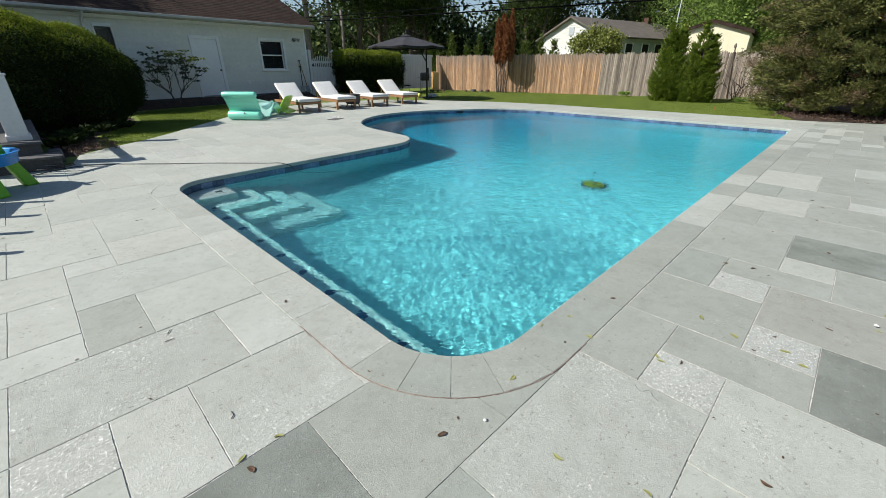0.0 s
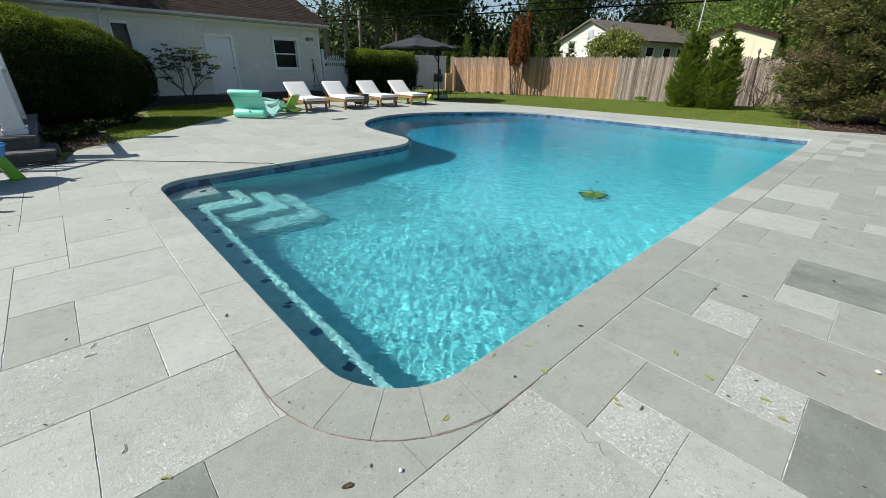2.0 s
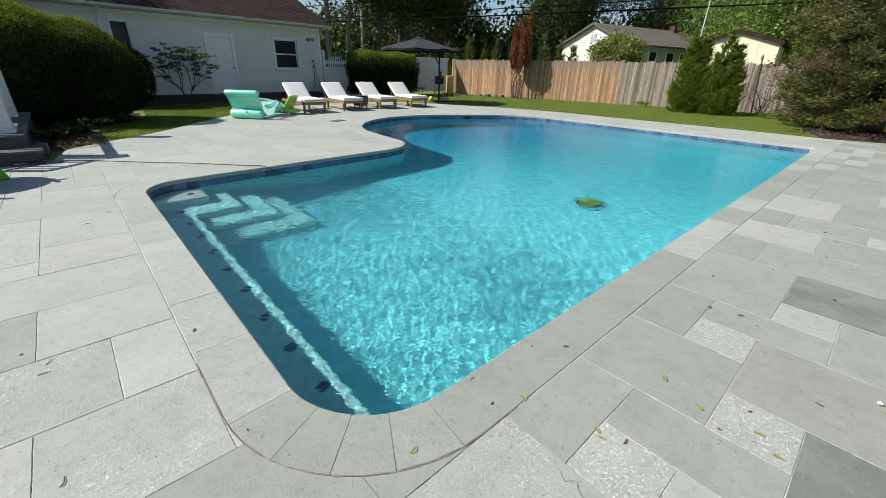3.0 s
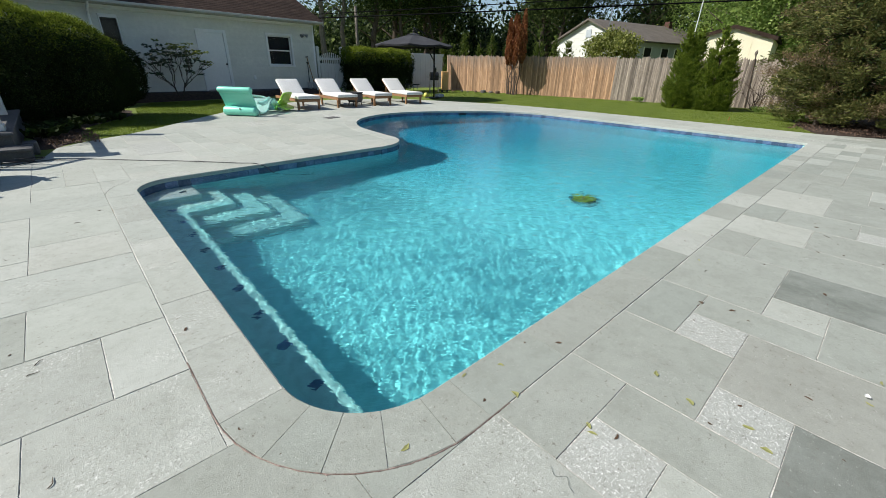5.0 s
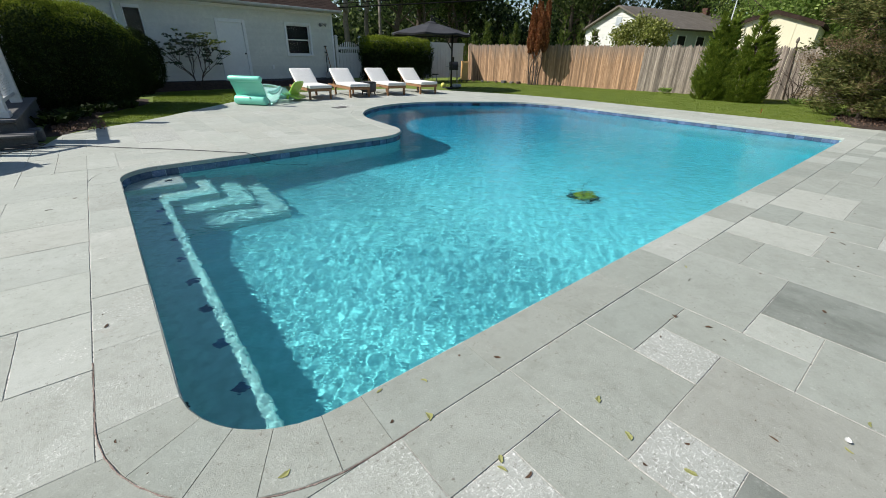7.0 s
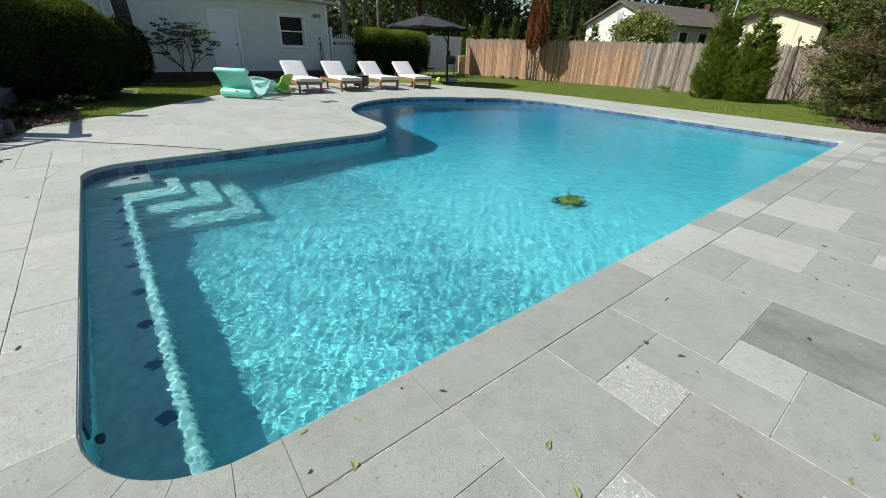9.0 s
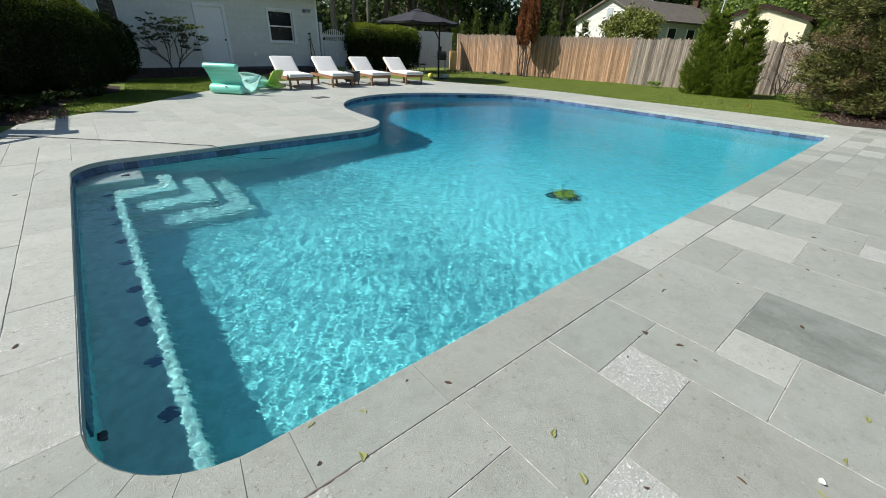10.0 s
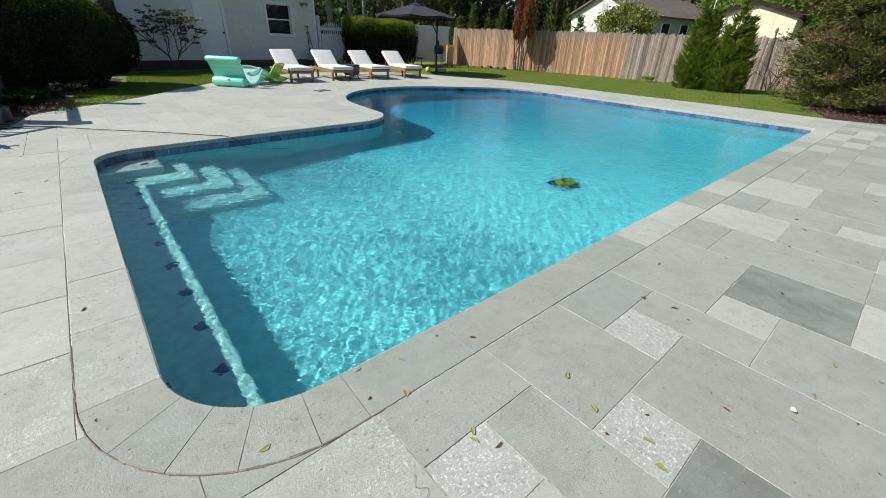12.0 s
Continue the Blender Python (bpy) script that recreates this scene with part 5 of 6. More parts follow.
# woodland
# the last tree is out of view, added to shade the house roof
TREES = [(21.5, 31.5, 13, 3.2, 0.30, 0), (17.5, 33.0, 14, 3.0, 0.28, 1), (19.3, 33.0, 15, 3.4, 0.22, 1), (25.0, 33.0, 14, 3.4, 0.32, 0), (29.0, 33.5, 13, 3.4, 0.25, 0), (31.0, 33.5, 14, 3.4, 0.25, 0), (23.2, 30.0, 13, 2.6, 0.20, 0), (27.5, 31.0, 14, 2.6, 0.18, 0), (36.5, 25.0, 14, 2.8, 0.22, 0), (36.5, 22.5, 13, 2.6, 0.2, 0),
         (41.0, 27.0, 14, 3.8, 0.28, 0), (41.5, 23.0, 15, 4.0, 0.3, 0), (44.0, 18.0, 14, 4.0, 0.3, 0), (43.0, 12.0, 14, 4.2, 0.3, 2), (37.0, 7.5, 12, 4.4, 0.3, 2), (36.0, 2.5, 12, 4.4, 0.3, 2), (31.5, 5.0, 8.5, 2.8, 0.2, 2), (31.0, 0.5, 8.5, 2.8, 0.2, 2), (33.0, -2.5, 12, 4.2, 0.3, 0), (31.0, -8.0, 11, 4.0, 0.3, 0),
         (12.5, 38.0, 13, 3.6, 0.3, 0), (8.0, 40.0, 13, 3.8, 0.3, 0), (-6.0, 24.2, 12.5, 3.2, 0.26, 0)]
for i, (x, y, h, s, r, kind) in enumerate(TREES):
    tree("tree", x, y, h, s, 100 + i, (LEAF_TREE, LEAF_TREE, LEAF_BRIGHT)[kind], BARK_PALE if kind == 1 else BARK, r, (0.36, 0.60, 0.12)[kind], 22000 if x < 0 else 12500, 0.19, ("tall dark leafy tree beyond the garden", "tall tree with a pale straight trunk", "broad bright green tree beyond the shed")[kind], "trees beyond the fence")
nr = np.random.default_rng(200)
pp = []
for i in range(1750):
    a = nr.uniform(radians(-30), radians(112))
    d = nr.uniform(46, 66)
    top = 8.2 + 2.2 * math.sin(a * 9.0) + 1.4 * math.sin(a * 23.0 + 1.0) + 2.0 * (a < 0.35)
    top *= 1 - 0.58 * math.exp(-((a - 0.715) / 0.022) ** 2) - 0.45 * math.exp(-((a - 1.04) / 0.015) ** 2) - 0.55 * math.exp(-((a - 1.12) / 0.035) ** 2)
    c = np.array([d * math.cos(a), d * math.sin(a), nr.uniform(0.0, 1.0) * top])
    pp.append(c + nr.normal(size=(90, 3)) * np.array([1.3, 1.3, 0.9]))
solo("woodland", leaf_mesh("woodland", np.concatenate(pp), 0.50, 0.32, 0.0, nr), LEAF_WOODS, label="dark continuous woodland edge in the distance", category="woodland", kind="stuff")

# utility pole and its wires
up = thing("utility_pole", pose(18.9, 30.2, -0.05), "weathered wooden utility pole with cables", "utility pole")
part("pole", Geo().tube([(0, 0, 0), (0.03, 0, 5.4)], [0.13, 0.11], 10), BARK_PALE, up, smooth=True)


def cable(name, a, b, sag, r, label):
    a, b = Vector(a), Vector(b)
    pts = [a.lerp(b, i / 20) - Vector((0, 0, sag * 4 * (i / 20) * (1 - i / 20))) for i in range(21)]
    solo(name, Geo().tube(pts, r, 5), WIRE, label=label, category="cable", group="overhead wires")


for a, b, r in (((13.07, 37.69, 4.5), (35.41, -7.72, 5.95), 0.028), ((12.21, 39.09, 4.25), (39.71, -14.89, 5.55), 0.042), ((13.07, 37.69, 5.3), (35.41, -7.72, 7.2), 0.018)):
    cable("overhead_wire", a, b, 0.12, r, "black overhead cable crossing behind the garden")
solo("flag_pole", Geo().tube([(0, 0, 0), (0.0, 0, 6.5)], [0.026, 0.022], 8), VINYL, pose(24.0, 7.02, -0.03, 0, 2.5, 0), label="thin white pole beyond the fence", category="pole")


# ---- loungers, umbrella, table ----
def rounded_pad(x0, x1, y0, y1, z0, z1, seg=(7, 10), puff=0.012):
    rows = []
    nx, ny = seg
    for j in range(ny + 1):
        rows.append([(x0 + (x1 - x0) * i / nx, y0 + (y1 - y0) * j / ny, z1 + puff * math.sin(math.pi * i / nx) ** 0.5 * math.sin(math.pi * j / ny) ** 0.5) for i in range(nx + 1)])
    return Geo().sheet(rows, z1 - z0)


def lounger(m):
    t = thing("sun_lounger", m, "teak sun lounger with ivory cushions and raised back", "sun lounger", "loungers on the patio")
    W, L = 0.36, 1.98
    for x in (-W, W - 0.045):
        part("side_rail", Geo().box(x, x + 0.045, 0.0, L, 0.24, 0.32), WOOD, t, bevel=0.006)
    for y in (0.0, L - 0.045):
        part("end_rail", Geo().box(-W + 0.045, W - 0.045, y, y + 0.045, 0.24, 0.31), WOOD, t, bevel=0.005)
    for x, y in ((-W, 0.06), (W - 0.06, 0.06), (-W, 1.35), (W - 0.06, 1.35)):
        part("leg", Geo().box(x, x + 0.06, y, y + 0.06, 0.0, 0.25), WOOD, t, bevel=0.006)
    slat = Geo().box(-W + 0.046, W - 0.046, 0, 0.055, 0.295, 0.315).mesh("slat")
    for i in range(14):
        part("slat", slat, WOOD, t).location = (0, 0.06 + i * 0.083, 0)
    tilt = pose(0, 1.22, 0.33, 36, 0, 0)
    part("backrest_frame", Geo().box(-W + 0.03, W - 0.03, 0, 0.78, -0.03, 0.0, tilt), WOOD, t, bevel=0.004)
    for x in (-W + 0.06, W - 0.09):
        part("back_strut", Geo().box(x, x + 0.03, 1.60, 1.63, 0.26, 0.60), WOOD, t)
    seat = part("seat_cushion", rounded_pad(-W + 0.005, W - 0.005, -0.02, 1.24, 0.325, 0.415), CUSHION, t, bevel=0.022, segments=3, smooth=True)
    part("piping", Geo().tube([(-W + 0.01, -0.022, 0.37), (W - 0.01, -0.022, 0.37)], 0.008, 6), PIPING, seat)
    back = rounded_pad(-W + 0.005, W - 0.005, -0.02, 0.74, 0.005, 0.095).transformed(tilt)
    part("back_cushion", back, CUSHION, t, bevel=0.022, segments=3, smooth=True)
    return t


first = lounger(pose(5.42, 11.38, 0, 0, 0, -3))
for x, y, a in ((6.80, 11.42, -4), (8.26, 11.46, -3), (9.66, 11.44, -5)):
    copy_thing(first, pose(x, y, 0, 0, 0, a))

tb = thing("side_table", pose(7.50, 12.15, 0), "round dark wicker side table between the loungers", "table")
part("drum", Geo().lathe([(0.22, 0.10), (0.27, 0.16), (0.28, 0.36), (0.26, 0.40)], 24), CONCRETE, tb, smooth=True)
part("tabletop", Geo().lathe([(0.29, 0.40), (0.30, 0.415), (0.29, 0.43)], 28), BLACK_METAL, tb)
for i in range(4):
    a = math.pi / 4 + i * math.pi / 2
    part("leg", Geo().tube([(0.2 * math.cos(a), 0.2 * math.sin(a), 0.12), (0.24 * math.cos(a), 0.24 * math.sin(a), 0)], 0.018, 6), BLACK_METAL, tb)


def umbrella():
    u = thing("cantilever_umbrella", pose(12.45, 13.5, 0), "open charcoal cantilever umbrella on a black pole", "umbrella")
    part("base_plate", Geo().box(-0.28, 0.28, -0.28, 0.28, -0.03, 0.02), BLACK_METAL, u, bevel=0.02)
    part("base_weight", Geo().box(0.06, 0.36, -0.30, 0.02, 0.02, 0.16), STUCCO_GREY, u, "pale grey stone weight", bevel=0.03)
    part("pole", Geo().tube([(0, 0, 0.02), (0, 0, 2.30)], 0.036, 12), BLACK_METAL, u, smooth=True)
    cx, cy, rim, peak, R = -1.08, 0.1, 2.10, 2.51, 1.64
    part("arm", Geo().tube([(0, 0, 1.5), (cx * 0.45, cy * 0.45, 2.15), (cx, cy, 2.72)], 0.026, 10), BLACK_METAL, u, smooth=True)
    part("arm", Geo().tube([(0, 0, 2.28), (cx * 0.5, cy * 0.5, 2.58), (cx, cy, 2.74)], 0.02, 8), BLACK_METAL, u, smooth=True)
    seg, rows = 48, []
    for i in range(9):
        k = i / 8
        row = []
        for j in range(seg + 1):
            a = 2 * math.pi * j / seg
            p = (j % (seg // 8)) / (seg // 8)
            r = R * k * (1 - 0.045 * math.sin(math.pi * p))
            z = peak - (peak - rim) * (k ** 1.12) - 0.045 * math.sin(math.pi * p) * k
            row.append((cx + r * math.cos(a), cy + r * math.sin(a), z))
        rows.append(row)
    rows.append([(x, y, z - 0.06) for x, y, z in rows[-1]])
    canopy = part("canopy", Geo().sheet(rows, 0.006), CANOPY, u, smooth=False)
    g = Geo()
    vent = [[(cx + 0.26 * k / 3 * math.cos(2 * math.pi * j / 24), cy + 0.26 * k / 3 * math.sin(2 * math.pi * j / 24), peak + 0.06 - 0.09 * k / 3) for j in range(25)] for k in range(4)]
    part("vent", g.sheet(vent, 0.006), CANOPY, canopy)
    part("finial", Geo().lathe([(0.03, 0), (0.035, 0.05), (0.01, 0.10)], 12, (cx, cy, peak + 0.05)), BLACK_METAL, canopy)
    for j in range(8):
        a = 2 * math.pi * j / 8
        part("rib", Geo().tube([(cx, cy, peak - 0.03), (cx + R * 0.97 * math.cos(a), cy + R * 0.97 * math.sin(a), rim + 0.0)], 0.012, 6), BLACK_METAL, u)
    part("crank", Geo().box(0.03, 0.12, -0.03, 0.03, 1.05, 1.25), BLACK_METAL, u, bevel=0.01)


umbrella()

# ---- inflatables beside the loungers ----
fl = thing("inflatable_lounge", pose(3.22, 10.95, 0.0, 0, 0, -50), "mint green inflatable pool lounge standing on the patio", "pool float")


def inflated(x0, x1, y0, y1, z0, z1, r, m):
    g = Geo()
    n = 12
    rows = []
    for i in range(n + 1):
        x = x0 + (x1 - x0) * i / n
        rows.append(x)
    prof = []
    for j in range(25):
        a = 2 * math.pi * j / 24
        c, s = math.cos(a), math.sin(a)
        prof.append(((y0 + y1) / 2 + (y1 - y0) / 2 * math.copysign(abs(c) ** 0.4, c), (z0 + z1) / 2 + (z1 - z0) / 2 * math.copysign(abs(s) ** 0.4, s)))
    v = []
    for i, x in enumerate(rows):
        k = min(1.0, math.sin(math.pi * (0.03 + 0.94 * i / n)) ** 0.06)
        rib = 1.0 - 0.04 * (i % 3 == 0)
        v.append([m @ Vector((x, (y0 + y1) / 2 + (p[0] - (y0 + y1) / 2) * k * rib, (z0 + z1) / 2 + (p[1] - (z0 + z1) / 2) * k * rib)) for p in prof])
    g.sheet([[tuple(p) for p in r] for r in v])
    k = len(prof)
    g.f.append(tuple(range(k - 1)))
    g.f.append(tuple(range(n * k, n * k + k - 1)))
    return g


rows = []
for i in range(25):
    k = i / 24
    belly = 0.006 * abs(math.sin(k * math.pi * 5))
    rows.append([(0.45 * w, 0.09 - 0.20 * k + 0.03 * math.sin(k * math.pi) - belly, 0.18 + 0.50 * k - 0.012 * abs(w) ** 3) for w in (-1, -0.98, -0.6, -0.2, 0.2, 0.6, 0.98, 1)])
part("backrest", Geo().sheet(rows, 0.09), MINT_VINYL, fl, bevel=0.03, segments=3, smooth=True)
part("head_roll", Geo().tube([(x, -0.105, 0.665) for x in (-0.47, -0.46, -0.43, -0.2, 0.0, 0.2, 0.43, 0.46, 0.47)], [0.045, 0.066, 0.074, 0.077, 0.075, 0.077, 0.074, 0.066, 0.045], 20), MINT_VINYL, fl, smooth=True)
part("base_roll", Geo().tube([(-0.46, 0.02, 0.125), (-0.445, 0.02, 0.125), (-0.41, 0.02, 0.125), (0.0, 0.02, 0.128), (0.41, 0.02, 0.125), (0.445, 0.02, 0.125), (0.46, 0.02, 0.125)], [0.085, 0.112, 0.122, 0.124, 0.122, 0.112, 0.085], 20), MINT_VINYL, fl, smooth=True)
part("air_valve", Geo().lathe([(0.02, 0), (0.02, 0.015)], 10).transformed(pose(0.05, -0.09, 0.19, 60, 0, 0)), BLACK_PLASTIC, fl)
curve = [(0.14, 0.16), (0.24, 0.075), (0.38, 0.055), (0.54, 0.075), (0.68, 0.16), (0.80, 0.29), (0.93, 0.38), (1.08, 0.37), (1.22, 0.26), (1.32, 0.12), (1.38, 0.06)]
rows = [[(0.44 * w, y, z + 0.02 * abs(w)) for w in (-1, -0.6, -0.2, 0.2, 0.6, 1)] for y, z in curve]
part("seat", Geo().sheet(rows, 0.05), CLEAR_VINYL, fl, "wavy clear teal vinyl seat", bevel=0.018, smooth=True)
for w in (-1, 1):
    part("armrest", Geo().tube([(0.42 * w, 0.20, 0.34), (0.42 * w, 0.38, 0.30), (0.42 * w, 0.60, 0.33), (0.42 * w, 0.82, 0.42)], [0.03, 0.06, 0.065, 0.04], 12), CLEAR_VINYL, fl, "clear vinyl side tube", smooth=True)
ring = thing("swim_ring", pose(4.45, 11.65, 0.0, 0, 0, 35), "clear teal inflatable swim ring leaning by the lounge", "pool float")
pts = [(0.36 * math.cos(2 * math.pi * i / 28), 0, 0.44 + 0.36 * math.sin(2 * math.pi * i / 28)) for i in range(29)]
part("tube", Geo().tube(pts, 0.09, 12, False).transformed(pose(0, 0, 0.10, -72, 0, 0)), CLEAR_VINYL, ring, smooth=True)
mat_f = thing("pool_mat", pose(4.68, 11.6, 0.0, 0, 0, 40), "folded lime green inflatable mat on the patio", "pool float")
part("panel", inflated(-0.28, 0.28, -0.028, 0.028, 0.0, 0.62, 0.05, pose(0, 0.16, 0.03, 35, 0, 0)), LIME_VINYL, mat_f, smooth=True)
part("panel", inflated(-0.28, 0.28, -0.028, 0.028, 0.0, 0.45, 0.05, pose(0, -0.22, 0.06, -70, 0, 0)), LIME_VINYL, mat_f, smooth=True)

# ---- children's water table ----
wt = thing("water_table", pose(-1.67, 6.12, 0, 0, 0, 15) @ Matrix.Diagonal((1, 1, 0.84, 1)), "blue and lime plastic children's water table", "toy")
part("basin", Geo().lathe([(0.30, 0.36), (0.40, 0.38), (0.43, 0.52), (0.45, 0.53), (0.45, 0.545), (0.40, 0.54), (0.38, 0.42), (0.30, 0.40)], 28), BLUE_PLASTIC, wt, bevel=0.006, smooth=True)
for i in range(4):
    mm = Matrix.Rotation(i * math.pi / 2 + 0.06, 4, "Z")
    part("leg", Geo().add([mm @ Vector(p) for p in [(0.25, -0.055, 0.42), (0.37, -0.055, 0.42), (0.50, -0.085, 0.0), (0.37, -0.085, 0.0), (0.25, 0.055, 0.42), (0.37, 0.055, 0.42), (0.50, 0.085, 0.0), (0.37, 0.085, 0.0)]],
                          [(0, 1, 2, 3), (7, 6, 5, 4), (0, 4, 5, 1), (1, 5, 6, 2), (2, 6, 7, 3), (3, 7, 4, 0)]), GREEN_PLASTIC, wt, bevel=0.02)
tower = part("tower", Geo().lathe([(0.12, 0.40), (0.10, 0.60), (0.07, 0.80), (0.05, 0.84)], 16).transformed(pose(0.24, 0.10, 0)), GREEN_PLASTIC, wt, smooth=True)
part("spinner", Geo().box(0.12, 0.36, 0.08, 0.12, 0.85, 0.90).box(0.22, 0.26, -0.04, 0.24, 0.85, 0.90), BLUE_PLASTIC, tower, bevel=0.01)

# ---- chairs on the patio, known by the shadows of their backs ----
def patio_chair(m):
    c = thing("patio_chair", m, "dark metal patio chair with tall back posts", "chair", "patio chairs")
    part("seat", Geo().box(-0.54, -0.02, -0.25, 0.25, 0.42, 0.45), BLACK_PLASTIC, c, bevel=0.01)
    part("backrest", Geo().box(-0.02, 0.01, -0.24, 0.24, 0.50, 0.70), BLACK_PLASTIC, c, bevel=0.008)
    for y in (-0.27, 0.27):
        part("back_post", Geo().box(-0.03, 0.03, y - 0.028, y + 0.028, 0, 0.92), BLACK_METAL, c, bevel=0.008)
        part("leg", Geo().box(-0.54, -0.49, y - 0.025, y + 0.025, 0, 0.42), BLACK_METAL, c, bevel=0.008)
    return c


chair = patio_chair(pose(-2.06, 5.46, 0, 0, 0, -14))
copy_thing(chair, pose(-2.24, 4.37, 0, 0, 0, -8))

# ---- hose over the patio into the pool ----
hose = [(-1.25, 6.75, 0.012), (-0.78, 7.03, 0.012), (-0.33, 6.84, 0.012), (0.28, 6.27, 0.012), (0.7, 5.9, 0.012), (1.03, 5.57, 0.012), (1.33, 5.25, 0.012), (1.50, 5.09, 0.012), (1.62, 4.98, -0.04), (1.70, 4.86, -0.13), (1.9, 4.7, -0.2), (2.2, 4.6, -0.25)]
def smooth_path(p, n=6):
    out = []
    for i in range(len(p) - 1):
        a, b, c, d = (Vector(p[max(0, min(len(p) - 1, k))]) for k in (i - 1, i, i + 1, i + 2))
        for j in range(n):
            t = j / n
            out.append(0.5 * ((2 * b) + (c - a) * t + (2 * a - 5 * b + 4 * c - d) * t * t + (3 * b - a - 3 * c + d) * t ** 3))
    return out + [Vector(p[-1])]


solo("hose", Geo().tube(smooth_path(hose), 0.0055, 7), BLACK_PLASTIC, label="dark thin hose lying across the patio into the pool", category="hose", smooth=True)
coil = [(-1.05 + 0.18 * math.cos(a) + 0.02 * a, 6.98 + 0.07 * math.sin(a), 0.022 + 0.006 * a) for a in (i * 0.4 for i in range(28))]
solo("hose_coil", Geo().tube(coil, 0.008, 6), BLACK_PLASTIC, label="loose coil of dark hose beside the steps", category="hose", smooth=True)

# skimmer lid in the paving by the cove, skimmer mouth in the far wall
sk = thing("skimmer_lid", pose(5.05, 9.35, 0.004, 0, 0, 18), "dark rectangular skimmer lid in the paving", "skimmer lid")
part("lid", Geo().box(-0.20, 0.20, -0.13, 0.13, -0.01, 0.006), CONCRETE, sk, bevel=0.003)

# ---- pool cleaner on the floor ----
wx, wy = 4.98, 1.66
pc = thing("pool_cleaner", pose(wx, wy, floor_z(wx, wy), 0, 0, 20) @ Matrix.Diagonal((0.72, 0.72, 0.72, 1)), "yellow-green pool cleaner with dark fringe on the pool floor", "pool cleaner")
lit = [part("shell", Geo().lathe([(0.17, 0.05), (0.20, 0.09), (0.185, 0.15), (0.13, 0.19), (0.05, 0.205), (0.0, 0.205)], 28), YELLOW_SHELL, pc, smooth=True)]
nr = np.random.default_rng(301)
a = nr.uniform(0, 2 * math.pi, 420)
r = 0.17 + 0.13 * nr.uniform(0, 1, 420)
p = np.stack([r * np.cos(a), r * np.sin(a), 0.015 + 0.05 * nr.uniform(0, 1, 420)], 1)
lit.append(part("brush_fringe", leaf_mesh("brush_fringe", p, 0.13, 0.012, 0.0, nr, np.stack([np.cos(a), np.sin(a), np.zeros(420)], 1) * 2), BLACK_PLASTIC, pc))
# loose yellow strips added to imitate how ripples break up the shell
a = nr.uniform(0, 2 * math.pi, 320)
r = 0.21 * np.sqrt(nr.uniform(0, 1, 320))
p = np.stack([r * np.cos(a), r * np.sin(a), 0.20 - 1.6 * r * r + 0.03 * nr.uniform(0, 1, 320)], 1)
lit.append(part("bristle_pad", leaf_mesh("bristle_pad", p, 0.15, 0.02, 0.0, nr, np.stack([np.sin(a), np.cos(a), np.zeros(320)], 1)), YELLOW_SHELL, pc, "yellow strips for the ripple-broken shell"))
lit.append(part("handle", Geo().tube([(-0.14, 0, 0.17), (-0.10, 0, 0.25), (0.10, 0, 0.25), (0.14, 0, 0.17)], 0.014, 8), BLACK_PLASTIC, pc, smooth=True))
lit.append(part("cable", Geo().tube(smooth_path([(0.10, 0.05, 0.19), (0.35, 0.10, 0.30), (0.70, 0.04, 0.33), (0.95, 0.10, 0.22)]), 0.006, 6), BLACK_PLASTIC, pc, smooth=True))
for ob in lit:
    ob.cycles.is_caustics_receiver = True

# ---- grill, board, small things by the white fence ----
gr = thing("grill", pose(15.2, 16.6, -0.03, 0, 0, -30), "small black kettle-lidded grill on a metal stand", "grill")
part("firebox", Geo().box(-0.22, 0.22, -0.20, 0.20, 0.62, 0.82), BLACK_METAL, gr, bevel=0.03)
part("lid", Geo().tube([(-0.22, 0, 0.83), (0.22, 0, 0.83)], 0.20, 16), BLACK_METAL, gr)
part("side_shelf", Geo().box(-0.40, -0.23, -0.16, 0.16, 0.76, 0.79), GREY_METAL, gr)
part("side_shelf", Geo().box(0.23, 0.38, -0.16, 0.16, 0.76, 0.79), GREY_METAL, gr)
for x in (-0.19, 0.19):
    for y in (-0.16, 0.16):
        part("leg", Geo().tube([(x, y, 0.64), (x * 1.15, y * 1.15, 0.0)], 0.02, 6), GREY_METAL, gr)
bd = thing("wooden_cabinet", pose(15.92, 16.52, -0.03, 0, 0, -30), "upright yellow pine cabinet by the fence", "cabinet")
part("body", Geo().box(-0.18, 0.18, -0.14, 0.14, 0.12, 1.06), YELLOW_WOOD, bd, bevel=0.012)
part("door", Geo().box(-0.14, 0.14, -0.165, -0.142, 0.2, 1.0), YELLOW_WOOD, bd, bevel=0.01)
for x in (-0.14, 0.14):
    part("foot", Geo().box(x - 0.03, x + 0.03, -0.12, 0.12, 0.0, 0.12), BLACK_METAL, bd)
for i, (x, y) in enumerate(((13.6, 16.9), (14.15, 16.85))):
    st = thing("stool", pose(x, y, -0.03, 0, 0, 20 * i), "small dark garden stool by the fence", "stool", "stools")
    part("seat", Geo().lathe([(0.17, 0.38), (0.18, 0.40), (0.17, 0.43)], 16), BLACK_PLASTIC, st)
    for j in range(3):
        a = 2 * math.pi * j / 3
        part("leg", Geo().tube([(0.12 * math.cos(a), 0.12 * math.sin(a), 0.38), (0.19 * math.cos(a), 0.19 * math.sin(a), 0)], 0.016, 6), GREY_METAL, st)
rr = random.Random(9)
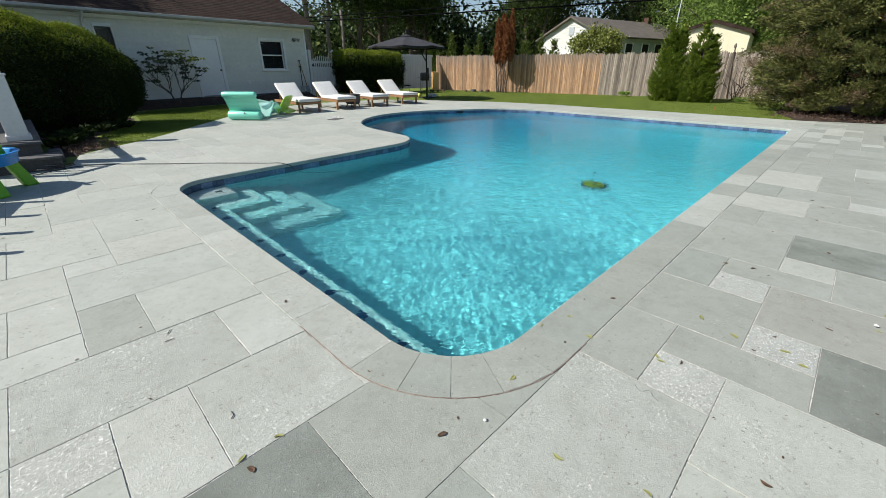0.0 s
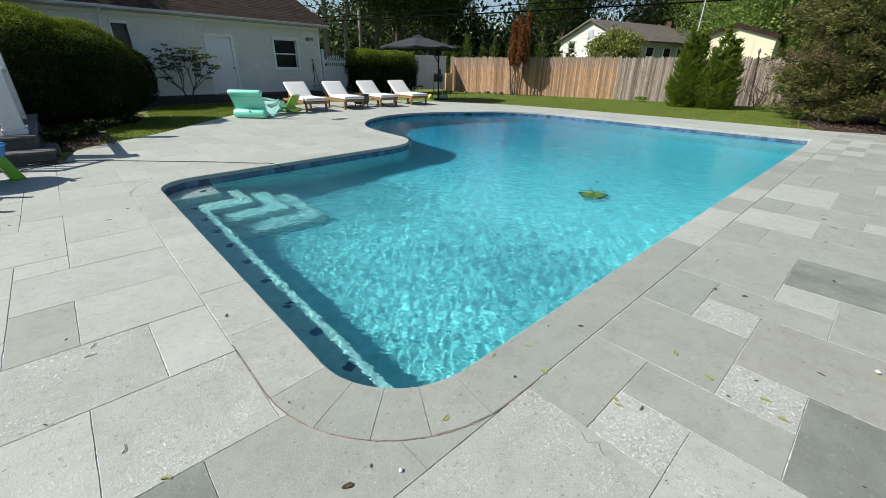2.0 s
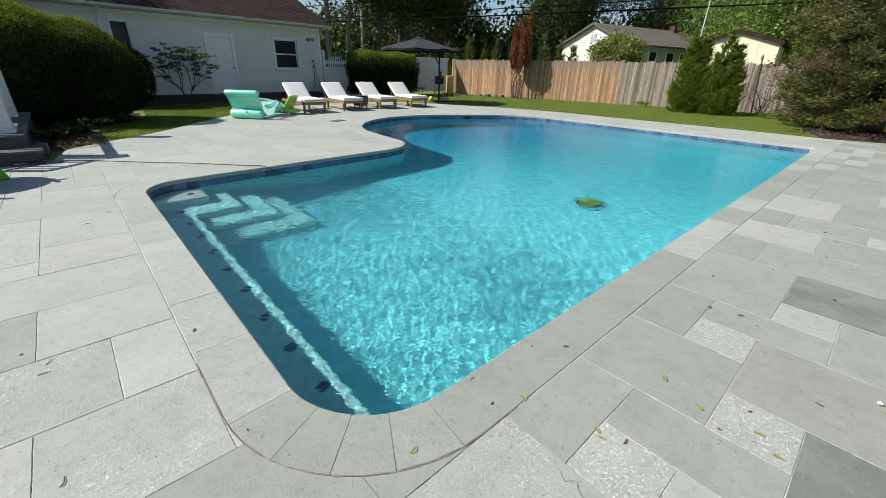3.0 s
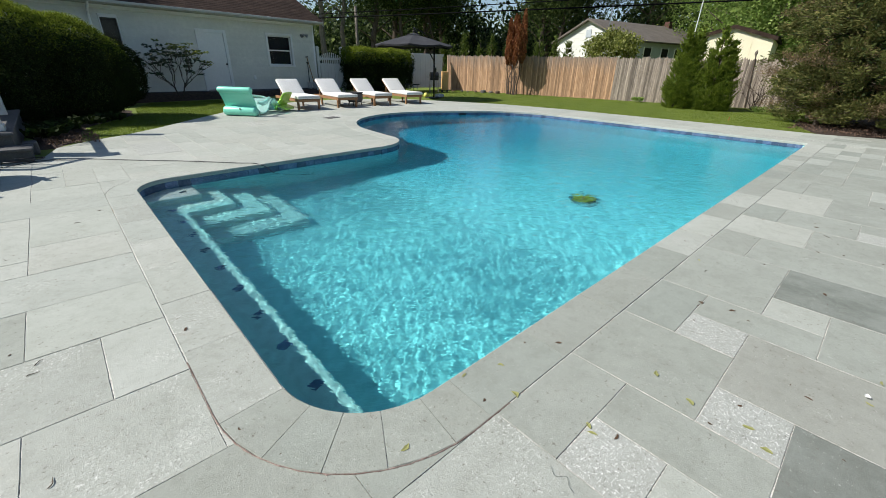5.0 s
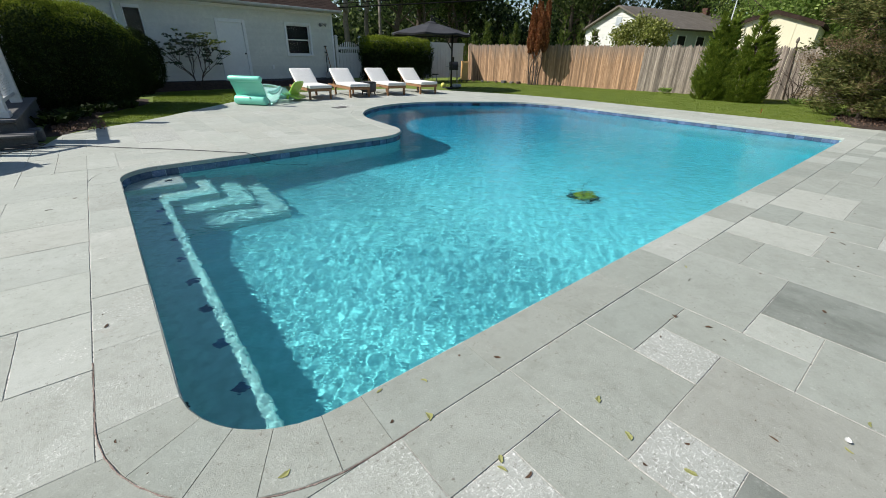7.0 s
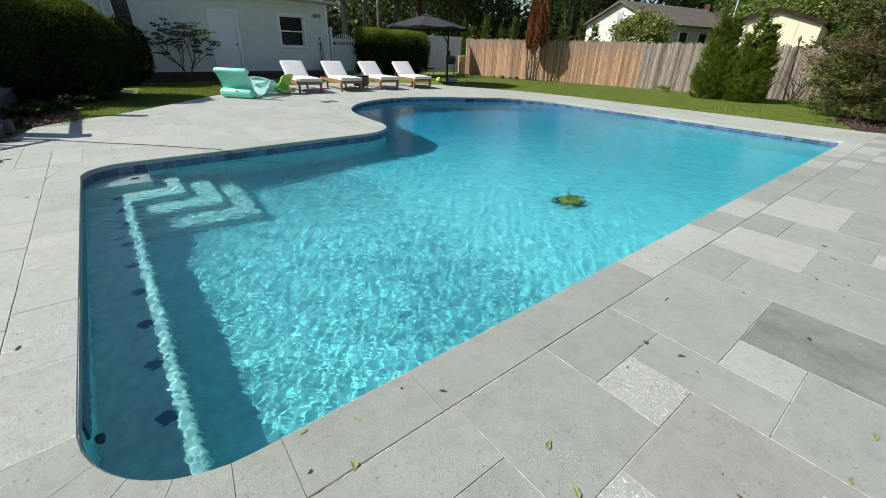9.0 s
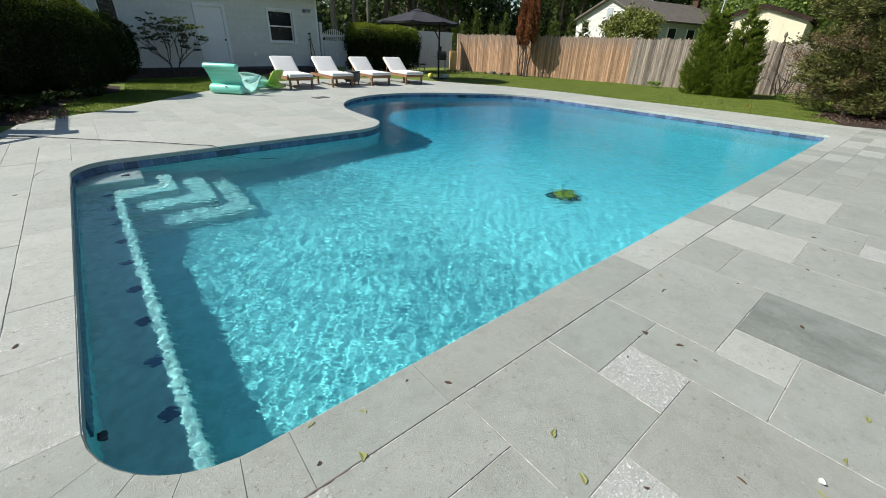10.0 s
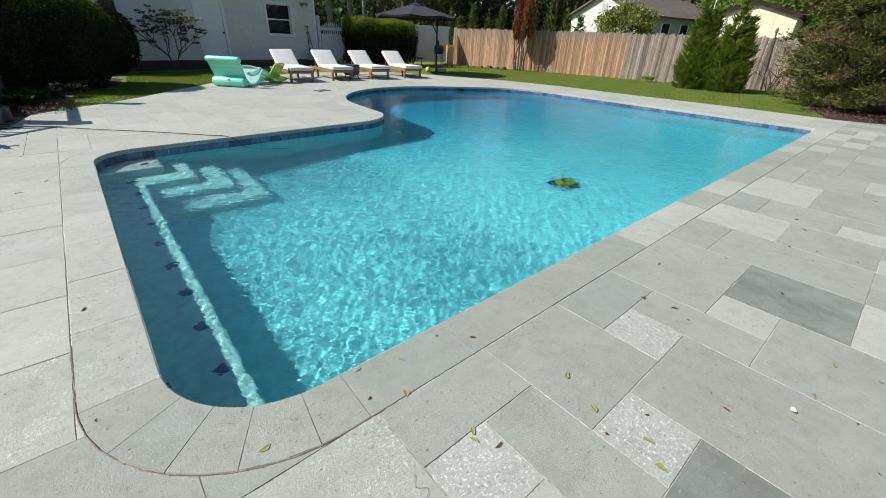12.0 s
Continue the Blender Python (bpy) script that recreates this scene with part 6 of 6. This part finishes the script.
for i in range(9):
    x, y = 16.6 + 0.16 * i + rr.uniform(-0.1, 0.1), 17.6 - 0.42 * i
    s = rr.uniform(0.08, 0.17)
    ring2 = [(s * (1 + 0.25 * rr.uniform(-1, 1)) * math.cos(t), s * 0.8 * math.sin(t)) for t in (2 * math.pi * j / 8 for j in range(8))]
    solo("stone", Geo().prism(ring2, -0.02, s * rr.uniform(0.7, 1.1)), (CONCRETE, BARK_PALE, SOIL_BROWN)[i % 3], pose(x, y, -0.03, 0, 0, rr.uniform(0, 360)), "loose weathered stone at the fence foot", "stone", "stones along the fence", bevel=0.025)
# shovels leaning on the house
for k, (s, lean) in enumerate(((3.45, 8), (3.75, -5))):
    c = pose(5.3, 18.15, 0, 0, 0, 7) @ pose(s, -0.32, 0.2, -12, lean, 0)
    sh = thing("shovel", c, "long-handled shovel leaning on the house wall", "shovel", "garden tools")
    part("handle", Geo().tube([(0, 0, 0.25), (0, 0, 1.15 + 0.25 * k)], 0.017, 8), WOOD if k else BLACK_METAL, sh)
    part("grip", Geo().box(-0.07, 0.07, -0.015, 0.015, 1.13 + 0.25 * k, 1.17 + 0.25 * k), BLACK_METAL, sh, bevel=0.01)
    part("blade", Geo().prism([(-0.11, -0.01), (0.11, -0.01), (0.11, 0.01), (-0.11, 0.01)], 0.0, 0.28), GREY_METAL, sh, bevel=0.006)
# yellow toy by the last lounger, red marker in the grass
solo("toy_ball", Geo().lathe([(0.02, 0.0), (0.09, 0.03), (0.12, 0.11), (0.09, 0.19), (0.02, 0.22)], 18), PALE_YELLOW, pose(12.30, 13.87, -0.03), "small yellow toy on the lawn by the umbrella", "toy", smooth=True)
solo("marker_flag", Geo().box(-0.004, 0.004, -0.004, 0.004, 0, 0.12).box(0, 0.07, -0.002, 0.002, 0.06, 0.13), RED_PAINT, pose(15.0, 2.4, -0.03), "tiny red marker flag in the lawn", "marker")

# ---- grass blades over the near strips of lawn ----
nr = np.random.default_rng(400)
pts = nr.uniform((-0.3, 8.6), (5.3, 16.7), (90000, 2))
keep = [inside(x, y, [(-0.15, 8.72), (0.43, 9.1), (1.95, 10.8), (3.05, 12.05), (4.6, 13.65), (5.2, 16.6), (2.0, 16.2), (1.3, 14.4), (1.15, 12.8), (0.6, 11.8), (0.0, 10.8), (-0.12, 9.3)]) for x, y in pts]
near = pts[np.array(keep)][:42000]
pts = nr.uniform((12.5, -1.0), (21.0, 18.0), (156000, 2))
pts = pts[pts[:, 0] < 17.4 + (18.1 - pts[:, 1]) * 0.249]
keep = [not inside(x, y, PATIO) and not inside(x, y, [(13.62, 0.15), (14.4, 0.45), (15.4, 0.80), (17.6, 1.3), (21, 1.2), (21, -7), (13.5, -7)]) for x, y in pts]
far = pts[np.array(keep)][:69000]
p = np.concatenate([near, far])
p = np.column_stack([p, np.full(len(p), -0.012)])
sizes = leaf_mesh("grass", p, 0.032, 0.009, 0.9, nr, None, 0.7)
solo("grass", sizes, BLADE, label="short mown grass blades of the lawn", category="grass", kind="stuff")

# ---- coping stones ----
coping = thing("coping", None, "light grey bluestone coping round the pool", "coping", kind="structure")
line = POOL + POOL[:1]
cum = [0.0]
for (x0, y0), (x1, y1) in zip(line, line[1:]):
    cum.append(cum[-1] + math.hypot(x1 - x0, y1 - y0))
OUT = offset(POOL, COPING_WIDTH)
OUT = OUT + OUT[:1]


def along(s):
    s = s % cum[-1]
    for i in range(len(cum) - 1):
        if cum[i] <= s <= cum[i + 1] + 1e-9:
            k = (s - cum[i]) / max(1e-9, cum[i + 1] - cum[i])
            return tuple(Vector(line[i]).lerp(Vector(line[i + 1]), k)), tuple(Vector(OUT[i]).lerp(Vector(OUT[i + 1]), k)), i
    return line[-1], OUT[-1], len(line) - 2


# joints: wedges in the near corner, then stones of about 0.6 m, shorter where the edge bends
rr = random.Random(3)
total = cum[-1]
joints = [0.035, 0.223, 0.385, 0.545, 0.73, 0.909, 1.511, 2.141, 2.766, 3.391, 3.991, 4.661, 5.281, 5.951, 6.59, 7.25]
s = 7.88
while s < total - 3.6:
    joints.append(s)
    a, _, i = along(s)
    s += 0.63 if cum[i + 1] - cum[i] > 1.0 else 0.42
joints += [total - q for q in (3.51, 2.92, 2.33, 1.735, 1.145, 0.55)] + [total + 0.035]
gap = 0.0011
for a, b in zip(joints, joints[1:]):
    n = 1 + max(1, int((b - a) / 0.1))
    ss = [a + gap + (b - a - 2 * gap) * k / n for k in range(n + 1)]
    pi = [along(q)[0] for q in ss]
    po = [along(q)[1] for q in ss]
    top = 0.0015 + rr.uniform(-0.001, 0.001)
    c = 0.006
    rows = []
    for u, w in zip(pi, po):
        d = (Vector(w) - Vector(u)).normalized()
        u2, w2 = Vector(u) + d * c, Vector(w) - d * c * 0.5
        rows.append([(u[0], u[1], -0.05), (u[0], u[1], top - c), (u2.x, u2.y, top), (w2.x, w2.y, top), (w[0], w[1], top - c * 0.6), (w[0], w[1], -0.05)])
    g = Geo().sheet(rows)
    k = 6
    g.f.append(tuple(range(k - 1, -1, -1)))
    g.f.append(tuple(range((len(rows) - 1) * k, len(rows) * k)))
    g.f += [(i * k + 5, i * k, (i + 1) * k, (i + 1) * k + 5) for i in range(len(rows) - 1)]
    right = along(a)[0][1] < 0.05 and along(a)[0][0] < 10
    flecked = a in (3.391, total - 1.145, total - 0.55) or a > 6 and rr.random() < 0.08
    light = a in (3.991, 5.281) or not right
    part("coping_stone", g, STONE_FLECK if flecked else STONE if light and a > 0.95 else STONE_MID, coping)

# smeared rusty mortar along the outside of the corner stones
rr = random.Random(8)
mid_line = offset(POOL, COPING_WIDTH + 0.002)
n_arc = len(arc(0.51, 0.51, 0.51, 180, 270))
bend = [(mid_line[0][0], 0.51 + 0.45)] + mid_line[:n_arc] + [(0.51 + 0.22, mid_line[n_arc - 1][1])]
bend = spaced(bend, 0.02)
bend = bend[:bend.index(min(bend, key=lambda p: math.hypot(p[0] - 0.73, p[1] + COPING_WIDTH + 0.002))) + 1]
rows = []
for k, (x, y) in enumerate(bend):
    a, b = Vector(bend[max(0, k - 1)]), Vector(bend[min(len(bend) - 1, k + 1)])
    d = (b - a).normalized()
    w0, w1 = 0.0012 + abs(rr.gauss(0, 0.0012)), 0.0012 + abs(rr.gauss(0, 0.0018))
    rows.append([(x + d.y * w1, y - d.x * w1, 0.0005), (x + d.y * w1 * 0.6, y - d.x * w1 * 0.6, 0.0034), (x - d.y * w0 * 0.6, y + d.x * w0 * 0.6, 0.0034), (x - d.y * w0, y + d.x * w0, 0.0005)])
part("mortar_bead", Geo().sheet(rows), RUSTY_MORTAR, coping, "rust-stained mortar bead")

# ---- waterline tiles ----
tiles = thing("waterline_tiles", None, "band of dark blue waterline tiles below the coping", "tile band", kind="structure")
wl_line = WALL + WALL[:1]
wc = [0.0]
for (x0, y0), (x1, y1) in zip(wl_line, wl_line[1:]):
    wc.append(wc[-1] + math.hypot(x1 - x0, y1 - y0))
tile_me = Geo().box(-0.073, 0.073, -0.001, 0.012, -0.155, -0.004).mesh("tile")
s, i, k = 0.08, 0, 0
while s < wc[-1] - 0.05 and k < 300:
    while wc[i + 1] < s:
        i += 1
    a, b = Vector(wl_line[i]), Vector(wl_line[i + 1])
    p = a.lerp(b, (s - wc[i]) / (wc[i + 1] - wc[i]))
    ob = part("tile", tile_me, TILE_BLUE, tiles)
    ob.matrix_basis = Matrix.Translation((p.x, p.y, -0.05)) @ Matrix.Rotation(math.atan2(b.y - a.y, b.x - a.x), 4, "Z")
    s += 0.150
    k += 1

part("skimmer_mouth", Geo().box(-0.17, 0.17, -0.02, 0.02, -0.155, -0.052, pose(9.43, 8.70, 0, 0, 0, 150)), BLACK_PLASTIC, tiles, "dark skimmer opening", bevel=0.006)

# ---- paving slabs ----
def line_x(i):
    """The joint lines of the slab grid, a foot apart, as they were laid."""
    return 0.018 + 0.312 * i if i >= 0 else 0.007 + 0.300 * i


def line_y(j):
    if j <= 0:
        return 0.011 + 0.304 * j
    if j <= 3:
        return 0.011 + 0.298 * j
    if j <= 16:
        return 0.905 + 0.294 * (j - 3)
    return 4.727 + 0.257 * min(2, j - 16) + 0.294 * max(0, j - 18)


FIXED = [(2, 4, -2, -1), (4, 6, -3, -1), (6, 8, -2, -1), (6, 7, -3, -2), (7, 8, -4, -2), (8, 9, -4, -3), (9, 11, -5, -3), (8, 11, -3, -1), (11, 13, -2, -1), (2, 3, -3, -2), (3, 4, -4, -2),
         (4, 5, -4, -3), (5, 7, -6, -3), (3, 5, -6, -4), (7, 9, -6, -4), (11, 13, -5, -2), (13, 15, -3, -1), (-1, 2, -3, -1), (1, 3, -5, -3), (-1, 1, -5, -3), (13, 15, -5, -3)]
FIXED += [(15, 17, -2, -1), (15, 17, -4, -2), (17, 20, -3, -1), (17, 20, -5, -3), (20, 23, -2, -1), (20, 23, -4, -2), (23, 25, -3, -1), (25, 28, -2, -1), (23, 26, -5, -3), (25, 28, -3, -2)]
FIXED += [(-4, -3, 5, 7), (-3, -1, 5, 7), (-2, -1, 3, 5), (-5, -2, 3, 5), (-3, -1, 1, 3), (-4, -3, 1, 3), (-5, -4, 2, 3), (-5, -4, 0, 2), (-4, -2, -1, 1), (-2, 0, -1, 1), (0, 2, -1, 0), (-3, -1, -3, -1), (-4, -1, 7, 9), (-4, -3, 9, 10),
          (-3, -1, 9, 11), (-3, -1, 11, 14), (-5, -3, 10, 13), (-4, -3, 13, 14), (-4, -1, 14, 16), (-3, -1, 16, 18), (-6, -4, 5, 6), (-5, -4, 6, 8), (-6, -4, 8, 10), (-6, -5, 3, 5), (-6, -4, 13, 15)]
DARK = {(3, 5, -6, -4), (-4, -2, -1, 1)}
PALE = {(6, 7, -3, -2), (2, 3, -3, -2), (4, 5, -4, -3), (-5, -4, 2, 3)}
GREY, LIGHT = {(-4, -3, 5, 7), (-2, 0, -1, 1), (11, 13, -5, -2), (15, 17, -4, -2), (17, 20, -5, -3), (25, 28, -2, -1), (15, 17, -2, -1)}, {(8, 9, -4, -3), (13, 15, -3, -1), (-3, -1, 16, 18), (-4, -3, 13, 14), (17, 20, -3, -1)}
BROWN = {(5, 7, -6, -3)}
FLECKED = {(-1, 2, -3, -1), (-3, -1, 1, 3), (-5, -2, 3, 5)}
I0, I1, J0, J1 = -16, 47, -23, 49
taken = {}
slabs = []


def claim(q):
    for i in range(q[0], q[1]):
        for j in range(q[2], q[3]):
            taken[i, j] = q
    slabs.append(q)


for q in FIXED:
    claim(q)
rr = random.Random(12)
SIZES = [(2, 2), (2, 3), (3, 2), (2, 1), (1, 2), (1, 1), (3, 1), (2, 4), (4, 2), (1, 3)]
for j in range(J0, J1):
    for i in range(I0, I1):
        if (i, j) in taken:
            continue
        order = SIZES[:5] + SIZES[5:]
        rr.shuffle(order)
        for w, h in order + [(1, 1)]:
            if i + w <= I1 and j + h <= J1 and all((i + a, j + b) not in taken for a in range(w) for b in range(h)):
                claim((i, i + w, j, j + h))
                break


def slab_rect(q, gap=0.0013):
    return line_x(q[0]) + gap, line_x(q[1]) - gap, line_y(q[2]) + gap, line_y(q[3]) - gap


def paved(x, y):
    return inside(x, y, PATIO) and not inside(x, y, EDGE_OUT)


def chipped(corners, top, rng):
    """A slab with slightly uneven, worn edges."""
    ring = []
    for (ax, ay), (bx, by) in zip(corners, corners[1:] + corners[:1]):
        n = 7
        nx, ny = (by - ay), -(bx - ax)
        d = math.hypot(nx, ny)
        for i in range(n):
            k = (i + (rng.uniform(-0.3, 0.3) if i else 0)) / n
            off = -abs(rng.gauss(0, 0.0010)) - (rng.uniform(0.001, 0.003) if rng.random() < 0.05 else 0)
            ring.append((ax + (bx - ax) * k + nx / d * off, ay + (by - ay) * k + ny / d * off))
    n = len(ring)
    cx, cy = sum(p[0] for p in ring) / n, sum(p[1] for p in ring) / n
    c = 0.0013
    v = [(x, y, -0.03) for x, y in ring] + [(x, y, top - c) for x, y in ring] + [(x + (c if x < cx else -c), y + (c if y < cy else -c), top) for x, y in ring]
    f = [tuple(range(2 * n, 3 * n))] + [(a, (a + 1) % n, n + (a + 1) % n, n + a) for a in range(n)] + [(n + a, n + (a + 1) % n, 2 * n + (a + 1) % n, 2 * n + a) for a in range(n)]
    return v, f


paving = thing("paving", None, "random-pattern grey bluestone slab paving round the pool", "paving", kind="structure")
EDGE_FINE, PATIO_FINE = spaced(EDGE_OUT, 0.15), spaced(PATIO, 0.3)
near_q = sorted(slabs, key=lambda q: (slab_rect(q)[0] - 0.6) ** 2 + (slab_rect(q)[2] - 0.6) ** 2)
count, far_g = 0, {}
for q in near_q:
    x0, x1, y0, y1 = slab_rect(q)
    corners = [(x0, y0), (x1, y0), (x1, y1), (x0, y1)]
    whole = all(paved(*c) for c in corners)
    touch = [p for p in EDGE_FINE + PATIO_FINE if x0 < p[0] < x1 and y0 < p[1] < y1]
    if not whole and not any(paved(*c) for c in corners) and not touch:
        continue
    mat = STONE_STREAKED if q == (9, 11, -5, -3) else STONE_DARK if q in DARK else STONE_PALE if q in PALE else None
    if mat is None:
        u = rr.random()
        mat = STONE_DARK if u < 0.02 and q not in FIXED and y0 < -0.4 else STONE_PALE if u > 0.93 and q not in FIXED else STONE
        if mat is STONE and y1 < -0.2 and x0 > 0.5 and (q in FIXED or rr.random() < 0.7):
            mat = STONE_MID
        if mat is STONE and math.hypot((x0 + x1) / 2 + 0.1, (y0 + y1) / 2 + 0.3) < 0.9:
            mat = STONE_MID
    top = rr.uniform(-0.001, 0.001)
    if q in GREY or q in LIGHT:
        mat = STONE_MID if q in GREY else STONE
    if q in FLECKED:
        mat = STONE_FLECK
    if q in BROWN:
        mat = STONE_BROWN
    g = Geo()
    if whole and not touch:
        g.add(*chipped(corners, top, rr))
    else:
        rings = [corners]
        near_edge = [p for p in EDGE_FINE if x0 - 0.6 < p[0] < x1 + 0.6 and y0 - 0.6 < p[1] < y1 + 0.6]
        if near_edge:
            rings.append(EDGE_FINE)
        if any(x0 - 0.6 < p[0] < x1 + 0.6 and y0 - 0.6 < p[1] < y1 + 0.6 for p in PATIO_FINE):
            rings.append(PATIO_FINE)
        v, f = filled(rings, lambda x, y: x0 < x < x1 and y0 < y < y1 and paved(x, y))
        if not f:
            continue
        used = sorted({i for t in f for i in t})
        at = {i: k for k, i in enumerate(used)}
        n = len(used)
        rim = {}
        for t in f:
            for a, b in zip(t, t[1:] + t[:1]):
                rim[(a, b)] = rim.get((a, b), 0) + 1
        border = [(a, b) for a, b in rim if (b, a) not in rim]
        g.add([(v[i].x, v[i].y, top) for i in used] + [(v[i].x, v[i].y, -0.03) for i in used], [tuple(at[i] for i in t) for t in f] + [(at[a], at[b], n + at[b], n + at[a]) for a, b in border])
    if count < 300:
        part("slab", g, mat, paving)
        count += 1
    else:
        far_g.setdefault((mat.name, rr.randrange(5)), (Geo(), mat))[0].add(g.v, g.f)
for gg, mat in far_g.values():
    tagged(part("far_slabs", gg, mat, paving), kind="stuff")

# pale sand stands nearly flush in the cross joints of the sunny side
SAND = surface("jointing_sand_pale", (0.34, 0.325, 0.29), (0.66, 0.64, 0.59), 0.95, 14, 60, 0.4, mark=1.4)
rr = random.Random(44)
for q in FIXED:
    if q[0] < 2 or q[0] > 17:
        continue
    x, (y0, y1) = line_x(q[0]), slab_rect(q)[2:]
    rows, n = [], max(3, int((y1 - y0) / 0.025))
    for i in range(n + 1):
        y = y0 + (y1 - y0) * i / n
        a, b = rr.uniform(0.0008, 0.0032), rr.uniform(0.0008, 0.0032)
        rows.append([(x - a, y, -0.003), (x - a * 0.6, y, 0.0006), (x + b * 0.6, y, 0.0006), (x + b, y, -0.003)])
    part("sanded_joint", Geo().sheet(rows), SAND, paving)

# ---- twigs and fallen leaves on the stones ----
rr = random.Random(33)
for x, y, a in [(-0.84, 1.44, 30), (-0.81, 0.57, 60), (-0.57, 3.71, 20), (2.38, -0.60, 10), (2.9, -0.47, -20), (4.6, -1.0, 30), (6.25, -1.32, 50), (3.76, -0.27, 50), (-0.86, 1.35, 20)]:
    k = rr.uniform(0.012, 0.03)
    pts = [(k * (u - 0.5) * 2, 0.35 * k * math.sin(u * 4 + a), 0.0022 + 0.001 * math.sin(u * 3)) for u in (0, 0.2, 0.4, 0.6, 0.8, 1.0)]
    solo("twig", Geo().tube(pts, [0.0020, 0.0022, 0.002, 0.0018, 0.0014, 0.001], 5), TWIG, pose(x, y, 0.001, 0, 0, a), "thin dark dry twig lying on the paving", "twig", "twigs")

rr = random.Random(21)
spots = [(1.37, -0.85), (1.44, -0.665), (0.885, -0.60), (0.865, -0.63), (1.40, -1.07), (1.325, -1.15), (1.99, -1.42), (0.90, -0.10), (0.70, -0.03), (0.795, -0.28), (0.23, -0.165), (-0.71, 0.32), (-0.86, 0.32), (0.0, -0.54), (0.10, -0.84), (2.23, -1.45), (2.57, -1.48)]
BRIGHT = len(spots)
spots += [(1.82, -1.22), (0.92, -0.71), (2.37, -0.595), (2.42, -0.76), (1.28, -0.20), (-0.23, 1.275), (-0.85, 0.25), (-0.24, -0.15), (4.06, -1.0), (4.84, -0.9), (0.43, -1.13), (-0.39, 3.99), (3.16, -1.14)]
spots += [(rr.uniform(-2.2, 6.0), rr.uniform(-2.2, -0.05)) for _ in range(70)] + [(rr.uniform(-2.0, -0.05), rr.uniform(-0.5, 6.0)) for _ in range(26)]
spots += [(rr.uniform(0.5, 4.0), rr.uniform(5.4, 9.5)) for _ in range(12)]
for i, (x, y) in enumerate(spots):
    if inside(x, y, POOL) or not inside(x, y, PATIO):
        continue
    bright = i < BRIGHT or rr.random() < 0.06
    big = (rr.uniform(0.015, 0.023) if i < BRIGHT else rr.uniform(0.012, 0.02)) if bright else rr.uniform(0.014, 0.022) if i < BRIGHT + 13 else rr.uniform(0.005, 0.011)
    k = rr.uniform(0.3, 0.6)
    curl = rr.uniform(0.3, 1.0)
    bend = rr.uniform(-0.5, 0.5)
    rows = []
    for u in (-1, -0.6, -0.2, 0.2, 0.6, 1):
        w = k * big * max(0.04, (1 - u * u)) ** 0.6 * rr.uniform(0.75, 1.2)
        z = 0.0015 + 0.10 * big * curl * u * u
        y = bend * big * u * u
        rows.append([(u * big, y - w, z + 0.25 * w * curl), (u * big, y, z), (u * big, y + w * rr.uniform(0.6, 1), z + 0.3 * w)])
    solo("fallen_leaf", Geo().sheet(rows, 0.0012), LEAF_YELLOW if bright else LEAF_BROWN, pose(*spots[i], 0.001, 0, 0, rr.uniform(0, 360)),
         "small yellow-green fallen leaf on the paving" if bright else "small withered brown leaf on the paving", "leaf", "fallen leaves")

# a white cap, a shed petal and a dark thread on the stones
solo("bottle_cap", Geo().lathe([(0.0, 0.0), (0.0075, 0.0), (0.008, 0.003), (0.0075, 0.006), (0.0, 0.007)], 16), PETAL, pose(-0.06, -0.23, 0.001), "small white cap lying on the paving", "cap", smooth=True)
rows = [[(0.014 * u, 0.012 * w * (1 - u * u) ** 0.5, 0.004 + 0.008 * u * u + 0.004 * w * w) for w in (-1, -0.3, 0.4, 1)] for u in (-0.95, -0.5, 0, 0.5, 0.95)]
solo("petal", Geo().sheet(rows, 0.0012), PETAL, pose(2.04, -1.41, 0.001, 0, 0, 30), "curled white petal on the paving", "petal")
thread = smooth_path([(0.60, -0.60, 0.004), (0.575, -0.635, 0.004), (0.605, -0.665, 0.005), (0.58, -0.69, 0.004), (0.57, -0.715, 0.004)])
solo("thread", Geo().tube(thread, 0.0006, 5), BLACK_PLASTIC, None, "thin dark curled thread on the paving", "thread")
